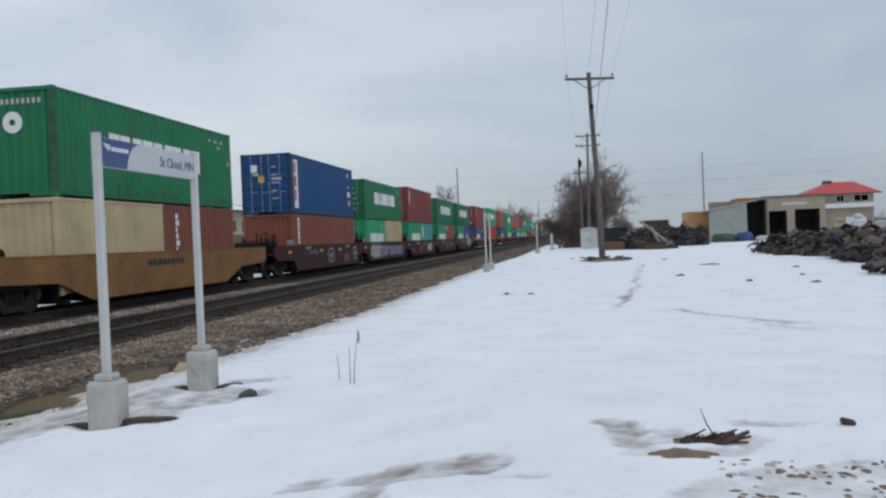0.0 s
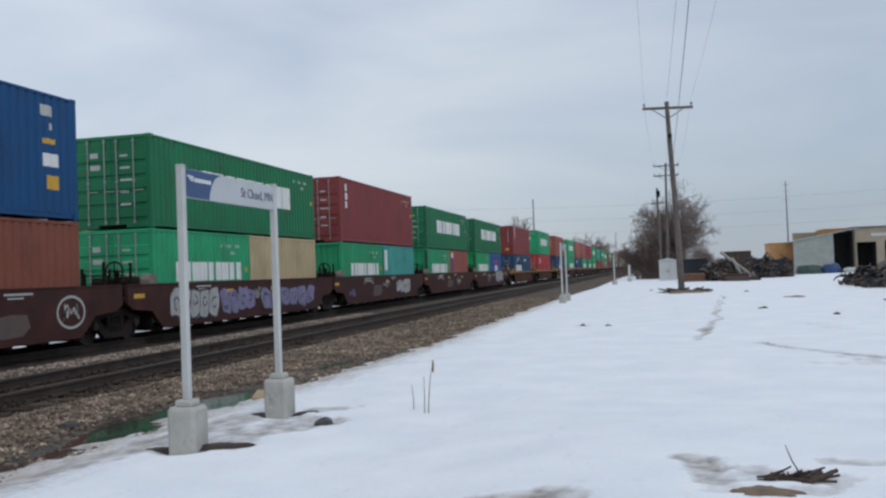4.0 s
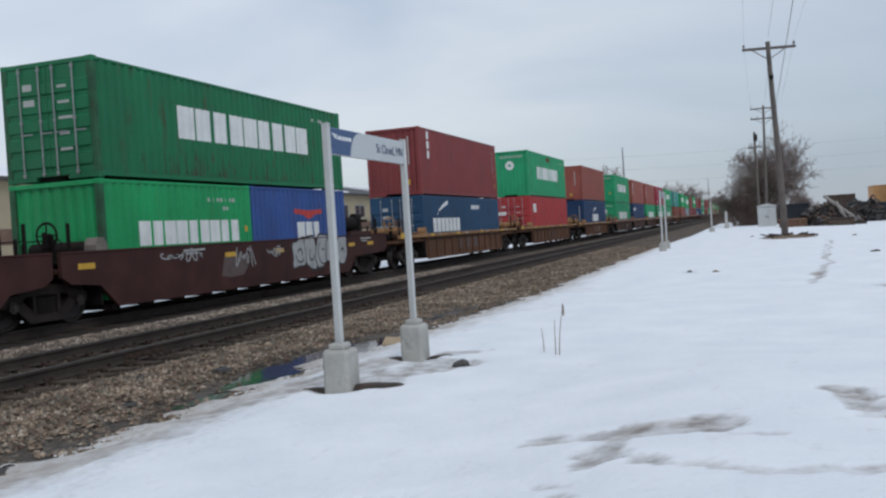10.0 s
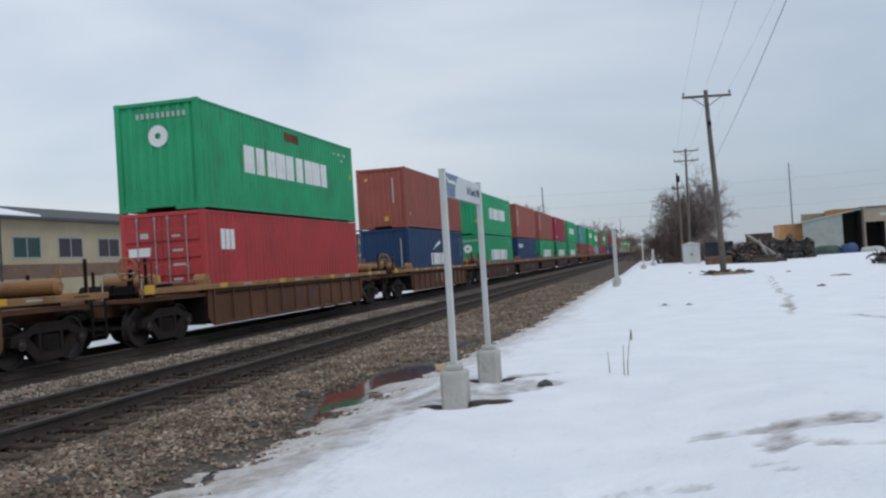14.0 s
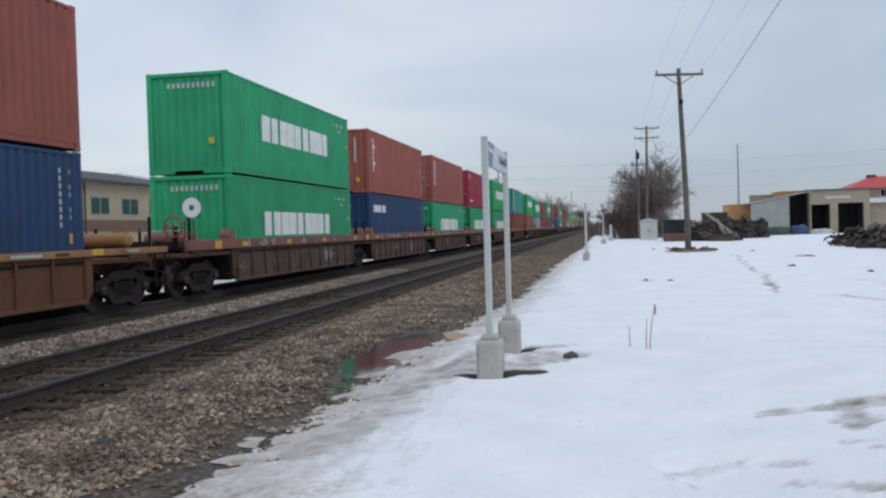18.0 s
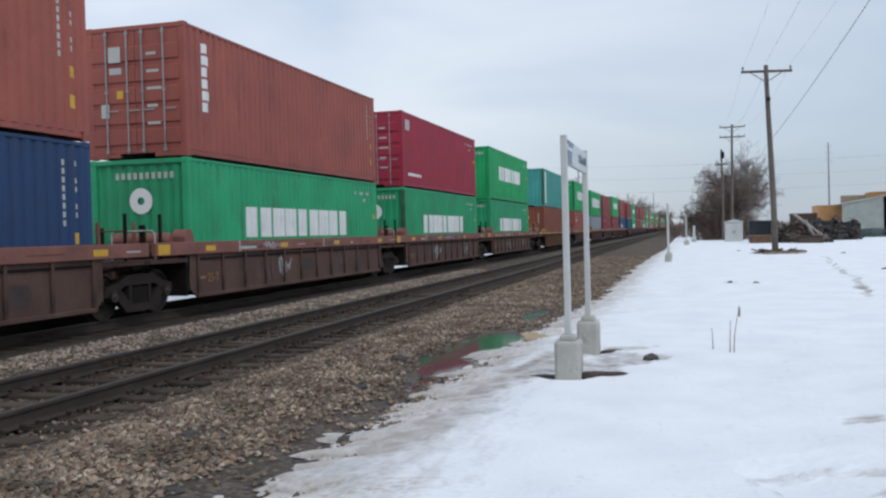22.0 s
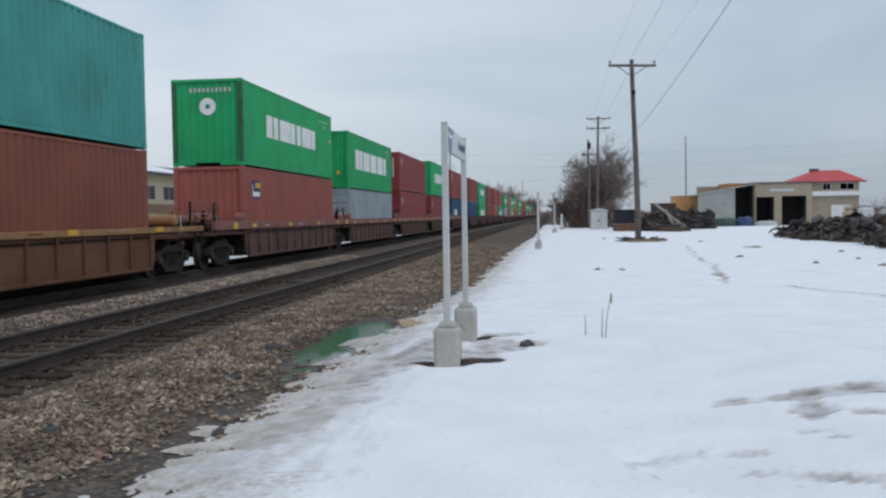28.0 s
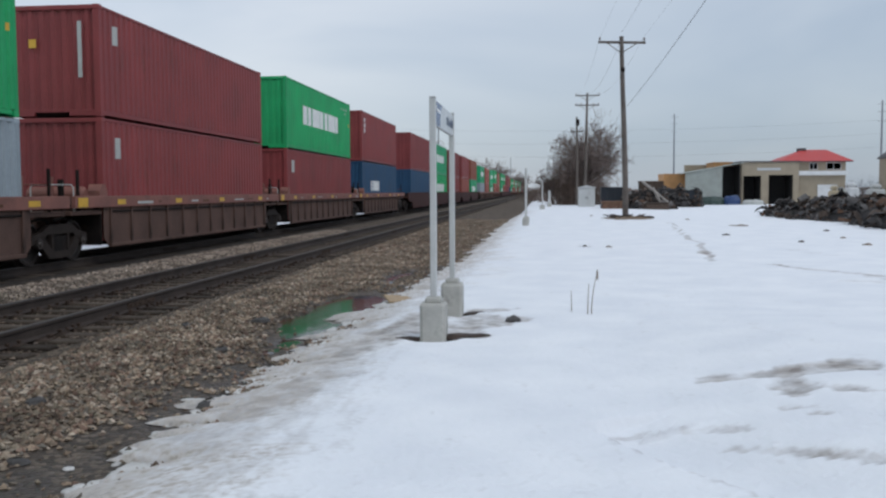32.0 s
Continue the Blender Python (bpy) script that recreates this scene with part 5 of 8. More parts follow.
def container(label, s0, z0, L, H, colour, end="plain", marks=(), full=True):
    """A steel box of length L and height H whose near end stands s0 along the train."""
    box = thing("shipping_container", label, "container", "train load", at=pose(FAR_X, s0, FAR_Z + z0))
    mat = PAINT[colour]
    for side in (1, -1):
        part("side_wall", cached(("side_wall", L, H, side), lambda: wave_patch(0.13, L - 0.13, 0.15, H - 0.07, WALL, side)), mat, box)
    part("roof", cached(("roof", L, H), lambda: roof_shape(L, H)), mat, box)
    part("end_wall", cached(("end_wall_back", L, H), lambda: wave_patch(-1.10, 1.10, 0.14, H - 0.11, -0.05, ("back", L))), mat, box)
    part("floor", cached(("floor", L), lambda: Shape().box(-1.17, 1.17, 0.05, L - 0.05, 0.10, 0.15)), SCRAP[1], box)
    if end == "door":
        for k, (a, b) in enumerate(((-1.09, -0.008), (0.008, 1.09))):
            d = part("door", cached(("door", H, k), lambda: door_shape(a, b, H)), mat, box)
            for x in (a + (0.38, 0.18)[k], b - (0.18, 0.38)[k]):
                part("lock_rod", cached(("lock_rod", H, x), lambda: lock_rod_shape(x, H)), LOCK_ROD if full else mat, d, "dull grey lock rod")
            if full:
                for i in range(2 if k == 0 else 5):
                    part("stencil_block", Shape().box(a + (0.46, 0.28)[k], a + (0.46, 0.28)[k] + (0.24, 0.3, 0.36, 0.26, 0.32)[i], -0.018, -0.0135, H * (0.78 - 0.13 * i) - 0.04, H * (0.78 - 0.13 * i) + (0.10 if k == 0 else 0.02)), OFFWHITE, d)
    else:
        part("end_wall", cached(("end_wall_front", H), lambda: wave_patch(-1.10, 1.10, 0.14, H - 0.11, -0.05, "front")), mat, box)
    if full:
        for x in (-1, 1):
            for y in (0.0, L):
                yy = (y, y + 0.13) if y == 0 else (y - 0.13, y)
                xx = (1.06, 1.219) if x > 0 else (-1.219, -1.06)
                worn = POST_DARK if colour == "blue" and y == 0 else mat
                part("corner_post", cached(("corner_post", L, H, x, y), lambda: Shape().box(*xx, *yy, 0.11, H - 0.11, 0.012)), POST_RUST if (colour == "teal" or colour.startswith("green") and int(s0) % 3 == 2) and y == 0 else worn, box)
                cy = (-0.004, 0.174) if y == 0 else (L - 0.174, L + 0.004)
                cx = (1.057, 1.222) if x > 0 else (-1.222, -1.057)
                for z in (0.0, H - 0.118):
                    part("corner_casting", cached(("corner_casting", L, H, x, y, z), lambda: Shape().box(*cx, *cy, z, z + 0.118, 0.012)), worn, box)
            xx = (1.15, 1.214) if x > 0 else (-1.214, -1.15)
            part("top_rail", cached(("top_rail", L, H, x), lambda: Shape().box(*xx, 0.17, L - 0.17, H - 0.085, H - 0.02, 0.008)), mat, box)
            xx = (1.13, 1.186) if x > 0 else (-1.186, -1.13)
            part("bottom_rail", cached(("bottom_rail", L, x), lambda: Shape().box(*xx, 0.17, L - 0.17, 0.040, 0.155, 0.008)), mat, box)
        for y in (0.0, L):
            yy = (0.0, 0.10) if y == 0 else (L - 0.10, L)
            part("end_header", cached(("end_header", L, H, y), lambda: Shape().box(-1.06, 1.06, *yy, H - 0.115, H - 0.01, 0.01)), mat, box)
            sill = Shape().box(-1.06, 1.06, *yy, 0.10, 0.17, 0.01)
            for x in (-0.75, 0.75):
                sill.box(x - 0.32, x + 0.32, *yy, 0.015, 0.11, 0.01)
            part("end_sill", cached(("end_sill", L, y), lambda: sill), mat, box)
    else:
        def cage():
            s = Shape()
            for x0, x1 in ((1.06, 1.219), (-1.219, -1.06)):
                for y0, y1 in ((0.0, 0.13), (L - 0.13, L)):
                    s.box(x0, x1, y0, y1, 0.0, H)
                s.box(x0, x1, 0.1, L - 0.1, H - 0.085, H - 0.01).box(x0, x1, 0.1, L - 0.1, 0.0, 0.155)
            return s.box(-1.1, 1.1, 0.0, 0.1, H - 0.115, H).box(-1.1, 1.1, 0.0, 0.1, 0.0, 0.17)
        part("edge_frame", cached(("edge_frame", L, H), cage), mat, box)
    for mark in marks:
        mark(box, L, H)
    return box


def word_bars(y0, y1, z0, z1, count, mat=WHITE):
    """A painted word on the near side: one plain bar for each place, following the corrugation."""
    def draw(box, L, H):
        w = (y1 - y0) / count
        for i in range(count):
            part("painted_bar", cached(("painted_bar", y0, y1, z0, z1, count, i), lambda: wave_patch(y0 + w * i, y0 + w * (i + 0.85), z0, z1, WALL + 0.004, 1)), mat, box)
    return draw


def upright_bars(y, z0, z1, count, width=0.30, mat=WHITE):
    def draw(box, L, H):
        h = (z1 - z0) / count
        for i in range(count):
            part("painted_bar", cached(("upright_bar", y, z0, z1, count, width, i), lambda: wave_patch(y, y + width * (0.75, 1.0, 0.85)[i % 3], z0 + h * i + 0.2 * h, z0 + h * (i + 1), WALL + 0.004, 1)), mat, box)
    return draw


def side_panel(y0, y1, z0, z1, mat, label="", off=0.0035):
    def draw(box, L, H):
        part("painted_panel", cached(("painted_panel", y0, y1, z0, z1, off), lambda: wave_patch(y0, y1, z0, z1, WALL + off, 1)), mat, box, label)
    return draw


def code_bars(box, L, H):
    """Small number rows at the far upper corner, one bar for each place."""
    spots = [(L - 2.0 + 0.19 * i, H - 0.46) for i in range(7)] + [(L - 1.35 + 0.19 * i, H - 0.68) for i in range(2)]
    for i, (y, z) in enumerate(spots):
        part("number_bar", cached(("number_bar", L, H, i), lambda: wave_patch(y, y + 0.08, z, z + 0.095, WALL + 0.004, 1)), OFFWHITE, box)
    part("warning_tag", cached(("warning_tag", L, H), lambda: wave_patch(L - 0.30, L - 0.22, H - 1.25, H - 1.10, WALL + 0.004, 1)), YELLOW, box)


def code_column(box, L, H):
    """Two upright rows of small number bars by the far corner post, with yellow tags below."""
    for i in range(8):
        z = H - 0.45 - 0.15 * i
        part("number_bar", cached(("column_bar", L, H, i), lambda: wave_patch(L - 0.78, L - 0.71, z, z + 0.10, WALL + 0.004, 1)), OFFWHITE, box)
        if i % 3 != 1:
            part("number_bar", cached(("column_bar_outer", L, H, i), lambda: wave_patch(L - 0.44, L - 0.35, z, z + 0.09, WALL + 0.004, 1)), OFFWHITE, box)
    part("warning_tag", cached(("column_tag", L, H), lambda: wave_patch(L - 0.48, L - 0.33, H - 1.82, H - 1.62, WALL + 0.004, 1)), YELLOW, box)
    part("warning_tag", cached(("column_tag_low", L, H), lambda: wave_patch(L - 0.50, L - 0.32, H - 2.35, H - 2.12, WALL + 0.004, 1)), YELLOW, box)


def swoosh(y0, y1, z0, z1):
    """A white curl that rises and thickens along the side."""
    def draw(box, L, H):
        def make():
            s, pts = Shape(), wave_points(y0, y1)
            for u, d in pts:
                f = (u - y0) / (y1 - y0)
                mid, half = z0 + (z1 - z0) * f ** 0.55, 0.02 + 0.12 * f * (1.15 - 0.55 * f)
                s.v += [(WALL + 0.004 + d, u, mid - half), (WALL + 0.004 + d, u, mid + half)]
            s.f = [(2 * i, 2 * i + 2, 2 * i + 3, 2 * i + 1) for i in range(len(pts) - 1)]
            return s
        part("swoosh_mark", cached(("swoosh_mark", y0, y1, z0, z1), make), WHITE, box, "white curling swoosh mark")
    return draw


def wing_mark(y, z, half):
    """A spread red wing shape, drawn across the corrugation as one piece."""
    def draw(box, L, H):
        def make():
            s, pts = Shape(), wave_points(y - half, y + half)
            for u, d in pts:
                f = abs(u - y) / half
                top, low = z + 0.07 + 0.05 * f, z - 0.09 + 0.07 * f - 0.12 * max(0.0, 1 - 2.2 * f)
                s.v += [(WALL + 0.004 + d, u, low), (WALL + 0.004 + d, u, top)]
            s.f = [(2 * i, 2 * i + 2, 2 * i + 3, 2 * i + 1) for i in range(len(pts) - 1)]
            return s
        part("wing_mark", cached(("wing_mark", y, z, half), make), REDMARK, box, "red wing-shaped mark")
    return draw


def emblem_ring(box, L, H):
    """A white ring on the near end, with a row of number bars above it."""
    def make():
        s, n, cx, cz = Shape(), 20, 0.02, H - 0.92
        for i in range(n):
            a, b = 2 * math.pi * i / n, 2 * math.pi * (i + 1) / n
            q = [(cx + r * math.cos(t), cz + r * math.sin(t)) for r, t in ((0.085, a), (0.285, a), (0.285, b), (0.085, b))]
            s.add([(x, 0.043, z) for x, z in q], [(0, 1, 2, 3)])
        return s
    part("ring_emblem", cached(("ring_emblem", H), make), WHITE, box, "plain white ring emblem")
    end_numbers(box, L, H)


def end_numbers(box, L, H):
    """A row of small number bars high on the near end."""
    for i in range(10):
        x = -0.60 + 0.15 * i
        part("number_bar", cached(("end_number_bar", H, i), lambda: Shape().box(x, x + 0.085, 0.044, 0.047, H - 0.44, H - 0.30)), OFFWHITE, box)


def end_tag(x, z, w, h, mat, name="warning_tag"):
    def draw(box, L, H):
        part(name, Shape().box(x, x + w, -0.03, -0.022 if mat is not None else 0, z, z + h), mat, box)
    return draw


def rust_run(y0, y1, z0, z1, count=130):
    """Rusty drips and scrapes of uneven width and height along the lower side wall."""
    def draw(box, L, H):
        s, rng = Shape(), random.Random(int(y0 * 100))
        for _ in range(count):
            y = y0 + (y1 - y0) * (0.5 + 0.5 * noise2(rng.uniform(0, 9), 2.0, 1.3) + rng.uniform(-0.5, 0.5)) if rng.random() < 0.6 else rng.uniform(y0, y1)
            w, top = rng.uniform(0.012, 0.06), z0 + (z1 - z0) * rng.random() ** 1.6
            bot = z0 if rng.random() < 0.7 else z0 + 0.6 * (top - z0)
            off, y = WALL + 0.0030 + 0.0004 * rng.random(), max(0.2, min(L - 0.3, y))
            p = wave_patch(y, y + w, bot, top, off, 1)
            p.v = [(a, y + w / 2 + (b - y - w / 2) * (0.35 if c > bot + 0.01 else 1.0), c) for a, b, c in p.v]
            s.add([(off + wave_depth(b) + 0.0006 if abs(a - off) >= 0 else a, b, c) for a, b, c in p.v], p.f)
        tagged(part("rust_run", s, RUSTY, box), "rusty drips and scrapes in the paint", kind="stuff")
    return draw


T, HC, ST = 12.192, 2.896, 2.591     # 40 ft length; high-cube and standard heights
F20 = 6.058
EG_TOP = [word_bars(2.68, 9.5, 1.15, 1.95, 9), code_bars]
EG_TOP_ST = [word_bars(3.0, 9.85, 1.05, 1.85, 9), code_bars]
EG_BOT = [word_bars(2.62, 9.47, 1.13, 1.87, 9), code_bars]
EG_BOT20 = [word_bars(1.25, 5.5, 1.10, 1.66, 9), code_bars]
Z0 = 0.39


def stack(s0, bottoms, top, full=True):
    y, tall = s0, 0.0
    for label, L, H, colour, end, marks in bottoms:
        container(label, y, Z0, L, H, colour, end, marks, full)
        y, tall = y + L + 0.07, max(tall, H)
    label, L, H, colour, end, marks = top
    container(label, s0, Z0 + tall + 0.02, L, H, colour, end, marks, full)


GREEN40 = "green corrugated 40-foot container with white name bars"
stack(14.2, [("cream 20-foot container in a yellow well car", F20, ST, "cream", "plain", []), ("orange-brown 20-foot container with upright white bars", F20, ST, "orange_brown", "plain", [upright_bars(0.85, 0.95, 2.3, 6, 0.28)])],
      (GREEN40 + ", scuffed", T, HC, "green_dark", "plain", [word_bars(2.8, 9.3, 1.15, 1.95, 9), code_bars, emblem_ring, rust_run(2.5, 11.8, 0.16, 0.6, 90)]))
stack(33.87, [("orange-brown 20-foot container riding in the well", F20, ST, "orange_brown", "plain", [upright_bars(0.9, 1.1, 2.4, 6, 0.34)]), ("orange-brown corrugated 20-foot box in the well", F20, ST, "orange_brown", "plain", [])],
      ("deep blue 40-foot container with white upright name panel", T, HC, "blue", "door", [side_panel(0.60, 1.22, 0.28, 2.62, WHITE, "upright white panel with red marks"), upright_bars(0.72, 0.5, 2.5, 3, 0.36, REDMARK), side_panel(10.9, 11.35, 2.35, 2.6, OFFWHITE), side_panel(11.2, 11.35, 2.05, 2.2, OFFWHITE), side_panel(11.0, 11.4, 1.72, 1.84, YELLOW), side_panel(11.0, 11.5, 1.2, 1.5, WHITE), side_panel(11.1, 11.5, 0.68, 1.0, YELLOW), end_tag(-0.72, 2.02, 0.32, 0.34, WHITE), end_tag(-0.36, 1.52, 0.30, 0.30, YELLOW), end_tag(0.30, 1.62, 0.5, 0.12, OFFWHITE, "stencil_block")]))
stack(49.3, [("green 20-foot container with white name bars", F20, ST, "green", "door", EG_BOT20), ("cream corrugated 20-foot box in the well", F20, ST, "cream", "plain", [])],
      (GREEN40, T, ST, "green_dark", "door", EG_TOP_ST))
stack(64.7, [("green 20-foot container with white name bars", F20, ST, "green", "plain", EG_BOT20), ("teal 20-foot container with white upright panel", F20, ST, "teal", "plain", [side_panel(0.5, 0.85, 1.3, 2.35, WHITE)])],
      ("maroon 40-foot container with upright white bars", T, HC, "maroon", "door", [upright_bars(0.8, 1.45, 2.6, 3, 0.28), code_bars]))
stack(80.14, [("green 20-foot container with white name bars", F20, ST, "green", "plain", EG_BOT20), ("red-brown 20-foot container with blue and white panel", F20, ST, "brown", "plain", [side_panel(0.75, 1.15, 1.15, 2.05, BLUEMARK), side_panel(0.75, 1.15, 2.08, 2.42, WHITE)])],
      (GREEN40, T, ST, "green_dark", "door", EG_TOP_ST))
stack(95.47, [("green 20-foot container with white name bars", F20, ST, "green_new", "plain", EG_BOT20), ("royal blue 20-foot container with red bird mark", F20, ST, "royal", "plain", [wing_mark(3.43, 1.84, 0.95), word_bars(2.65, 4.2, 0.98, 1.56, 3)])],
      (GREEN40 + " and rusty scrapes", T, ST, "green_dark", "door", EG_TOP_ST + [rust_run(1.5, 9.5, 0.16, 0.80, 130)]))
stack(115.54, [("dark blue 20-foot container with white name bars", F20, ST, "sea_blue", "door", [word_bars(1.2, 5.1, 0.99, 1.60, 7), swoosh(1.9, 3.35, 1.72, 2.30)]), ("dark blue 20-foot container with small white bars", F20, ST, "sea_blue", "plain", [word_bars(0.9, 2.3, 2.0, 2.2, 5)])],
      ("maroon 40-foot container with white upright bars", T, HC, "maroon", "plain", [upright_bars(0.95, 1.5, 2.75, 3, 0.34), code_column, end_tag(-0.95, 2.25, 0.62, 0.24, WHITE, "painted_word"), end_tag(0.42, 0.45, 0.30, 0.22, YELLOW), end_tag(0.68, 1.3, 0.05, 1.2, OFFWHITE, "upright_word")]))
stack(135.52, [("bright red 40-foot container with white mark", T, HC, "red", "door", [word_bars(0.9, 1.75, 1.85, 2.4, 3), end_tag(-0.98, 1.75, 0.62, 0.22, WHITE, "painted_word"), end_tag(-0.30, 1.05, 0.2, 0.2, YELLOW)])],
      (GREEN40, T, HC, "green", "plain", EG_TOP + [emblem_ring, side_panel(5.6, 6.9, 2.40, 2.70, CAR["ochre"], "rust-coloured repair patch")]))
stack(155.42, [("navy 40-foot container with white name bars", T, HC, "navy", "plain", [word_bars(4.3, 7.6, 1.06, 1.68, 7), code_column, swoosh(4.9, 6.4, 1.80, 2.25), end_tag(0.80, 0.9, 0.05, 1.5, OFFWHITE, "upright_word"), end_tag(-0.2, 1.3, 0.16, 0.16, YELLOW)])],
      ("red-brown corrugated 40-foot box on top", T, HC, "brown", "plain", [upright_bars(0.55, 0.5, 0.75, 1, 0.14, YELLOW), end_tag(0.55, 1.2, 0.06, 1.2, OFFWHITE, "upright_word"), end_tag(0.1, 0.35, 0.2, 0.22, YELLOW), end_tag(-0.8, 2.3, 0.14, 0.14, YELLOW)]))
stack(174.95, [(GREEN40, T, HC, "green", "plain", EG_BOT + [emblem_ring])], (GREEN40, T, HC, "green", "plain", EG_TOP + [end_numbers, end_tag(0.65, 0.85, 0.16, 0.16, YELLOW)]))
stack(190.46, [("navy 40-foot container with white name bars", T, HC, "navy", "plain", [word_bars(0.7, 3.0, 2.05, 2.38, 6), code_column, end_tag(-0.9, 2.2, 1.2, 0.2, OFFWHITE, "painted_word")])],
      ("red-brown 40-foot container with upright white bars", T, HC, "brown", "plain", [upright_bars(0.82, 0.95, 2.5, 6, 0.3), code_column, end_tag(0.55, 1.4, 0.08, 1.1, OFFWHITE, "upright_word"), end_tag(0.05, 0.5, 0.2, 0.22, YELLOW), end_tag(0.6, 0.5, 0.18, 0.2, YELLOW)]))
stack(205.93, [(GREEN40, T, HC, "green", "plain", EG_BOT + [emblem_ring])],
      ("red-brown 40-foot container with upright white bars", T, HC, "brown", "door", [upright_bars(0.76, 0.98, 2.55, 6, 0.3), code_column, end_tag(-0.64, 2.1, 0.3, 0.34, OFFWHITE), end_tag(-0.45, 1.3, 0.16, 0.18, YELLOW), end_tag(-0.85, 0.9, 0.2, 0.3, OFFWHITE)]))
stack(221.31, [(GREEN40, T, HC, "green", "plain", EG_BOT + [emblem_ring])],
      ("crimson 40-foot container with small white line", T, HC, "crimson", "door", [word_bars(0.75, 2.5, 0.45, 0.56, 12), side_panel(0.5, 0.95, 2.2, 2.6, OFFWHITE), code_bars, end_tag(-0.40, 1.52, 0.20, 0.22, YELLOW), end_tag(-0.88, 1.50, 0.16, 0.24, OFFWHITE), end_tag(-0.98, 0.85, 0.22, 0.28, OFFWHITE)]))
stack(237.04, [(GREEN40, T, HC, "green", "plain", EG_BOT + [emblem_ring])], (GREEN40, T, HC, "green_new", "plain", EG_TOP + [emblem_ring]))
stack(256.55, [("orange-brown corrugated 40-foot box in the well", T, HC, "orange_brown", "plain", [end_tag(0.72, 1.1, 0.06, 1.3, OFFWHITE, "upright_word"), end_tag(-0.1, 2.0, 0.16, 0.2, YELLOW)])],
      ("faded teal 40-foot container with upright white bars", T, HC, "teal", "plain", [side_panel(0.72, 1.14, 0.25, 2.65, WHITE, "upright white name panel"), side_panel(1.5, 1.95, 0.95, 1.45, PAINT["green_new"], "small green repair patch"), end_tag(-0.9, 0.75, 0.5, 0.35, PAINT["green_new"]), end_tag(-0.15, 1.9, 0.14, 0.14, YELLOW)]))
stack(275.9, [("red-brown 40-foot container with small navy label panel", T, HC, "brown", "plain", [side_panel(0.9, 1.75, 1.82, 2.46, NAVY_MARK, "navy square label panel"), side_panel(1.25, 1.75, 2.20, 2.38, YELLOW, "", 0.0075), side_panel(0.98, 1.68, 1.90, 2.06, WHITE, "", 0.0075), side_panel(0.96, 1.08, 1.90, 2.28, WHITE, "", 0.0095)])], (GREEN40, T, HC, "green_new", "plain", EG_TOP + [emblem_ring]))
stack(291.51, [("light grey corrugated 40-foot box in the well", T, ST, "grey", "door", [])], (GREEN40, T, HC, "green_new", "plain", [word_bars(1.8, 10.5, 1.04, 2.06, 9), code_bars, end_tag(0.62, 0.7, 0.16, 0.18, YELLOW)]))
stack(307.05, [("maroon 40-foot container with small label", T, HC, "maroon", "plain", [side_panel(0.7, 1.0, 1.95, 2.45, OFFWHITE)])], ("maroon 40-foot container with small label", T, ST, "maroon", "plain", [side_panel(0.7, 1.0, 1.75, 2.2, OFFWHITE), end_tag(-0.5, 1.6, 0.18, 0.2, YELLOW), end_tag(0.7, 0.9, 0.1, 1.3, OFFWHITE, "upright_word")]))
stack(322.58, [("maroon 40-foot container with small label", T, HC, "maroon", "plain", [side_panel(0.7, 1.1, 1.95, 2.45, OFFWHITE)])], (GREEN40, T, HC, "green_new", "plain", EG_TOP))
stack(338.1, [("blue 40-foot container with white name bars", T, HC, "sea_blue", "plain", [word_bars(2.6, 5.6, 1.2, 1.8, 6)])], ("maroon 40-foot container with upright bars", T, HC, "maroon", "plain", [upright_bars(0.8, 1.6, 2.5, 3, 0.3)]))
REST, WORDY = [], random.Random(5)
s_at = 357.6
for group, kind in enumerate(("plain", "ribbed", "plain", "ribbed", "ochre", "ribbed", "plain", "ribbed")):
    for unit in range(5):
        pick = (("maroon", "sea_blue"), ("green", "green_new"), ("maroon", "maroon"), ("maroon", "brown"), ("orange_brown", "green"))[unit] if group == 0 else \
            WORDY.choice((("green", "green"), ("green_new", "brown"), ("green", "orange_brown"), ("maroon", "maroon"), ("brown", "navy"), ("maroon", "green"), ("green_new", "green"), ("brown", "brown"), ("green", "grey")))
        low = WORDY.choice((ST, HC, HC))
        for level, colour in ((1, pick[0]), (0, pick[1])):
            H = HC if level else low
            marks = [word_bars(2.6, 9.5, 1.15, 1.9, 3)] if colour.startswith("green") else []
            container(GREEN40 if colour.startswith("green") else colour.replace("_", " ") + " corrugated 40-foot container", s_at, Z0 + (low + 0.02) * level, T, H, colour, "plain", marks, False)
        REST.append((kind, group, s_at))
        s_at += 15.45 if kind != "ochre" else 20.1
    s_at += 5.0 if kind != "ochre" else 0

# ---- train: well cars ----
ROLLING = []                         # wheelsets that turn, with their place along the truck


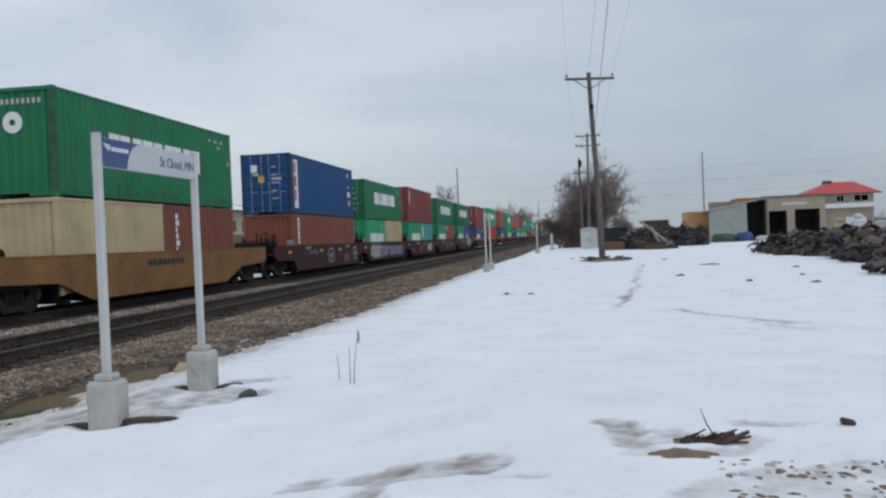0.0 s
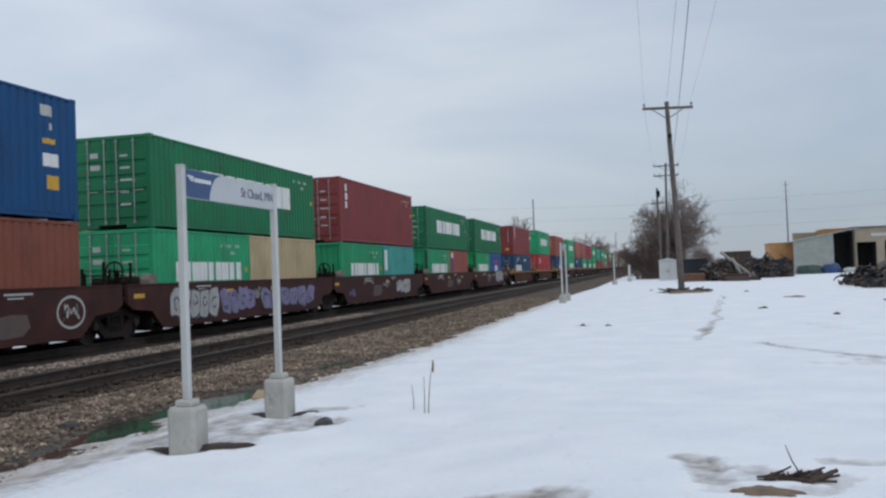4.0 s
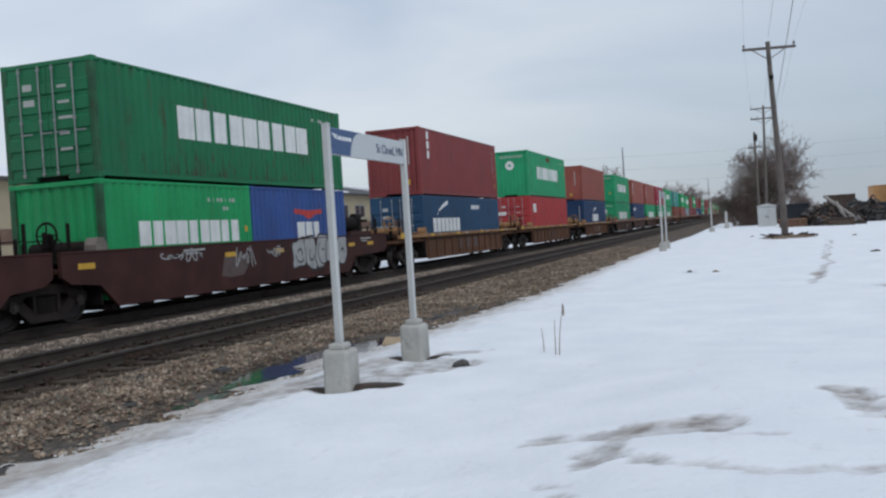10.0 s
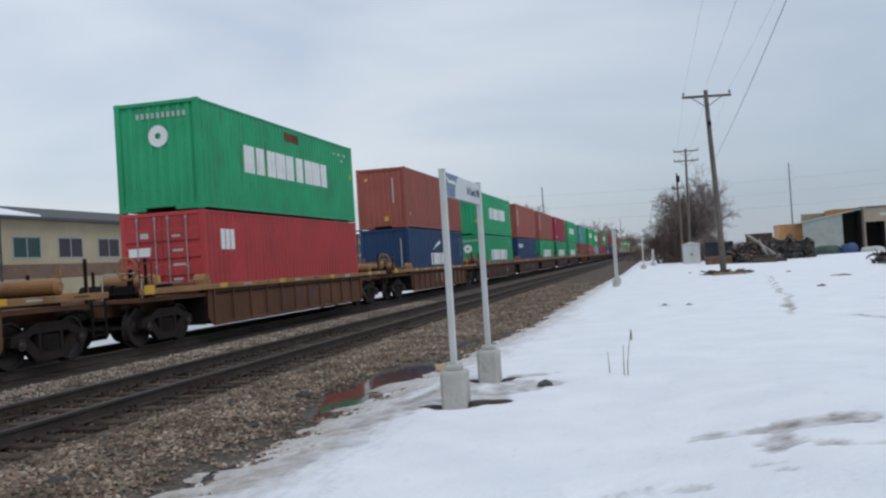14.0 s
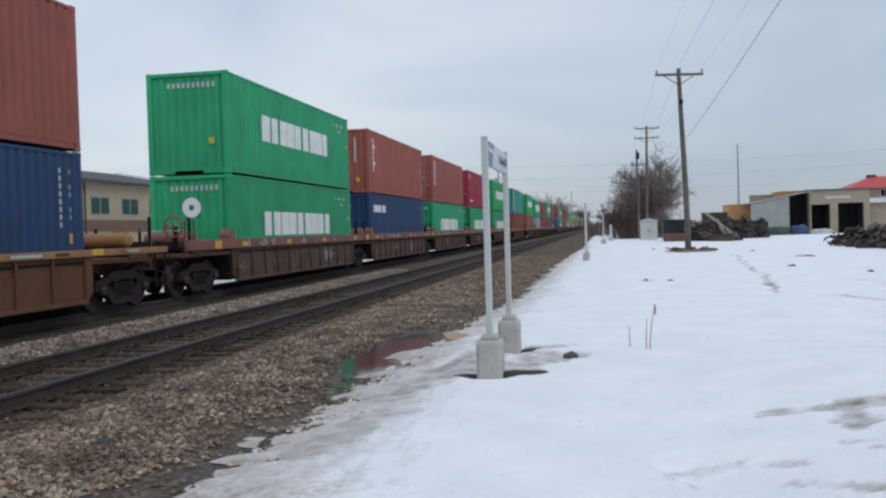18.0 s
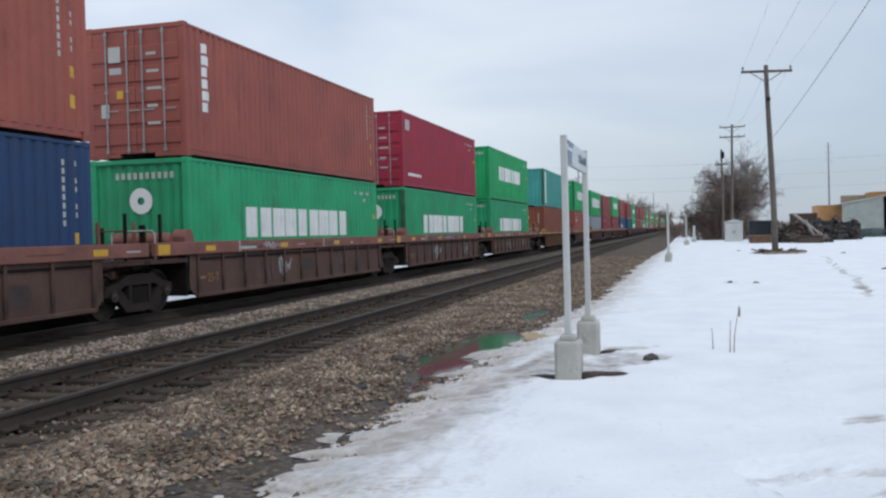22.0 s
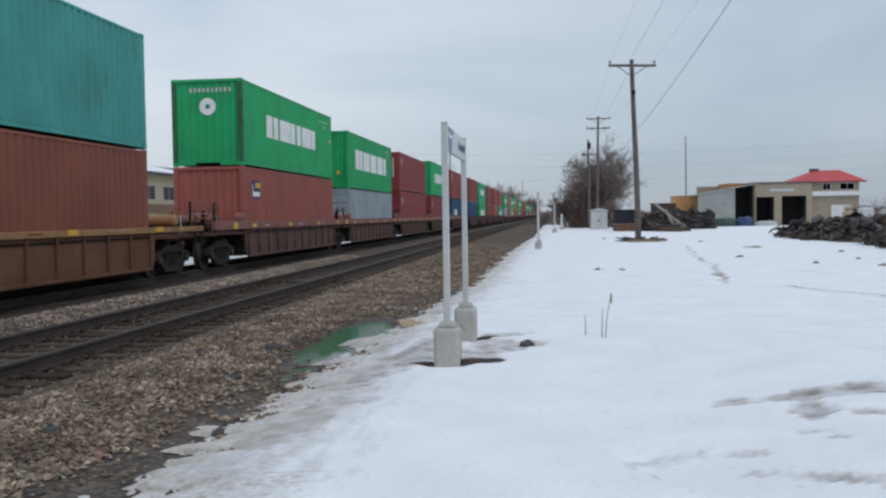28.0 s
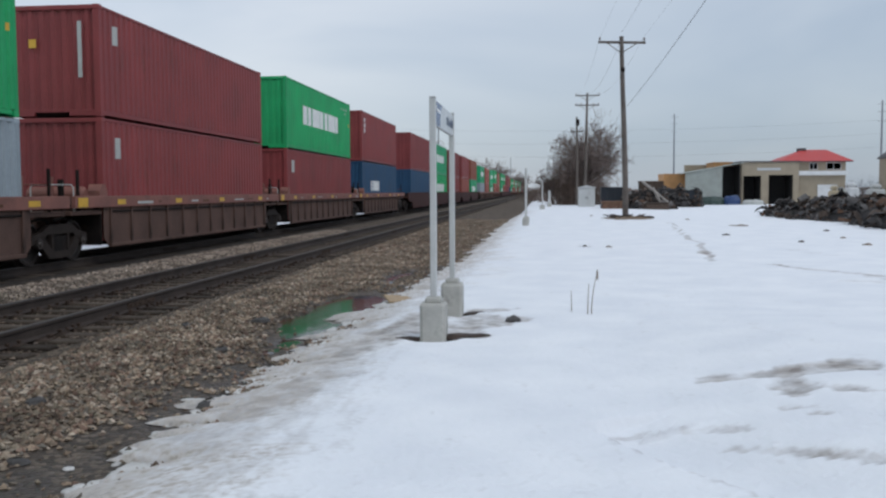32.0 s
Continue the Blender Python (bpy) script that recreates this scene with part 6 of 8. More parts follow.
def truck(car, y, full=True):
    """A two-axle truck with its wheels, side frames and springs, centred at y."""
    t = part("truck", cached("truck_bolster", lambda: Shape().box(-0.95, 0.95, -0.19, 0.19, 0.42, 0.66, 0.03).rod((0, 0, 0.6), (0, 0, 0.8), 0.2, n=12)), STEEL_DARK, car, "", pose(0, y, 0))
    def side(sign):
        s = Shape()
        x0, x1 = (0.93, 1.06) if sign > 0 else (-1.06, -0.93)
        top = [(-1.14, 0.44), (-1.12, 0.62), (-0.72, 0.70), (-0.45, 0.84), (0.45, 0.84), (0.72, 0.70), (1.12, 0.62), (1.14, 0.44), (0.78, 0.46), (0.52, 0.64), (-0.52, 0.64), (-0.78, 0.46)]
        s.prism(top, x0, x1)
        s.prism([(-0.84, 0.46), (-0.64, 0.58), (-0.31, 0.27), (0.31, 0.27), (0.64, 0.58), (0.84, 0.46), (0.46, 0.12), (-0.46, 0.12)], x0, x1)
        for yy in (-0.36, 0.28):
            s.box(x0, x1, yy, yy + 0.08, 0.26, 0.64)
        return s
    for sign in (1, -1):
        part("side_frame", cached(("side_frame", sign), lambda: side(sign)), FRAME_STEEL, t)
    if full:
        for sign in (1, -1):
            def nest():
                edge = [(0.26 + 0.028 * i, 0.27 if i % 2 else 0.22) for i in range(13)]
                outline = [(-w, z) for z, w in edge] + [(w, z) for z, w in edge[::-1]]
                return Shape().prism(outline, *((0.94, 1.05) if sign > 0 else (-1.05, -0.94)))
            part("spring_nest", cached(("spring_nest", sign), nest), STEEL_DARK, t)
            for yy in (-0.89, 0.89):
                cap = cached(("bearing_cap", sign), lambda: Shape().rod((sign * 0.9, 0, 0), (sign * 1.11, 0, 0), 0.11, n=12).rod((sign * 1.11, 0, 0), (sign * 1.14, 0, 0), 0.07, 0.05, 8))
                part("bearing_cap", cap, WHEEL, t, at=pose(0, yy, 0.46))
    for yy in (-0.89, 0.89):
        prof = [(0.66, 0.10), (0.67, 0.16), (0.70, 0.40), (0.69, 0.485), (0.715, 0.49), (0.72, 0.46), (0.845, 0.45), (0.85, 0.40), (0.80, 0.37), (0.76, 0.20), (0.82, 0.14), (0.84, 0.0)]
        w = part("wheelset", cached("wheelset", lambda: Shape().rod((-0.9, 0, 0), (0.9, 0, 0), 0.085, n=12).lathe(prof, 24).lathe([(-a, r) for a, r in prof], 24)), WHEEL, t, "", pose(0, yy, 0.455))
        if full:
            ROLLING.append((w, yy))
    return t


def chord_marks(car, a, b, z0, z1, kind, rng):
    y, n = a + 0.6, 0
    while y < b - 0.6 and n < 14:
        w = rng.choice((0.16, 0.45, 0.5, 0.9))
        m = YELLOW if n % 3 == 0 else (OFFWHITE if n % 3 == 1 else CAR["ochre"])
        part("reflector" if m is YELLOW else "stencil_mark", Shape().box(1.366, 1.370, y, y + (0.42 if m is YELLOW else w), z0 + 0.06 + (0 if m is YELLOW else rng.uniform(0, 0.06)), z0 + (0.18 if m is YELLOW else 0.13)), m, car)
        y += rng.uniform(0.9, 1.7)
        n += 1


def ribbon(points, half, x):
    """A flat painted line of even width through (y, z) points on a side panel."""
    s, n = Shape(), len(points)
    for i, (y, z) in enumerate(points):
        d = Vector((0, points[min(n - 1, i + 1)][0] - points[max(0, i - 1)][0], points[min(n - 1, i + 1)][1] - points[max(0, i - 1)][1])).normalized().cross(Vector((1, 0, 0))) * half
        s.v += [(x, y - d.y, z - d.z), (x, y + d.y, z + d.z)]
    s.f = [(2 * i, 2 * i + 1, 2 * i + 3, 2 * i + 2) for i in range(n - 1)]
    return s


def scrawl(car, y0, y1, z0, z1, mat, count, rng, x=1.372, edge=None, name="graffiti"):
    """Sprayed puffy shapes on a side panel: uneven overlapping lumps with dark rims and curling dark lines in them."""
    w = (y1 - y0) / count
    for i in range(count):
        s, d, n, ph = Shape(), Shape(), 26, rng.uniform(0, 6)
        cy, cz, ry, rz = y0 + w * (i + 0.5), (z0 + z1) / 2 + rng.uniform(-0.05, 0.05), w * rng.uniform(0.50, 0.62), (z1 - z0) * rng.uniform(0.42, 0.55)
        lobes, slant = rng.choice((2, 3, 4)), rng.uniform(-0.25, 0.25)
        for q, k, off in ((d, 1.13, 0.0008 * i), (s, 1.0, 0.0004 + 0.0008 * i)):
            ring = []
            for j in range(n):
                a = 2 * math.pi * j / n
                r = k * (1 + 0.09 * math.sin(lobes * a + ph) + 0.07 * math.sin(5 * a + 2 * ph))
                z = rz * r * math.copysign(abs(math.sin(a)) ** 0.65, math.sin(a))
                ring.append((x + off, cy + ry * r * math.copysign(abs(math.cos(a)) ** 0.65, math.cos(a)) + slant * z, cz + z))
            q.add([(x + off, cy, cz)] + ring, [(0, 1 + j, 1 + (j + 1) % n) for j in range(n)])
        if edge:
            part("graffiti_edge", d, edge, car)
        blob_ = part(name, s, mat, car, "sprayed graffiti on the car side")
        for _ in range(2):
            a0, sweep, r0 = rng.uniform(0, 6.28), rng.uniform(1.6, 3.4), rng.uniform(0.25, 0.62)
            line = [(cy + ry * r0 * math.cos(a0 + sweep * k / 9), cz + rz * r0 * math.sin(a0 + sweep * k / 9) + 0.02 * k * math.sin(ph)) for k in range(10)]
            part("graffiti_line", ribbon(line, 0.022, x + 0.0008 * i + 0.0007), edge or SPRAY_DARK, blob_)


def tag_lines(car, y0, y1, z0, z1, mat, rng, x=1.372):
    """One sprayed line that loops to and fro."""
    s, n = Shape(), 60
    turns, ph = 4 + 3 * rng.random(), rng.uniform(0, 6)
    pts = []
    for i in range(n + 1):
        f = i / n
        y = y0 + (y1 - y0) * f + 0.10 * (y1 - y0) * math.sin(2 * math.pi * turns * f + ph)
        z = (z0 + z1) / 2 + (z1 - z0) / 2 * math.sin(2 * math.pi * turns * f * 1.13 + 1.0) * (0.55 + 0.45 * math.sin(7 * f + ph))
        pts.append(Vector((x, y, z)))
    for i, p in enumerate(pts):
        d = (pts[min(n, i + 1)] - pts[max(0, i - 1)]).normalized().cross(Vector((1, 0, 0))) * 0.020
        s.v += [tuple(p - d), tuple(p + d)]
    s.f = [(2 * i, 2 * i + 1, 2 * i + 3, 2 * i + 2) for i in range(n)]
    part("graffiti", s, mat, car, "thin sprayed scribble")


def well_unit(car, y, L, kind, lead, trail, full, rng):
    """One well: side sills, floor beams and end platforms round a box of length L that begins at y."""
    body, chord = CAR[kind], CHORD[kind]
    a, b = y - lead, y + L + trail
    ribbed = kind in ("ribbed", "ochre")
    for sign in (1, -1):
        lo, hi = (1.255, 1.365) if sign > 0 else (-1.365, -1.255)
        wx0, wx1 = (1.265, 1.285) if sign > 0 else (-1.285, -1.265)
        if ribbed:
            z0, z1, foot = (1.18, 1.45, 0.245) if kind == "ribbed" else (1.19, 1.33, 0.25)
            ch = part("top_chord", Shape().box(lo, hi, a, b, z0, z1, 0.012), chord, car)
            part("side_web", Shape().prism([(y - 0.15, z0), (y - 0.15, 0.46), (y + 0.05, foot + 0.03), (y + L - 0.05, foot + 0.03), (y + L + 0.15, 0.46), (y + L + 0.15, z0)], wx0, wx1), body, car)
            part("bottom_chord", Shape().box(lo + 0.02 * (sign < 0), hi - 0.02 * (sign > 0), y + 0.1, y + L - 0.1, foot, foot + 0.08, 0.01), body, car)
            for i in range(12 if full else 7):
                yy = y + 0.15 + (L - 0.3) * i / (11 if full else 6)
                part("rib", cached(("rib", sign, kind), lambda: Shape().box(*((1.285, 1.335) if sign > 0 else (-1.335, -1.285)), -0.04, 0.04, foot + 0.08, z0, 0.008)), body, car, at=pose(0, yy, 0))
        else:
            z0, z1, cut = 0.235 if kind == "plain" else 0.20, 1.44, (1.1 if kind == "plain" else 2.2)
            part("side_sill", Shape().prism([(a, 0.95), (a + 0.25, 0.80), (y - 0.35, 0.72), (y + cut - 0.9, z0), (y + L - cut + 0.9, z0), (y + L + 0.35, 0.72), (b - 0.25, 0.80), (b, 0.95), (b, z1), (a, z1)], *((1.27, 1.36) if sign > 0 else (-1.36, -1.27))), body, car, "plain deep side sill")
            part("sill_flange", Shape().box(lo, hi + (0.012 if sign > 0 else 0), a, b, 1.41, 1.455, 0.01), chord, car)
    beams = (9 if ribbed else 11) if full else 3
    for i in range(beams):
        part("floor_beam", cached("floor_beam", lambda: Shape().box(-1.26, 1.26, -0.13, 0.13, 0.0, 0.10)), STEEL_DARK, car, at=pose(0, y + 0.2 + (L - 0.4) * i / (beams - 1), 0.30 if ribbed else 0.175))
    for end, (p, q) in enumerate(((a, y - 0.16), (y + L + 0.16, b))):
        part("end_platform", Shape().box(-1.25, 1.25, p, q, 1.02, 1.12, 0.01).box(-0.35, 0.35, p, q, 0.72, 1.02, 0.02), body, car)
        yb = q - 0.06 if end == 0 else p
        # near-black rather than body colour: wheel-well shade painted onto the plate
        part("bulkhead", Shape().box(-1.24, 1.24, yb, yb + 0.06, 0.30, 1.40, 0.01), STEEL_DARK, car)
    if full:
        gear = Shape()
        yc = a + 0.55
        gear.rod((-0.55, yc, 1.30), (0.25, yc, 1.30), 0.155, n=14).box(-0.45, -0.38, yc - 0.12, yc + 0.12, 1.10, 1.32).box(0.08, 0.15, yc - 0.12, yc + 0.12, 1.10, 1.32)
        gear.box(0.4, 0.85, yc - 0.25, yc + 0.2, 1.12, 1.42, 0.03)
        part("brake_gear", gear, STEEL_DARK, car, "dark brake cylinder and valve")
        for sign in (1,) if lead > 2.5 else ():
            rail = Shape()
            for dy in (0.12, 0.62):
                rail.rod((1.22 * sign, a + dy, 1.05), (1.22 * sign, a + dy, 1.95), 0.022, n=6)
            rail.rod((1.22, a + 0.12, 1.90), (1.22, a + 0.62, 1.90), 0.018, n=6).rod((1.22, a + 0.12, 1.6), (1.22, a + 0.62, 1.6), 0.018, n=6)
            part("handrail", rail, body if kind != "plain" else STEEL_DARK, car)
            steps_ = Shape()
            for z in (0.45, 0.75, 1.05):
                steps_.rod((1.32, b - 0.55, z), (1.32, b - 0.10, z), 0.016, n=6)
            steps_.box(1.305, 1.335, b - 0.58, b - 0.53, 0.40, 1.2).box(1.305, 1.335, b - 0.12, b - 0.07, 0.40, 1.2)
            part("ladder", steps_, STEEL_DARK, car)
        tank = chord if ribbed else STEEL_DARK
        for end, ye in enumerate((a + 0.35, b - 0.35)):
            if end == 0 or kind in ("yellow", "ochre"):
                part("air_reservoir", cached(("air_reservoir", end), lambda: Shape().lathe([(-0.80, 0.0), (-0.80, 0.10), (-0.74, 0.165), (0.55, 0.165), (0.61, 0.10), (0.61, 0.0)], 16)), tank, car, "rust-brown air tank", pose(0.42, ye + (0.75 if end == 0 else -0.75), 1.50))
            part("tank_saddle", cached("tank_saddle", lambda: Shape().box(-0.35, 0.95, -0.10, 0.10, 0, 0.24, 0.01)), STEEL_DARK, car, at=pose(0, ye + (0.75 if end == 0 else -0.75), 1.11))
            part("crossover_step", cached("crossover_step", lambda: Shape().box(-1.15, 1.15, -0.14, 0.14, 0, 0.035, 0.008)), STEEL_DARK, car, at=pose(0, ye, 1.22))
            for x, h, m in ((1.16, 0.95, STEEL_DARK), (0.55, 0.80, tank), (-0.2, 0.7, STEEL_DARK)):
                part("stanchion", cached(("stanchion", h), lambda: Shape().box(-0.03, 0.03, -0.03, 0.03, 0, h, 0.006)), m, car, at=pose(x, ye + (0.12 if end == 0 else -0.12), 1.08))
            part("grab_iron", cached("grab_iron", lambda: Shape().tube([(0, 0, 0), (0, 0, 0.55), (-0.05, 0, 0.62), (-0.95, 0, 0.62), (-1.0, 0, 0.55), (-1.0, 0, 0)], [0.016] * 6, 6)), OFFWHITE if end == 0 and ribbed else tank, car, at=pose(1.18, ye - 0.1, 1.08))
            part("valve_box", cached("valve_box", lambda: Shape().box(-0.2, 0.2, -0.16, 0.16, 0, 0.30, 0.03)), STEEL_DARK if kind == "plain" else body, car, at=pose(0.75 - 1.2 * end, ye + 0.3, 1.12))
            part("brake_pipe", cached("brake_pipe", lambda: Shape().tube([(0.95, -0.55, 0.0), (0.95, -0.2, 0.05), (0.9, 0.2, 0.0), (0.7, 0.6, -0.08)], [0.03] * 4, 6)), STEEL_DARK, car, at=pose(0, ye, 0.92))
        if kind == "plain" and trail > 2.5:
            y1 = y + L + 0.40
            drum = part("brake_reservoir", Shape().lathe([(0.0, 0.0), (0.0, 0.20), (0.06, 0.265), (1.34, 0.265), (1.40, 0.20), (1.40, 0.0)], 20, (0, 0, 0), "y"), STEEL_DARK, car, "large dark brake reservoir on saddles", pose(0.62, y1, 1.86))
            part("end_tag", Shape().prism([(-0.10, -0.14), (0.10, -0.14), (0.0, 0.10)], -0.008, -0.002, "y"), OFFWHITE, drum, "pale triangular tag")
            for dy in (0.25, 1.15):
                part("reservoir_saddle", Shape().box(0.34, 0.90, y1 + dy - 0.05, y1 + dy + 0.05, 1.12, 1.66, 0.01), STEEL_DARK, car)
            part("brake_valve", Shape().box(0.45, 0.85, y1 + 1.50, y1 + 1.80, 1.12, 2.06, 0.04).rod((0.65, y1 + 1.45, 2.10), (0.65, y1 + 1.95, 2.10), 0.13, n=12).rod((0.9, y1 + 1.55, 1.95), (1.16, y1 + 1.55, 1.95), 0.05, n=8), STEEL_DARK, car, "dark brake valve body with round caps")
            part("tool_box", Shape().box(0.95, 1.24, y1 - 0.10, y1 + 1.75, 1.12, 1.58, 0.02), body, car)
            rail = Shape().rod((1.2, b - 0.75, 1.05), (1.2, b - 0.75, 2.15), 0.03, n=6)
            for z in (1.62, 1.80):
                rail.rod((1.2, y1 + 1.7, z), (1.2, b - 0.75, z), 0.022, n=6)
            part("end_railing", rail, STEEL_DARK, car)
        wheel_y = a + 0.22
        if not (kind == "ribbed" and lead < 2.5):
            part("brake_wheel", cached("brake_wheel", lambda: Shape().lathe([(-0.02, 0.24), (0.0, 0.28), (0.02, 0.24), (0.0, 0.225), (-0.02, 0.24)], 18, (0, 0, 0), "y").rod((-0.25, 0, 0), (0.25, 0, 0), 0.016, n=6).rod((0, 0, -0.25), (0, 0, 0.25), 0.016, n=6).rod((0, -0.03, 0), (0, 0.12, 0), 0.045, n=8)), tank if kind != "ochre" else CHORD["ochre"], car, at=pose(0.85, wheel_y, 1.80))
        part("brake_stand", cached("brake_stand", lambda: Shape().box(-0.06, 0.06, -0.04, 0.04, 0, 0.72, 0.01)), STEEL_DARK, car, at=pose(0.85, wheel_y + 0.1, 1.10))
        for x in (0.8, -0.8):
            part("stop_block", cached("stop_block", lambda: Shape().box(-0.3, 0.3, -0.165, 0.165, 0, 0.30, 0.05)), body, car, at=pose(x, y - 0.385, 1.12))
        guide = Shape().prism([(-0.36, 0.0), (0.0, 0.0), (0.0, 0.10), (-0.10, 0.27), (-0.26, 0.27), (-0.36, 0.12)], 1.02, 1.33)
        if kind != "yellow":
            part("load_guide", cached("load_guide", lambda: guide), GUIDE if kind == "plain" else chord, car, "pale worn load guide" if kind == "plain" else "", pose(0, y - 0.03, 1.45 if kind != "ochre" else 1.33))
        if ribbed:
            part("conduit", cached(("conduit", L), lambda: Shape().rod((0, 0.2, 0), (0, L - 0.2, 0), 0.022, n=6)), STEEL_DARK, car, "thin dark pipe under the chord", pose(1.312, y, z0 - 0.10))
            chord_marks(car, y - 0.2, b, 1.18 if kind == "ribbed" else 1.16, 1.45, kind, rng)
            y0 = a + 0.05 if kind == "ochre" else y - 1.45
            part("end_reflector", Shape().box(1.367, 1.371, y0, y0 + 0.42, 1.20, 1.41), YELLOW, car)


def well_car(label, kind, starts, lead, trail, gap_trucks, full=True, group="well cars"):
    """A well car of one or more units; starts: where each load begins. gap_trucks: one shared truck in each gap."""
    car = thing("well_car", label, "rail car", group, at=pose(FAR_X, starts[0], FAR_Z))
    rng = random.Random(int(starts[0]))
    ys = [s - starts[0] for s in starts]
    for k, y in enumerate(ys):
        first, last = k == 0, k == len(ys) - 1
        half = lambda i: (ys[i + 1] - ys[i] - T) / 2
        le = lead if first or not gap_trucks else half(k - 1) - 0.12
        tr = trail if last or not gap_trucks else half(k) - 0.12
        well_unit(car, y, T, kind, le, tr, full, rng)
    if gap_trucks:
        spots = [ys[0] - 1.75] + [(ys[k] + T + ys[k + 1]) / 2 for k in range(len(ys) - 1)] + [ys[-1] + T + 1.75]
    else:
        spots = [y + d for y in ys for d in (-1.75, T + 1.75)]
    for y in spots:
        truck(car, y, full)
    for y, sign in ((ys[0] - lead, -1), (ys[-1] + T + trail, 1)):
        part("coupler", Shape().box(-0.12, 0.12, min(y, y + 0.55 * sign), max(y, y + 0.55 * sign), 0.72, 0.95, 0.03).box(-0.2, 0.2, min(y + 0.45 * sign, y + 0.7 * sign), max(y + 0.45 * sign, y + 0.7 * sign), 0.68, 0.99, 0.05), STEEL_DARK, car)
    return car, rng


CARS = {}
CARS["first"], rng = well_car("weathered yellow well car with deep plain sides", "yellow", [14.2], 3.2, 3.2, False)
for k in range(8):
    part("number_bar", cached("car_number_bar", lambda: Shape().box(1.374, 1.378, 0, 0.24, 1.02, 1.20)), SPRAY_DARK, CARS["first"], at=pose(0, 4.6 + 0.33 * k, 0))
CARS["brown"], rng = well_car("dark brown articulated well car with plain sides and graffiti", "plain", [33.87, 49.3, 64.7, 80.14, 95.47], 3.0, 3.2, True)
c = CARS["brown"]
scrawl(c, 61.6 + 8.1, 61.6 + 11.8, 0.55, 1.62 - 0.18, SPRAY, 5, rng, edge=SPRAY_DARK)
scrawl(c, 15.43 + 0.6, 15.43 + 3.4, 0.45, 1.25, SPRAY, 5, rng, edge=SPRAY_DARK)
scrawl(c, 15.43 + 3.6, 15.43 + 6.0, 0.5, 1.2, SPRAY_LILAC, 4, rng)
scrawl(c, 15.43 + 6.6, 15.43 + 11.5, 0.45, 1.15, SPRAY_LILAC, 6, rng, edge=SPRAY_DARK)
scrawl(c, 30.83 + 8.0, 30.83 + 10.6, 0.5, 1.2, SPRAY, 4, rng)
tag_lines(c, 30.83 + 2.5, 30.83 + 4.0, 1.05, 1.35, SPRAY, rng)
tag_lines(c, 46.27 + 2.0, 46.27 + 3.6, 1.0, 1.35, SPRAY, rng)
tag_lines(c, 61.6 + 1.8, 61.6 + 3.4, 1.05, 1.35, SPRAY, rng)
scrawl(c, 15.43 + 1.0, 15.43 + 2.4, 0.42, 0.95, SPRAY_BLUE, 2, rng, 1.3705)
for y, w, z0, z1, m in ((61.6 + 4.9, 0.9, 0.75, 1.32, SPRAY), (61.6 + 6.6, 0.8, 0.95, 1.30, SPRAY), (15.43 + 5.9, 0.7, 0.8, 1.25, OFFWHITE), (30.83 + 5.6, 1.1, 0.8, 1.2, SPRAY), (2.2, 1.5, 0.92, 1.22, SPRAY_BLUE), (46.27 + 7.6, 1.3, 0.6, 1.15, SPRAY), (30.83 + 0.4, 0.8, 0.5, 0.9, SPRAY_LILAC)):
    tag_lines(c, y, y + w, z0, z1, m, rng)
for y, z, w, h in ((61.6 + 4.2, 0.55, 1.3, 0.6), (46.27 + 4.6, 0.5, 1.8, 0.5), (30.83 + 3.9, 0.45, 1.5, 0.55), (9.0, 0.4, 1.2, 0.5)):
    part("faded_patch", Shape().prism([(y + w * p, z + h * q) for p, q in ((0, 0.1), (0.3, 0), (0.8, 0.05), (1, 0.4), (0.92, 0.95), (0.5, 1), (0.12, 0.9))], 1.3605, 1.364), FADED, c, "paler overpainted patch")
for y, w in ((5.6, 1.3), (11.1, 1.0)):
    ring = [(y + w / 2 + 0.5 * w * math.cos(6.3 * k / 20), 0.86 + 0.36 * math.sin(6.3 * k / 20)) for k in range(21)]
    tagged(part("graffiti", ribbon(ring, 0.03, 1.372), OFFWHITE, c), "round sprayed outline with scribble inside")
    tag_lines(c, y + 0.2 * w, y + 0.8 * w, 0.66, 1.06, OFFWHITE, rng)
for y in (-1.2, 4.1, 7.9, 14.2, 19.4, 22.8, 29.4, 36.9, 40.8, 45.0, 51.2, 55.3, 60.6, 66.0, 68.6, 73.6, 75.2):
    part("reflector", Shape().box(1.366, 1.370, y, y + 0.5, 1.08, 1.20), YELLOW, c)
for y in (1.6, 9.4, 17.5, 33.5, 37.8, 48.6, 53.0, 64.2, 74.6):
    part("stencil_block", Shape().box(1.366, 1.370, y, y + 0.9, 1.30, 1.345), OFFWHITE, c)
    part("stencil_block", Shape().box(1.366, 1.370, y + 0.1, y + 0.6, 1.22, 1.255), OFFWHITE, c)
for s0 in (115.54, 135.52, 155.42):
    car, rng = well_car("weathered ochre well car with ribbed sides", "ochre", [s0], 3.25, 3.25, False)
    for ya, yb in ((4.4, 4.9), (5.7, 6.2), (6.9, 7.5)):
        part("stencil_block", Shape().box(1.290, 1.294, ya, yb, 0.55, 1.0), FADED if s0 < 120 else CAR["ribbed"] if s0 < 140 else GUIDE, car)
car, rng = well_car("rust-brown articulated well car with ribbed sides", "ribbed", [174.95, 190.46, 205.93, 221.31, 237.04], 3.0, 3.0, True)
for y in (8.6, 23.4, 50.2, 55.6, 71.5, 66.5):
    tag_lines(car, y, y + 0.75, 0.4, 1.05, SPRAY, rng, 1.289)
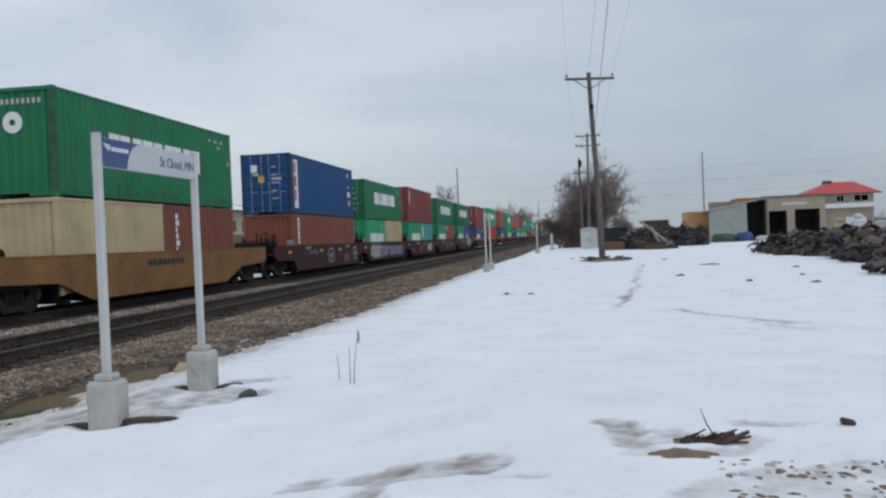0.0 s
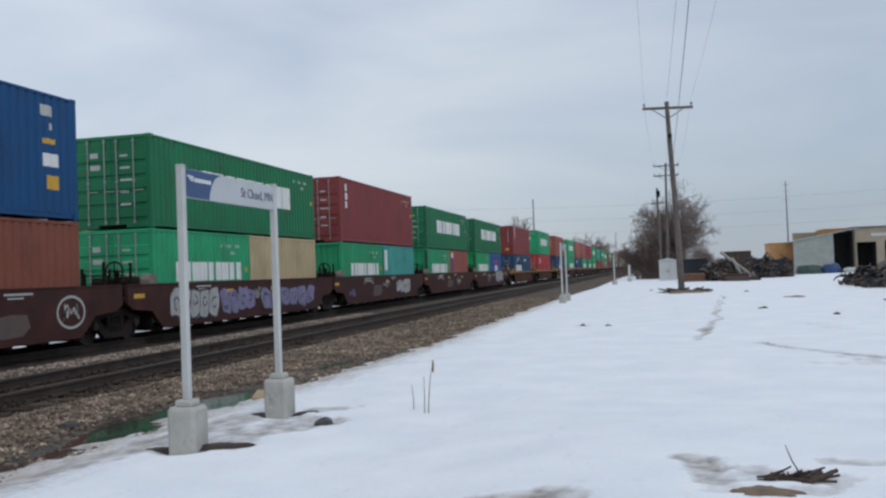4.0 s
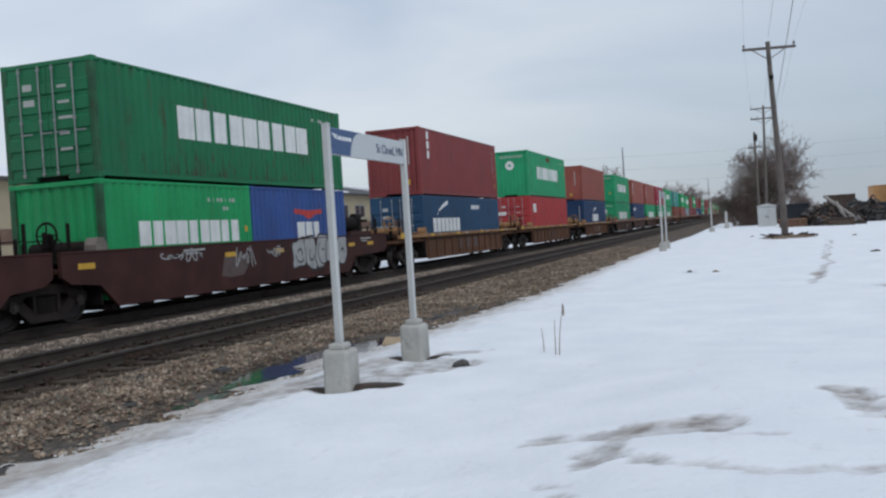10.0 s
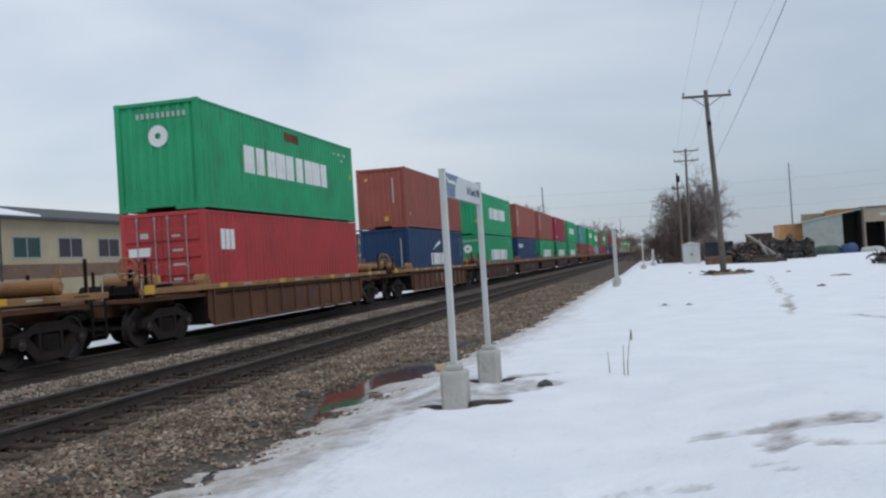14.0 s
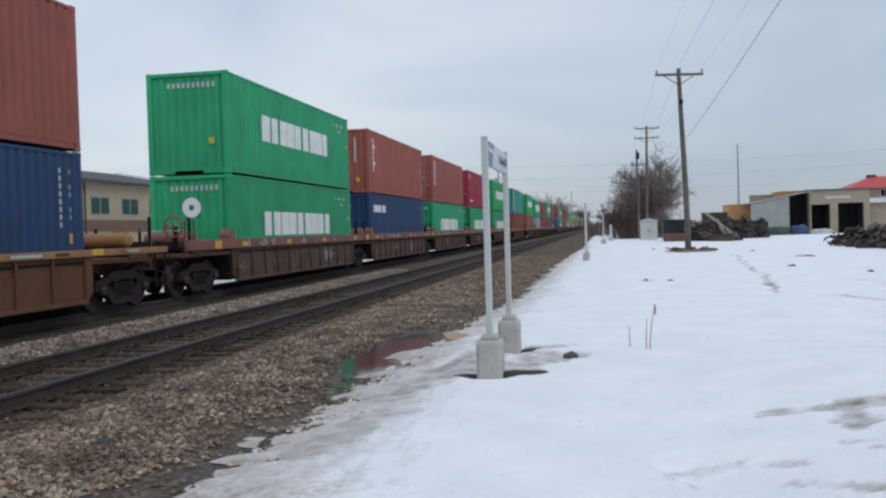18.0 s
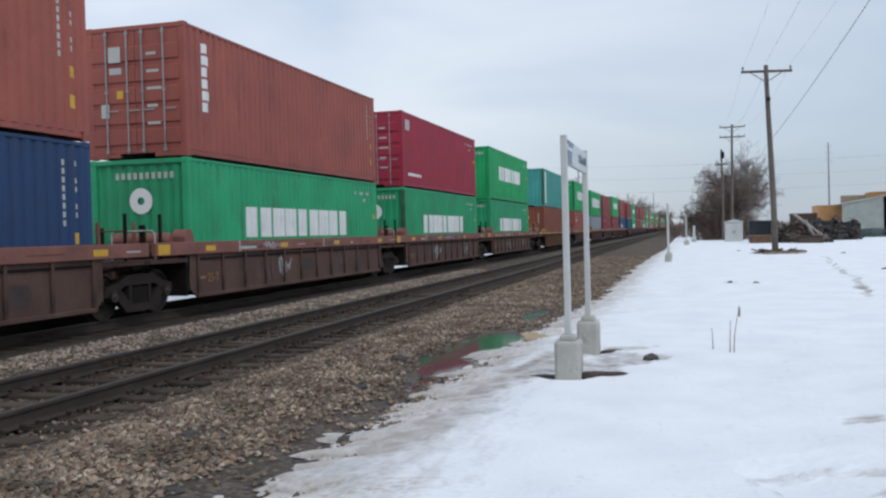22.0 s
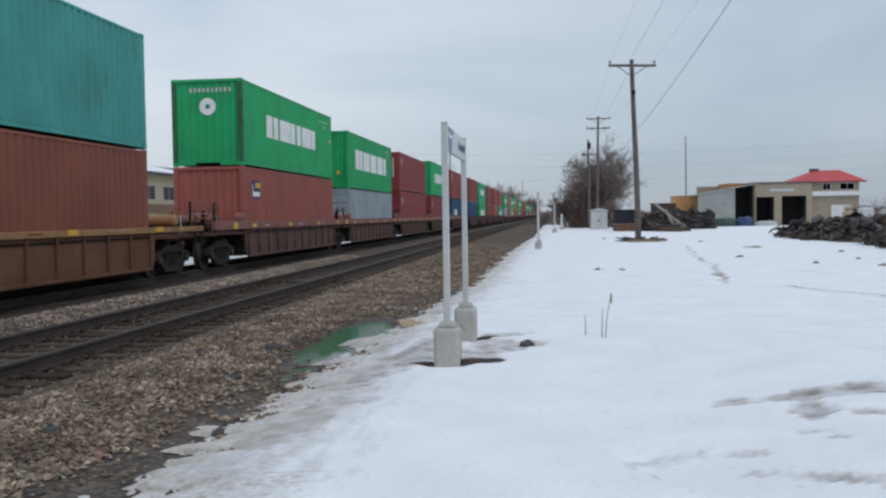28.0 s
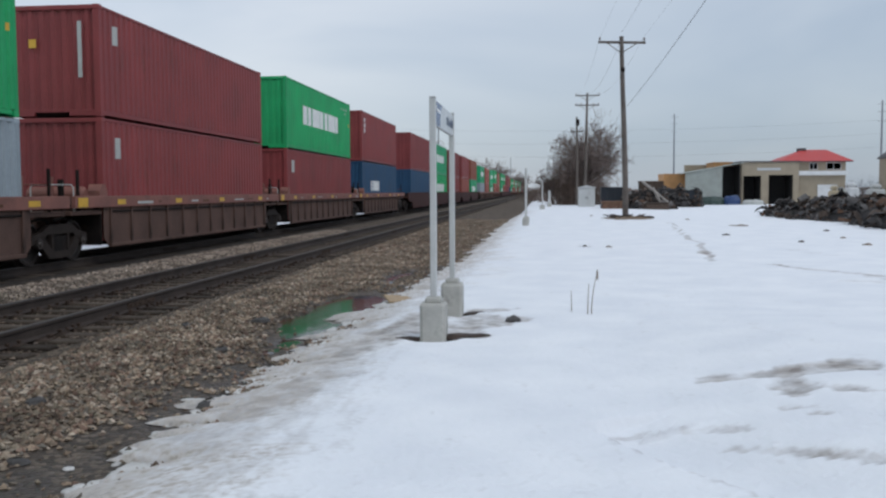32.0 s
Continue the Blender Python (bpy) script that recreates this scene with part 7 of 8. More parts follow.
for unit in (0.0, 15.51, 30.98, 46.36, 62.09):
    mark = lettering("25-T", 0.27, CHORD["ochre"], car, Matrix.Translation((1.2885, unit + 0.56, 0.56)) @ FACE_X, "tan stencilled load mark")
    part("stencil_mark", cached("load_dash", lambda: Shape().box(1.286, 1.2890, 0, 0.28, 0, 0.05)), CHORD["ochre"], car, at=pose(0, unit + 0.22, 0.64))
    tag_lines(car, unit + 3.0, unit + 3.8, 0.40, 1.02, FADED, rng, 1.289)
    tag_lines(car, unit + 4.2, unit + 4.9, 0.45, 1.05, SPRAY if unit else FADED, rng, 1.289)
    tag_lines(car, unit + 8.3, unit + 8.9, 0.40, 1.05, FADED if unit else SPRAY, rng, 1.289)
    for y, z, w, h in ((2.0, 0.72, 0.4, 0.28), (5.6, 0.55, 0.9, 0.35), (9.8, 0.45, 0.7, 0.4)):
        part("faded_patch", Shape().prism([(unit + y + w * p, z + h * q) for p, q in ((0, 0.1), (0.3, 0), (0.8, 0.05), (1, 0.4), (0.92, 0.95), (0.5, 1), (0.12, 0.9))], 1.2855, 1.2875), STAIN, car, "dark oily stain")
for y, w, m in ((1.9, 1.1, SPRAY), (17.9, 1.5, SPRAY_GREEN), (19.9, 0.8, SPRAY), (50.4, 0.9, SPRAY_GREEN), (52.0, 1.2, SPRAY_LILAC), (34.2, 1.0, SPRAY), (58.6, 0.8, SPRAY_GREEN), (65.2, 1.1, SPRAY), (66.9, 0.7, SPRAY_LILAC)):
    tag_lines(car, y, y + w, 1.22, 1.41, m, rng, 1.372)
for y in (0.9, 5.8, 16.9, 22.3, 32.9, 38.0, 48.7, 54.2, 64.6, 70.2):
    part("white_post_mark", cached("white_post_mark", lambda: Shape().box(1.366, 1.370, 0, 0.05, 1.19, 1.44)), OFFWHITE, car, at=pose(0, y, 0))
    part("faded_patch", cached("chord_patch", lambda: Shape().box(1.3655, 1.369, 0.35, 0.95, 1.24, 1.36)), FADED, car, at=pose(0, y, 0))
well_car("weathered ochre well car with ribbed sides", "ochre", [256.55], 3.25, 3.25, False)
well_car("rust-brown articulated well car with ribbed sides", "ribbed", [275.9, 291.51, 307.05, 322.58, 338.1], 3.0, 3.0, True)
for g in sorted({q[1] for q in REST}):
    mine = [q for q in REST if q[1] == g]
    well_car("dark articulated well car far along the train" if mine[0][0] != "ochre" else "ochre well cars far along the train", mine[0][0], [q[2] for q in mine], 2.2, 2.2, mine[0][0] != "ochre", False)
TRAIN = [o for o in bpy.data.objects if o.parent is None and o.name.split(".")[0] in ("shipping_container", "well_car")]

# ---- utility poles and wires ----
def power_pole(base, top, arms, label, braces=True):
    bx, by, bz = base
    p = thing("utility_pole", label, "utility pole", "utility poles", at=pose(bx, by, bz))
    tx, ty, tz = top[0] - bx, top[1] - by, top[2] - bz
    fs = [i / 8 for i in range(9)]
    shaft = Shape().tube([(tx * f + 0.03 * math.sin(5 * f), ty * f, -0.4 + (tz + 0.4) * f) for f in fs], [0.165 - 0.06 * f for f in fs], 12)
    part("shaft", shaft, WOOD_POLE, p)
    for drop, half, tilt in arms:
        f = (tz - drop) / tz
        cx, cy, cz = tx * f, ty * f, tz - drop
        arm = part("crossarm", Shape().box(-half, half, -0.055, 0.055, -0.06, 0.06, 0.012), WOOD_POLE, p, at=pose(cx, cy + 0.16, cz, 0, tilt, 0))
        for x in (-half + 0.08, half - 0.08) if drop < 1 else (-half + 0.1, -half * 0.5, half * 0.5, half - 0.1):
            part("insulator", Shape().rod((x, 0, 0.06), (x, 0, 0.14), 0.02, n=6).lathe([(0.13, 0.0), (0.13, 0.05), (0.18, 0.062), (0.20, 0.035), (0.24, 0.04), (0.26, 0.0)], 10, (x, 0, 0), "z"), PORCELAIN, arm)
        if braces:
            for s in (-1, 1):
                part("brace", Shape().rod((s * 0.62 * half, 0.0, -0.05), (0, -0.02, -0.55), 0.022, n=6), WOOD_POLE, arm)
    return p


P1, P1T = (5.58, 38.2, 0.08), (5.27, 37.5, 9.42)
pole = power_pole(P1, P1T, [(0.28, 1.20, 2.0)], "leaning grey wooden utility pole with one crossarm")
part("junction_box", Shape().box(-0.09, 0.09, -0.26, -0.14, 7.55, 7.75, 0.01), STEEL_DARK, pole, at=pose(-0.25, -0.55, 0))
P2, P2T = (5.72, 86.0, -0.05), (6.02, 86.0, 11.75)
power_pole(P2, P2T, [(0.25, 1.25, 0.0), (1.25, 1.25, 0.0)], "wooden utility pole with two crossarms beside bare trees")
old = power_pole((5.1, 90.0, -0.1), (5.1, 90.0, 9.6), [(1.6, 0.7, 0.0)], "old dark wooden pole among bare branches", False)
part("transformer", Shape().rod((0.05, -0.3, 8.75), (0.05, -0.3, 9.4), 0.2, n=14), STEEL_DARK, old, "small dark pole transformer")


def wire(name, label, a, b, sag, r, n=24):
    s, pts = Shape(), []
    for i in range(n + 1):
        f = i / n
        pts.append((a[0] + (b[0] - a[0]) * f, a[1] + (b[1] - a[1]) * f, a[2] + (b[2] - a[2]) * f - 4 * sag * f * (1 - f)))
    for p, q in zip(pts, pts[1:]):
        s.rod(p, q, r, n=5, caps=False)
    return tagged(part(name, s, CABLE), label, "overhead wire", "overhead wires", "structure")


for dx in (-1.1, 0.0, 1.1):
    wire("power_wire", "thin overhead power wire between poles", (5.27 + dx, 37.6, 9.38 + (0.25 if dx == 0 else 0)), (5.1 + dx, -30, 9.6), 0.55, 0.0055 if dx == 0 else 0.0032)
    wire("power_wire", "thin overhead power wire between poles", (5.27 + dx, 37.6, 9.38), (6.02 + dx, 86, 11.7), 0.8, 0.006 if dx == 0 else 0.004)
wire("telephone_cable", "heavier black telephone cable along the poles", (5.24, 38.0, 5.52), (4.82, -30, 9.14), 0.80, 0.008)
wire("telephone_cable", "heavier black telephone cable along the poles", (5.24, 38.0, 5.52), (5.8, 86, 6.9), 0.9, 0.007)


def mast(x, y, h, label, lattice=True):
    m = thing("transmission_mast", label, "mast", "far masts", at=pose(x, y, -2))
    s = Shape()
    if lattice:
        s.rod((0, 0, 0), (0, 0, h), 0.015 * h, 0.008 * h, 4)
    else:
        s.rod((0, 0, 0), (0, 0, h), 0.012 * h, 0.007 * h, 8)
    part("shaft", s, TOWER, m)
    for z in (0.78, 0.88, 0.96) if lattice else ():
        part("arm", Shape().box(-h * 0.045, h * 0.045, -0.1, 0.1, h * z - 0.12, h * z + 0.12), TOWER, m)
    return m


mast(118.5, 808.0, 71.0, "tall pale lattice mast far beyond the workshops")
mast(205.0, 560.0, 57.0, "tall pale lattice mast far beyond the workshops")
mast(-27.0, 240.0, 23.0, "slim steel mast beyond the railway", False)
mast(-31.5, 240.0, 18.5, "slim steel mast beyond the railway", False)
mast(-22.0, 700.0, 30.0, "slim steel mast far along the railway", False)
for k in range(3):
    wire("transmission_line", "faint high transmission line across the sky", (-220, 620, 33 + 9 * k), (330, 700, 38 + 10 * k), 9, 0.035, 40)


# ---- bare trees ----
def bare_tree(name, label, base, height, spread_, seed, levels=5, twig_r=0.012, trunks=1, group="bare trees", narrow=1.0):
    rng = random.Random(seed)
    tree = thing(name, label, "tree", group, at=pose(*base))
    limbs, twigs, trunk = Shape(), Shape(), Shape()

    def grow(p, d, length, r, level):
        q, n = p, 3 if level < 3 else 2
        for i in range(n):
            d = (d + Vector((rng.gauss(0, 0.16), rng.gauss(0, 0.16), rng.gauss(0.03, 0.12)))).normalized()
            e = q + d * length / n
            r1 = r * (1 - 0.28 / n)
            (trunk if level == 0 else limbs if level < 3 else twigs).rod(q, e, r, r1, 7 if level == 0 else 5 if level < 3 else 3, False)
            q, r = e, r1
            if level < levels and (i > 0 or level > 0):
                for _ in range(3 if level == 0 else 2):
                    side = Vector((rng.gauss(0, 1), rng.gauss(0, 1), rng.gauss(0.10, 0.55))).normalized()
                    nd = (d * (0.62 if level == 0 else 0.6) + side * spread_).normalized()
                    grow(q, nd, length * (rng.uniform(0.72, 1.0) if level == 0 else rng.uniform(0.50, 0.76)), max(twig_r, r * (0.7 if level == 0 else 0.55)), level + 1)
    for k in range(trunks):
        a = 2 * math.pi * k / trunks
        off = Vector((0.35 * math.cos(a), 0.35 * math.sin(a), -0.3)) if trunks > 1 else Vector((0, 0, -0.3))
        grow(off, Vector((0.25 * math.cos(a), 0.25 * math.sin(a), 1)).normalized() if trunks > 1 else Vector((0.03, 0, 1)), height * 0.36, height * 0.016, 0)
    for s in (trunk, limbs, twigs):
        s.v = [(narrow * p[0], narrow * p[1], p[2]) for p in s.v]
    part("trunk", trunk, BARK, tree)
    part("limb_crown", limbs, BARK, tree)
    tagged(part("twig_crown", twigs, TWIG, tree), "cloud of fine bare twigs", kind="stuff")
    return tree


bare_tree("bare_tree", "bare spreading tree with a cloud of fine brown twigs", (5.7, 94.0, -0.3), 9.7, 0.62, 3, 6, 0.0125, 1, narrow=0.86)
bare_tree("bare_tree", "bare spreading tree with a cloud of fine brown twigs", (4.5, 95.5, -0.3), 9.2, 0.62, 8, 6, 0.0125, 1, narrow=0.86)
bare_tree("bare_tree", "smaller leaning bare tree by the rail line", (2.9, 96.0, -0.2), 4.6, 0.62, 14, 6, 0.011, 1, narrow=1.0)


def brush(name, label, x, y, w, d, h, count, seed, mat=BRUSH, lean=0.25):
    rng, s = random.Random(seed), Shape()
    for _ in range(count):
        px, py = x + rng.gauss(0, w / 2.6), y + rng.uniform(-d / 2, d / 2)
        hh = h * rng.uniform(0.35, 1.0) * (1 - 0.35 * min(1.0, abs(px - x) / w))
        p = Vector((px, py, land(px, py) - 0.1))
        dd = Vector((rng.gauss(0, lean), rng.gauss(0, lean), 1)).normalized()
        for k in range(3):
            q = p + dd * hh / 3
            s.rod(p, q, 0.030 - 0.007 * k, 0.023 - 0.007 * k, 3, False)
            for _ in range(2):
                side = (dd + Vector((rng.gauss(0, 0.6), rng.gauss(0, 0.6), 0.2))).normalized()
                s.rod(q, q + side * hh * 0.28, 0.012, 0.006, 3, False)
            p, dd = q, (dd + Vector((rng.gauss(0, 0.2), rng.gauss(0, 0.2), 0))).normalized()
    return tagged(part(name, s, mat), label, "brush", kind="stuff")


brush("brush_thicket", "dense brown brush round the foot of the bare trees", 4.2, 94, 2.0, 6, 4.4, 300, 2)
brush("brush_thicket", "low brown brush beside the trees", 7.2, 93, 1.7, 5, 2.4, 140, 3)
brush("brush_thicket", "low brown brush along the rail line", 1.5, 140, 5.0, 40, 2.6, 320, 5)
for k, (x, y, h, sd) in enumerate(((-23, 168, 13.0, 21), (-29, 178, 12.5, 22), (-34, 172, 12.0, 23), (-19, 330, 15, 24), (-27, 345, 15, 25), (-12, 470, 15, 26), (14, 380, 10, 27), (26, 420, 11, 28))):
    bare_tree("bare_tree", "far bare tree with fine brown twigs", (x, y, -0.5), h, 0.8, sd, 5, 0.03, 2)
woods = Shape()
wr = random.Random(77)
for _ in range(2600):
    x = wr.uniform(-260, 420)
    y = 560 + wr.uniform(0, 90)
    h = wr.uniform(2.0, 6.5) * (0.7 + 0.6 * noise2(x, 0, 0.02))
    p = Vector((x, y, -3))
    woods.rod(p, p + Vector((wr.gauss(0, 0.6), wr.gauss(0, 0.6), h + 3)), 0.30, 0.05, 3, False)
    for _ in range(4):
        q = p + Vector((wr.gauss(0, 0.8), wr.gauss(0, 0.8), 3 + h * wr.uniform(0.2, 0.8)))
        woods.rod(q, q + Vector((wr.gauss(0, 1.6), wr.gauss(0, 1.6), wr.uniform(0.6, 2.2))), 0.22, 0.04, 3, False)
tagged(part("far_woods", woods, TWIG), "low line of bare grey-brown woods on the horizon", "woods", kind="stuff")

# ---- equipment cabinet by the trees ----
cab = thing("equipment_cabinet", "pale metal equipment cabinet with shallow pitched lid", "cabinet", at=pose(5.65, 80.0, -0.1))
part("body", Shape().box(-0.80, 0.80, -0.6, 0.6, 0.0, 1.95, 0.03), CABINET, cab)
part("lid", Shape().prism([(-0.9, 1.95), (0.9, 1.95), (0.9, 2.0), (0, 2.22), (-0.9, 2.0)], -0.7, 0.7, "y"), CABINET, cab)
for x0, x1 in ((-0.76, -0.02), (0.02, 0.76)):
    d = part("door", Shape().box(x0, x1, -0.625, -0.60, 0.10, 1.88, 0.01), CABINET, cab)
    part("handle", Shape().box((x1 - 0.1) if x0 < 0 else (x0 + 0.04), (x1 - 0.04) if x0 < 0 else (x0 + 0.1), -0.66, -0.625, 0.9, 1.1, 0.01), STEEL_DARK, d)

# ---- brush and planks round the foot of the leaning pole ----
debris = thing("debris_heap", "brown grass and scrap wood round a pole foot", "debris", at=pose(5.6, 38.2, snow_top(5.6, 38.2)))
hang(blob("grass_mat", 0.15, 0, 1.25, 1.5, 0.3, -0.01, 0.20, STRAW, 0.9, 201, 44, 5), debris)
for k in range(14):
    a, r = random.uniform(0, math.pi), random.uniform(0.3, 1.1)
    x, y = r * math.cos(2.3 * k), r * math.sin(2.3 * k) * 0.7
    part("scrap_stick", Shape().rod((x - 0.4 * math.cos(a), y - 0.4 * math.sin(a), 0.08), (x + 0.4 * math.cos(a), y + 0.4 * math.sin(a), 0.14 + 0.1 * random.random()), 0.05, 0.03, 6), DEADWOOD, debris)

# ---- junk yard ----
CHUNKS = []
for k in range(10):
    rk, s = random.Random(300 + k), Shape()
    if k < 2:
        s.rod((-0.45, 0, 0), (0.45, 0.06, 0.05), 0.16, 0.12, 8)
    elif k < 4:
        s.box(-0.7, 0.7, -0.14, 0.14, -0.05, 0.05, 0.02)
    elif k < 6:
        s.lathe([(-0.10, 0.20), (-0.12, 0.31), (-0.05, 0.36), (0.05, 0.36), (0.12, 0.31), (0.10, 0.20)], 14, (0, 0, 0), "z")
    elif k == 6:
        s.box(-0.28, 0.28, -0.24, 0.24, -0.2, 0.2, 0.08)
    elif k == 7:
        s.tube([(-0.8, 0, 0), (-0.2, 0.05, 0.16), (0.3, 0.0, 0.2), (0.8, -0.1, 0.02)], [0.05, 0.05, 0.05, 0.045], 7)
    else:
        outline = [(0.5 * math.cos(a), 0.5 * math.sin(a)) for a in [0.3 + 0.22 * i for i in range(10 + 3 * (k - 8))]]
        s.prism(outline + [(0.94 * p, 0.94 * q) for p, q in outline[::-1]], -0.3, 0.3)
    s.v = [(x + 0.05 * noise2(y * 5, z * 5 + k, 1), y + 0.05 * noise2(x * 5, z * 5 + k, 1), z + 0.05 * noise2(x * 5, y * 5 + k, 1)) for x, y, z in s.v]
    CHUNKS.append((s.mesh("scrap_piece"), s))


def scrap_heap(label, spots, peak, count, seed, scale=1.0, loose=700):
    """A heap of loose scrap: the larger pieces are parts, the small litter between them is one mesh. spots: centres of the ridge."""
    rng = random.Random(seed)
    heap = thing("scrap_heap", label, "scrap heap", "scrap heaps")
    for x, y, w, h in spots:
        core = Shape().lathe([(-0.3, w), (0.35 * h, 0.72 * w), (0.7 * h, 0.4 * w), (0.9 * h, 0.0)], 12, (x, y, land(x, y)), "z")
        core.v = [(a + 0.3 * noise2(b, c, 0.9), b + 0.3 * noise2(a, c, 0.9), c + 0.2 * noise2(a, b, 0.8)) for a, b, c in core.v]
        part("mound", core, SCRAP[0], heap)

    def spot(size):
        x, y, w, h = rng.choice(spots)
        a, r = rng.uniform(0, 2 * math.pi), w * math.sqrt(rng.random())
        px, py = x + r * math.cos(a), y + r * math.sin(a)
        k = scale * size * rng.uniform(0.55, 1.2)
        return Matrix.LocRotScale((px, py, land(px, py) + h * (1 - (r / w) ** 1.4) * rng.uniform(0.85, 1.05) + 0.07), Euler([rng.gauss(0, 0.5), rng.gauss(0, 0.5), rng.uniform(0, 6.28)]), (k, k, k))
    for _ in range(count):
        part("scrap_piece", rng.choice(CHUNKS)[0], rng.choices(SCRAP, (6, 3, 3, 1))[0], heap, at=spot(0.9))
    litter = [Shape() for _ in SCRAP]
    for _ in range(loose):
        m, c = spot(0.5), rng.choice(CHUNKS)[1]
        rng.choices(litter, (5, 3, 4, 1))[0].add([m @ Vector(p) for p in c.v], c.f)
    for mat, s in zip(SCRAP, litter):
        tagged(part("loose_scrap", s, mat, heap), "small litter between the scrap pieces", kind="stuff")
    return heap


scrap_heap("heap of dark scrap timber, stumps and old tyres", [(16.1, 46, 1.8, 0.8), (16.5, 43, 2.1, 0.95), (16.4, 39.5, 2.2, 1.0), (16.9, 36, 2.4, 1.05), (18.7, 41, 2.3, 1.15), (19.1, 36, 2.5, 1.25)], 2, 300, 1, 0.85, 1100)
scrap_heap("heap of dark scrap timber and rusty metal", [(16.7, 32, 2.2, 1.05), (16.5, 28.5, 2.2, 1.05), (16.3, 24.5, 2.4, 1.15), (18.7, 30, 2.4, 1.3), (18.5, 25.5, 2.4, 1.35), (15.0, 20.0, 2.3, 1.15), (17.4, 19.5, 2.4, 1.4), (16.0, 15.5, 2.4, 1.3)], 2, 330, 2, 0.9, 1100)
scrap_heap("far heap of dark scrap beside the workshop", [(24, 62, 2.6, 0.9), (28, 60, 2.8, 1.2), (32, 62, 3, 1.4), (37, 64, 3, 1.6)], 2, 130, 3, 1.3)
scrap_heap("mixed scrap heap with pale beams by the trees", [(9.6, 66, 1.5, 1.7), (11.0, 66.5, 1.3, 1.2), (8.8, 68, 1.4, 1.4)], 2, 90, 4, 0.9)
scrap_heap("jumble of black scrap heaped over steel bins", [(12.9, 77.6, 0.9, 1.9), (14.3, 77.6, 1.0, 2.0), (15.7, 78.2, 0.9, 1.8)], 2, 70, 5, 0.8, 300)
for k, (p, q) in enumerate((((9.4, 65.0, 2.3), (11.4, 64.6, 0.6)), ((10.2, 64.8, 1.8), (10.9, 64.5, 0.4)), ((8.9, 65.2, 0.7), (10.0, 64.6, 0.5)))):
    tagged(part("pale_beam", Shape().rod(p, q, 0.12, 0.09, n=8), PALE_BEAM), "pale beam leaning on the scrap heap", "beam", "scrap beams")
for k, (x, y, w, h, m, name) in enumerate(((7.5, 70, 2.2, 1.9, BIN_DARK, "dark blue steel scrap bin"), (13.1, 78, 1.5, 1.75, SCRAP[0], "black steel scrap bin"), (14.8, 78.5, 1.5, 1.6, BIN_DARK, "dark steel scrap bin"), (16.2, 81, 1.1, 1.5, SCRAP[0], "black steel scrap bin"), (12.3, 84, 2.3, 2.55, SCRAP[1], "brown sided trailer body"), (7.2, 66.3, 1.9, 0.72, SCRAP[3], "low rusty open trough"))):
    b = thing("scrap_bin", name + " in the yard", "scrap bin", "scrap bins", at=pose(x, y, land(x, y) - 0.05))
    part("shell", Shape().box(-w / 2, w / 2, -0.8, 0.8, 0.1, h, 0.04), m, b)
    for i in range(5):
        part("rib", Shape().box(-w / 2 + w * i / 4 - 0.05, -w / 2 + w * i / 4 + 0.05, -0.88, -0.8, 0.15, h - 0.05, 0.01), m, b)
    part("rim", Shape().box(-w / 2 - 0.06, w / 2 + 0.06, -0.9, 0.9, h - 0.08, h + 0.04, 0.02), m, b)
low = thing("timber_stack", "low stack of brown planks on the snow", "timber stack", at=pose(10.3, 63.5, 0.0))
for k in range(6):
    part("plank", Shape().box(-1.0 + 0.1 * (k % 3), 0.95, -0.5 + 0.5 * (k % 2), -0.02 + 0.5 * (k % 2), 0.22 * (k // 2), 0.22 * (k // 2) + 0.2, 0.02), SCRAP[1], low)
for k, (x, y, r, h, m, lab) in enumerate(((21.4, 100, 1.15, 0.95, TARP, "dark green tarp-covered heap"), (23.6, 99.6, 0.75, 1.05, PLASTIC_BLUE, "blue covered bin by the workshop"), (25.9, 99, 1.0, 0.55, OFFWHITE, "pale bagged heap by the workshop"))):
    s = Shape().lathe([(-0.4, r), (0.5 * h, 0.98 * r), (0.9 * h, 0.8 * r), (h, 0.45 * r), (0.97 * h, 0.0)], 14, (0, 0, 0), "z")
    s.v = [(a * (1.3 + 0.2 * noise2(b, c, 2)), b, c * (1 + 0.2 * noise2(a, b, 2))) for a, b, c in s.v]
    tagged(part("tarp_mound", s, m, None, "", pose(x, y, land(x, y))), lab, "covered heap", "covered heaps")

# ---- workshop and house across the yard ----
GZ = -2.3
YARD = Matrix.Translation((1.15, -9.68, 1.57)) @ Matrix.Scale(1.316, 4) @ Matrix.Translation((-1.15, 9.68, -1.57))


def window(parent, x0, x1, y, z0, z1, name="window", axis="y", trim=TRIM_WHITE):
    """A framed window standing 4 cm into a wall whose face lies at y (or at x)."""
    def bx(a0, a1, d0, d1, b0, b1, c=0.0):
        return (a0, a1, d0, d1, b0, b1, c) if axis == "y" else (d0, d1, a0, a1, b0, b1, c)
    t = 0.09
    f = Shape().box(*bx(x0 - t, x1 + t, y - 0.05, y + 0.03, z1, z1 + t)).box(*bx(x0 - t, x1 + t, y - 0.07, y + 0.03, z0 - t, z0))
    f.box(*bx(x0 - t, x0, y - 0.05, y + 0.03, z0, z1)).box(*bx(x1, x1 + t, y - 0.05, y + 0.03, z0, z1)).box(*bx((x0 + x1) / 2 - 0.04, (x0 + x1) / 2 + 0.04, y - 0.04, y + 0.03, z0, z1))
    w = part(name, f, trim, parent)
    part("pane", Shape().box(*bx(x0, x1, y + 0.0, y + 0.02, z0, z1)), WINDOW, w)
    return w


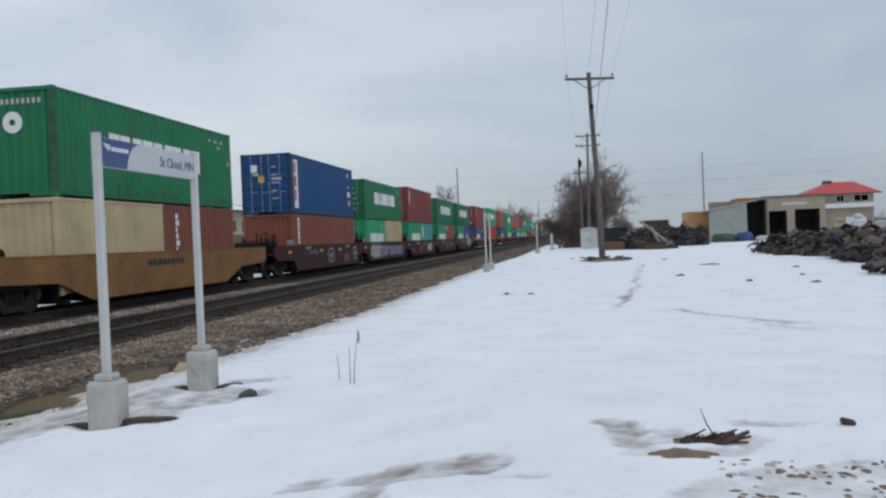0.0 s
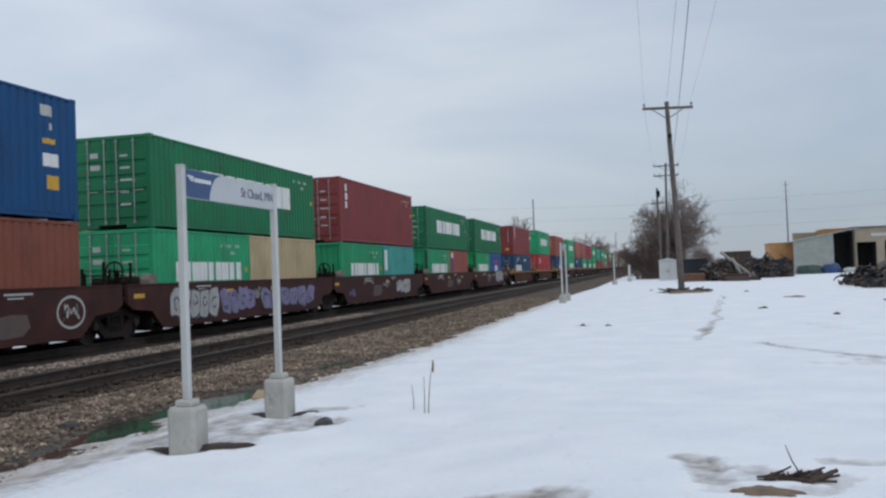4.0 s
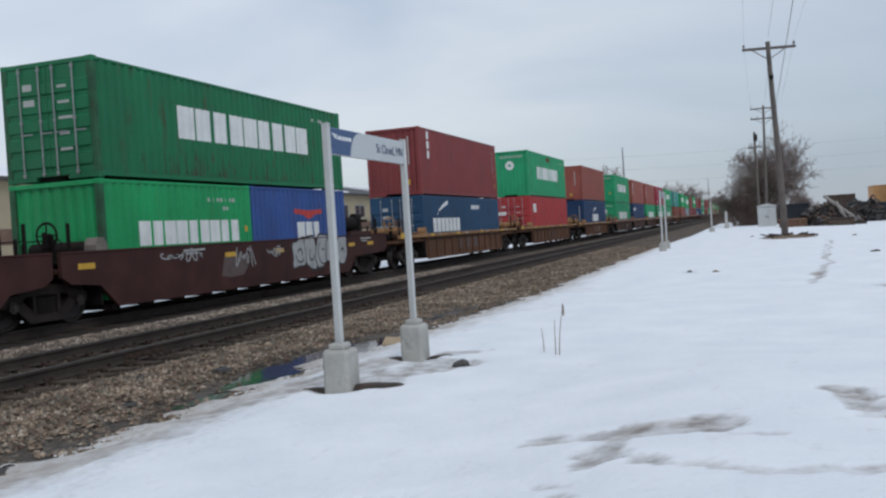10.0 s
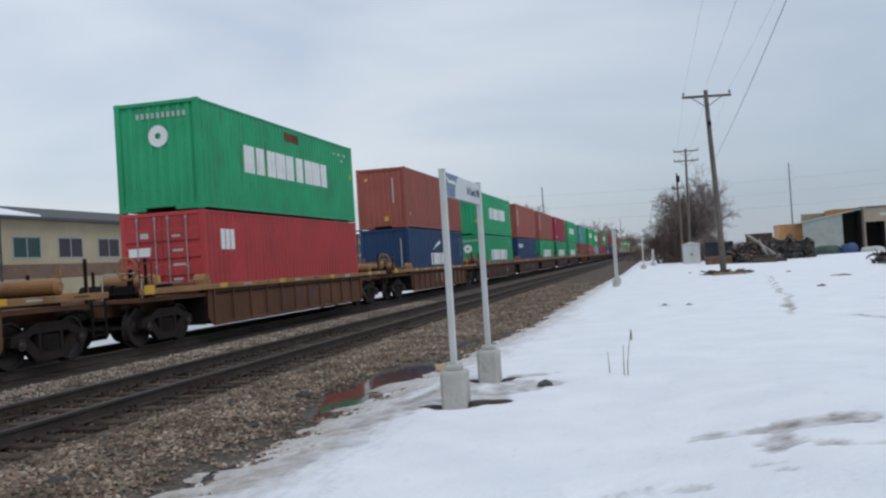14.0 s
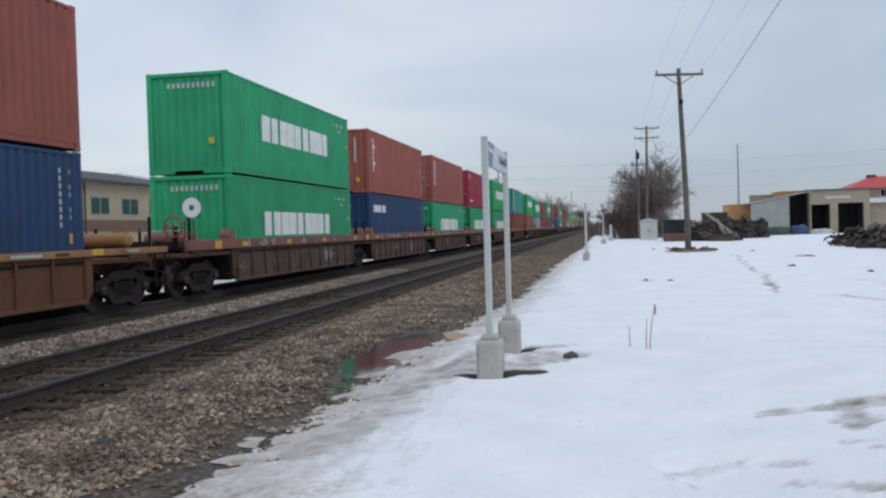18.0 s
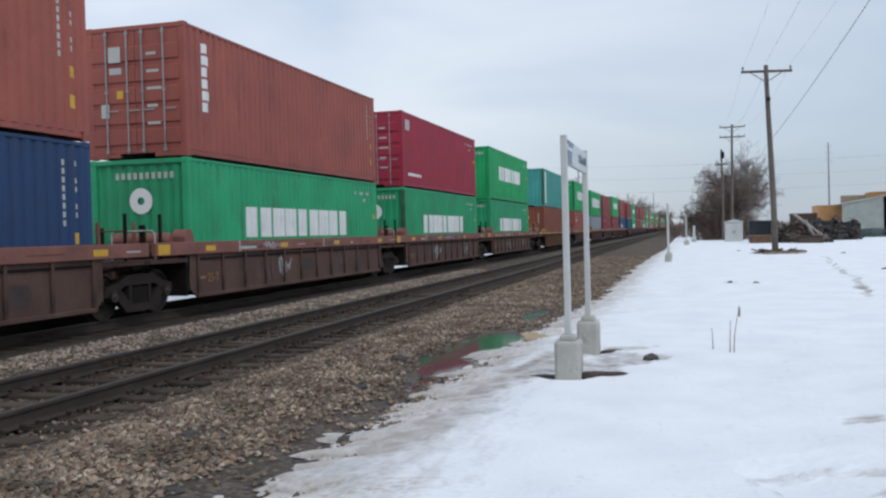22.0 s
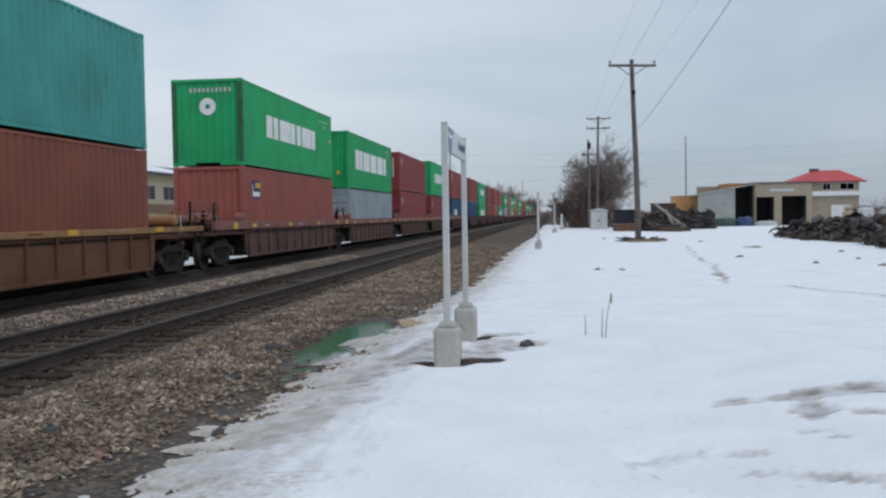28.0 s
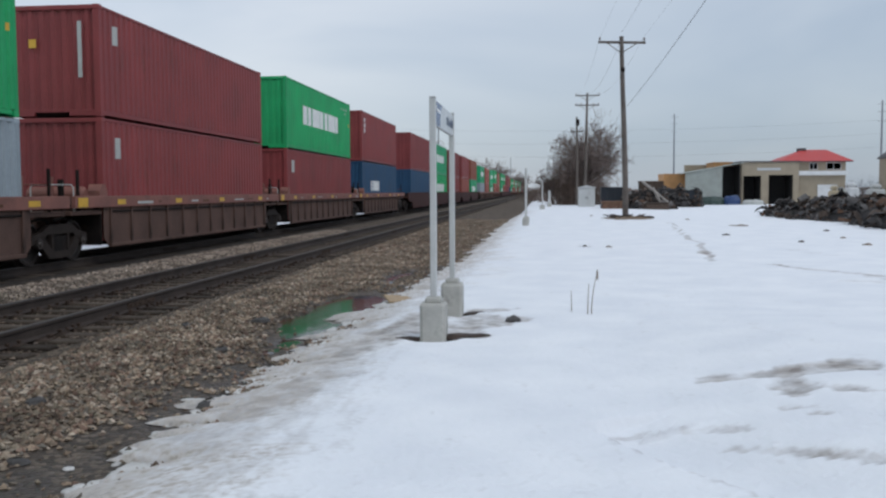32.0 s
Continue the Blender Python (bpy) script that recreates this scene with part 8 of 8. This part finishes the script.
ws = thing("workshop", "beige workshop with two open bays and a grey lean-to shed", "building", "yard buildings", at=YARD)
front = 180.0


def wall_with_bays(x0, x1, y0, y1, z0, z1, bays):
    s, x = Shape(), x0
    for a, b, top in bays:
        s.box(x, a, y0, y1, z0, z1)
        s.box(a, b, y0, y1, top, z1)
        x = b
    return s.box(x, x1, y0, y1, z0, z1)


part("front_wall", wall_with_bays(42.0, 53.2, front, front + 0.4, GZ, 7.2, ((42.3, 45.8, 4.45), (47.3, 52.1, 4.6))), BEIGE, ws)
part("back_wall", Shape().box(33, 53.2, front + 16, front + 16.4, GZ, 7.2), BEIGE, ws)
part("end_wall", Shape().box(52.9, 53.2, front + 0.4, front + 16, GZ, 7.2), BEIGE, ws)
part("end_wall", Shape().box(41.7, 42.0, front + 0.4, front + 16, GZ, 7.2), BEIGE, ws)
part("roof", Shape().box(41.6, 53.4, front - 0.3, front + 16.6, 7.2, 7.45), ROOF_DARK, ws)
part("fascia_sign", Shape().box(45.0, 49.6, front - 0.06, front, 5.55, 6.05), SIGN_GREY, ws, "pale blank fascia strip")
for a, b, top in ((42.3, 45.8, 4.45), (47.3, 52.1, 4.6)):
    bay = part("bay_lining", Shape().box(a, b, front + 6.0, front + 6.2, GZ, top).box(a, b, front + 0.4, front + 6.0, top, top + 0.15).box(a - 0.15, a, front + 0.4, front + 6, GZ, top).box(b, b + 0.15, front + 0.4, front + 6, GZ, top), INTERIOR_SHADE, ws, "near-black lining that paints the shade inside the bay")
    part("bay_frame", Shape().box(a - 0.12, a, front - 0.05, front, GZ, top + 0.12).box(b, b + 0.12, front - 0.05, front, GZ, top + 0.12).box(a, b, front - 0.05, front, top, top + 0.12), BEIGE, ws)
shed = thing("lean_to_shed", "grey-green metal lean-to shed with an open end", "shed", "yard buildings", at=YARD)
part("front_wall", Shape().prism([(30.4, GZ), (37.7, GZ), (37.7, 6.35), (30.4, 4.95)], front - 2.2, front - 2.0, "y"), GREY_SHED, shed)
for i in range(15):
    x = 30.5 + 0.5 * i
    part("seam", Shape().box(x, x + 0.06, front - 2.24, front - 2.2, GZ, 4.9 + 0.19 * (x - 30.4)), GREY_SHED, shed)
part("roof", Shape().prism([(30.1, 4.95), (41.9, 7.05), (41.9, 7.22), (30.1, 5.12)], front - 2.5, front + 15, "y"), GREY_SHED, shed)
# added black panels: shade in the shed opening, hiding the lit beige wall
part("inner_wall", Shape().box(37.7, 41.7, front + 5.0, front + 5.2, GZ, 6.5), INTERIOR_SHADE, shed, "near-black lining that paints the shade inside the shed")
part("inner_wall", Shape().box(41.5, 41.68, front + 0.02, front + 5.0, GZ, 6.6), INTERIOR_SHADE, shed, "near-black lining that paints the shade inside the shed")
part("side_wall", Shape().box(37.5, 37.7, front - 2.0, front + 5, GZ, 6.2), GREY_SHED, shed)
for name, x0, x1, y0, z1 in (("tan_block_low", 26.9, 32.8, 184.0, 4.9), ("tan_block_high", 37.7, 41.5, 187.0, 7.35)):
    b = thing("panel_shed", "tan plywood-sided flat shed", "shed", "yard buildings", at=YARD)
    part("wall", Shape().box(x0, x1, y0, y0 + 9, GZ, z1), TAN_PANEL, b)
    part("parapet", Shape().box(x0 - 0.1, x1 + 0.1, y0 - 0.1, y0 + 9.1, z1, z1 + 0.18), TAN_PANEL, b)
    for i in range(7):
        x = x0 + (x1 - x0) * i / 6
        part("batten", Shape().box(x - 0.06, x + 0.06, y0 - 0.06, y0, GZ, z1), TAN_PANEL, b)
house = thing("house", "two-storey beige house with a red hip roof", "house", "yard buildings", at=YARD)
hf = 181.0
part("wall", Shape().box(53.2, 62.6, hf, hf + 11, 2.4, 7.35), BEIGE, house)
part("lower_wall", Shape().box(53.3, 62.5, hf + 0.1, hf + 10.9, GZ, 2.4), BEIGE, house)
roof = Shape().add([(49.2, hf - 1.0, 7.35), (63.9, hf - 1.0, 7.35), (63.9, hf + 12, 7.35), (49.2, hf + 12, 7.35), (55.4, hf + 5.5, 9.9), (60.4, hf + 5.5, 9.9)],
                   [(0, 1, 5, 4), (1, 2, 5), (2, 3, 4, 5), (3, 0, 4), (3, 2, 1, 0)])
r = part("roof", roof, ROOF_RED, house, "bright red metal hip roof")
part("chimney", Shape().box(54.6, 56.2, hf + 5.0, hf + 6.4, 9.2, 10.25, 0.05), ROOF_DARK, r)
part("eave", Shape().box(53.0, 63.8, hf - 0.9, hf - 0.8, 7.15, 7.35), ROOF_DARK, house)
for x0, x1 in ((55.6, 57.0), (58.9, 61.6)):
    window(house, x0, x1, hf, 5.75, 6.95)
part("balcony_band", Shape().box(53.2, 62.8, hf - 0.9, hf, 4.5, 5.4), TRIM_WHITE, house, "pale balcony parapet")
part("garage_door", Shape().box(57.2, 61.0, hf - 0.06, hf + 0.1, -0.8, 2.6), TRIM_WHITE, house, "white garage door")
window(house, 61.2, 62.2, hf + 0.1, 0.3, 1.9)
barn = thing("barn", "large pale beige gabled barn", "barn", "yard buildings", at=YARD)
bf = 182.0
part("gable_wall", Shape().prism([(73.0, GZ), (93.2, GZ), (93.2, 8.3), (83.2, 16.0), (73.0, 8.3)], bf, bf + 0.3, "y"), BEIGE, barn)
part("side_wall", Shape().box(73.0, 73.3, bf + 0.3, bf + 10, GZ, 8.3), BEIGE, barn)
part("side_wall", Shape().box(92.9, 93.2, bf + 0.3, bf + 10, GZ, 8.3), BEIGE, barn)
part("roof", Shape().prism([(72.6, 8.0), (83.2, 16.02), (93.6, 8.0), (93.6, 8.2), (83.2, 16.25), (72.6, 8.2)], bf - 0.1, bf + 10.4, "y"), ROOF_DARK, barn)
part("vent", Shape().box(76.7, 77.7, bf - 0.05, bf, 9.4, 10.2), ROOF_DARK, barn)
brush("brush_thicket", "dark brush between house and barn", 86, 238, 9.0, 8, 8.0, 260, 9, SCRAP[1])
for k, (x, y, w, h, m, lab) in enumerate(((26.2, 66.5, 0.9, 1.75, TRIM_WHITE, "white bagged goods stacked in the yard"), (27.9, 66, 1.2, 1.6, OFFWHITE, "pale stacked sacks in the yard"), (29.6, 66, 1.3, 1.9, TRIM_WHITE, "pale stacked sacks in the yard"), (25.0, 67, 0.7, 1.5, CREAM_WALL, "cream crate in the yard"))):
    tagged(part("sack_stack", Shape().box(-w / 2, w / 2, -0.6, 0.6, -1.2, h, 0.15).box(-w / 3, w / 4, -0.5, 0.5, h, h + 0.4, 0.15), m, None, "", pose(x, y, land(x, y))), lab, "sack stack", "sack stacks")

# ---- long low works building beyond the train ----
works = thing("works_building", "long cream single-storey works with dark window rows and snowy roof", "building", at=pose(-32.0, 0, -0.4))
y0, y1 = 12.0, 112.0
part("wall", Shape().box(-14, 0.0, y0, y1, 3.35, 5.85), CREAM_WALL, works)
part("plinth", Shape().box(-14, 0.0, y0, y1, 0.0, 2.55), CREAM_WALL, works)
part("brick_band", Shape().box(-14, 0.03, y0, y1, 2.55, 3.35), BRICK_BAND, works, "brown brick band under the windows")
rf = part("roof", Shape().prism([(-15, 5.85), (0.6, 5.85), (0.6, 6.0), (-7, 7.5), (-15, 6.0)], y0 - 0.5, y1 + 0.5, "y"), ROOF_DARK, works, "dark shallow roof")
for a, b in ((26, 35), (60, 70), (84, 95)):
    tagged(part("roof_snow", Shape().prism([(0.45, 6.03), (-6.9, 7.48), (-6.9, 7.62), (-3, 6.9), (0.35, 6.14)], a, b, "y"), SNOW_CLEAN, rf), "snow lying on the roof slope")
y = y0 + 1.6
while y < y1 - 2.5:
    window(works, y, y + 2.2, 0.0, 3.75, 4.85, axis="x", trim=GREY_SHED)
    y += 3.9
for y in range(20, 110, 12):
    part("downpipe", Shape().rod((0.09, y, 0.2), (0.09, y, 5.8), 0.06, n=8), ROOF_DARK, works)
for k, (y, w) in enumerate(((30, 5), (45, 6), (58, 4), (71, 6))):
    t = thing("pallet_stack", "stack of pale timber pallets by the works wall", "pallet stack", "pallet stacks", at=pose(-27.5, y, -0.12))
    for i in range(7):
        part("pallet", Shape().box(-1.0, 1.0, 0, w, 0.15 * i, 0.15 * i + 0.11, 0.01), TAN_BOARD, t)


# ---- motion of the train ----
def along(t):
    """Metres that the train has rolled by t seconds."""
    return 8.6094 * t + 0.01471 * t * t + 0.0001823 * t ** 3


# small surges of the slack: seconds, metres ahead of the steady run
SLACK = ((0, 0), (4, 0), (8, 0), (12, 0), (15, 0.05), (18, 0), (21, 0), (23, 0), (24.2, 0.10), (25, -0.14), (26, -0.02), (28, 0), (30, 0), (32, 0))


def motions():
    turns = [0.0]
    while turns[-1] < 32.0:
        turns.append(min(32.0, turns[-1] + 0.60 / (8.61 + 0.05 * turns[-1])))
    for wheels, y in ROLLING:
        walk(wheels, [(t, pose(0, y, 0.455, math.degrees(along(t) / 0.455), 0, 0)) for t in turns])
    for ob in TRAIN:
        p = ob.matrix_basis.translation.copy()
        walk(ob, [(t, pose(p.x, p.y - along(t) - c, p.z)) for t, c in SLACK])


motions()
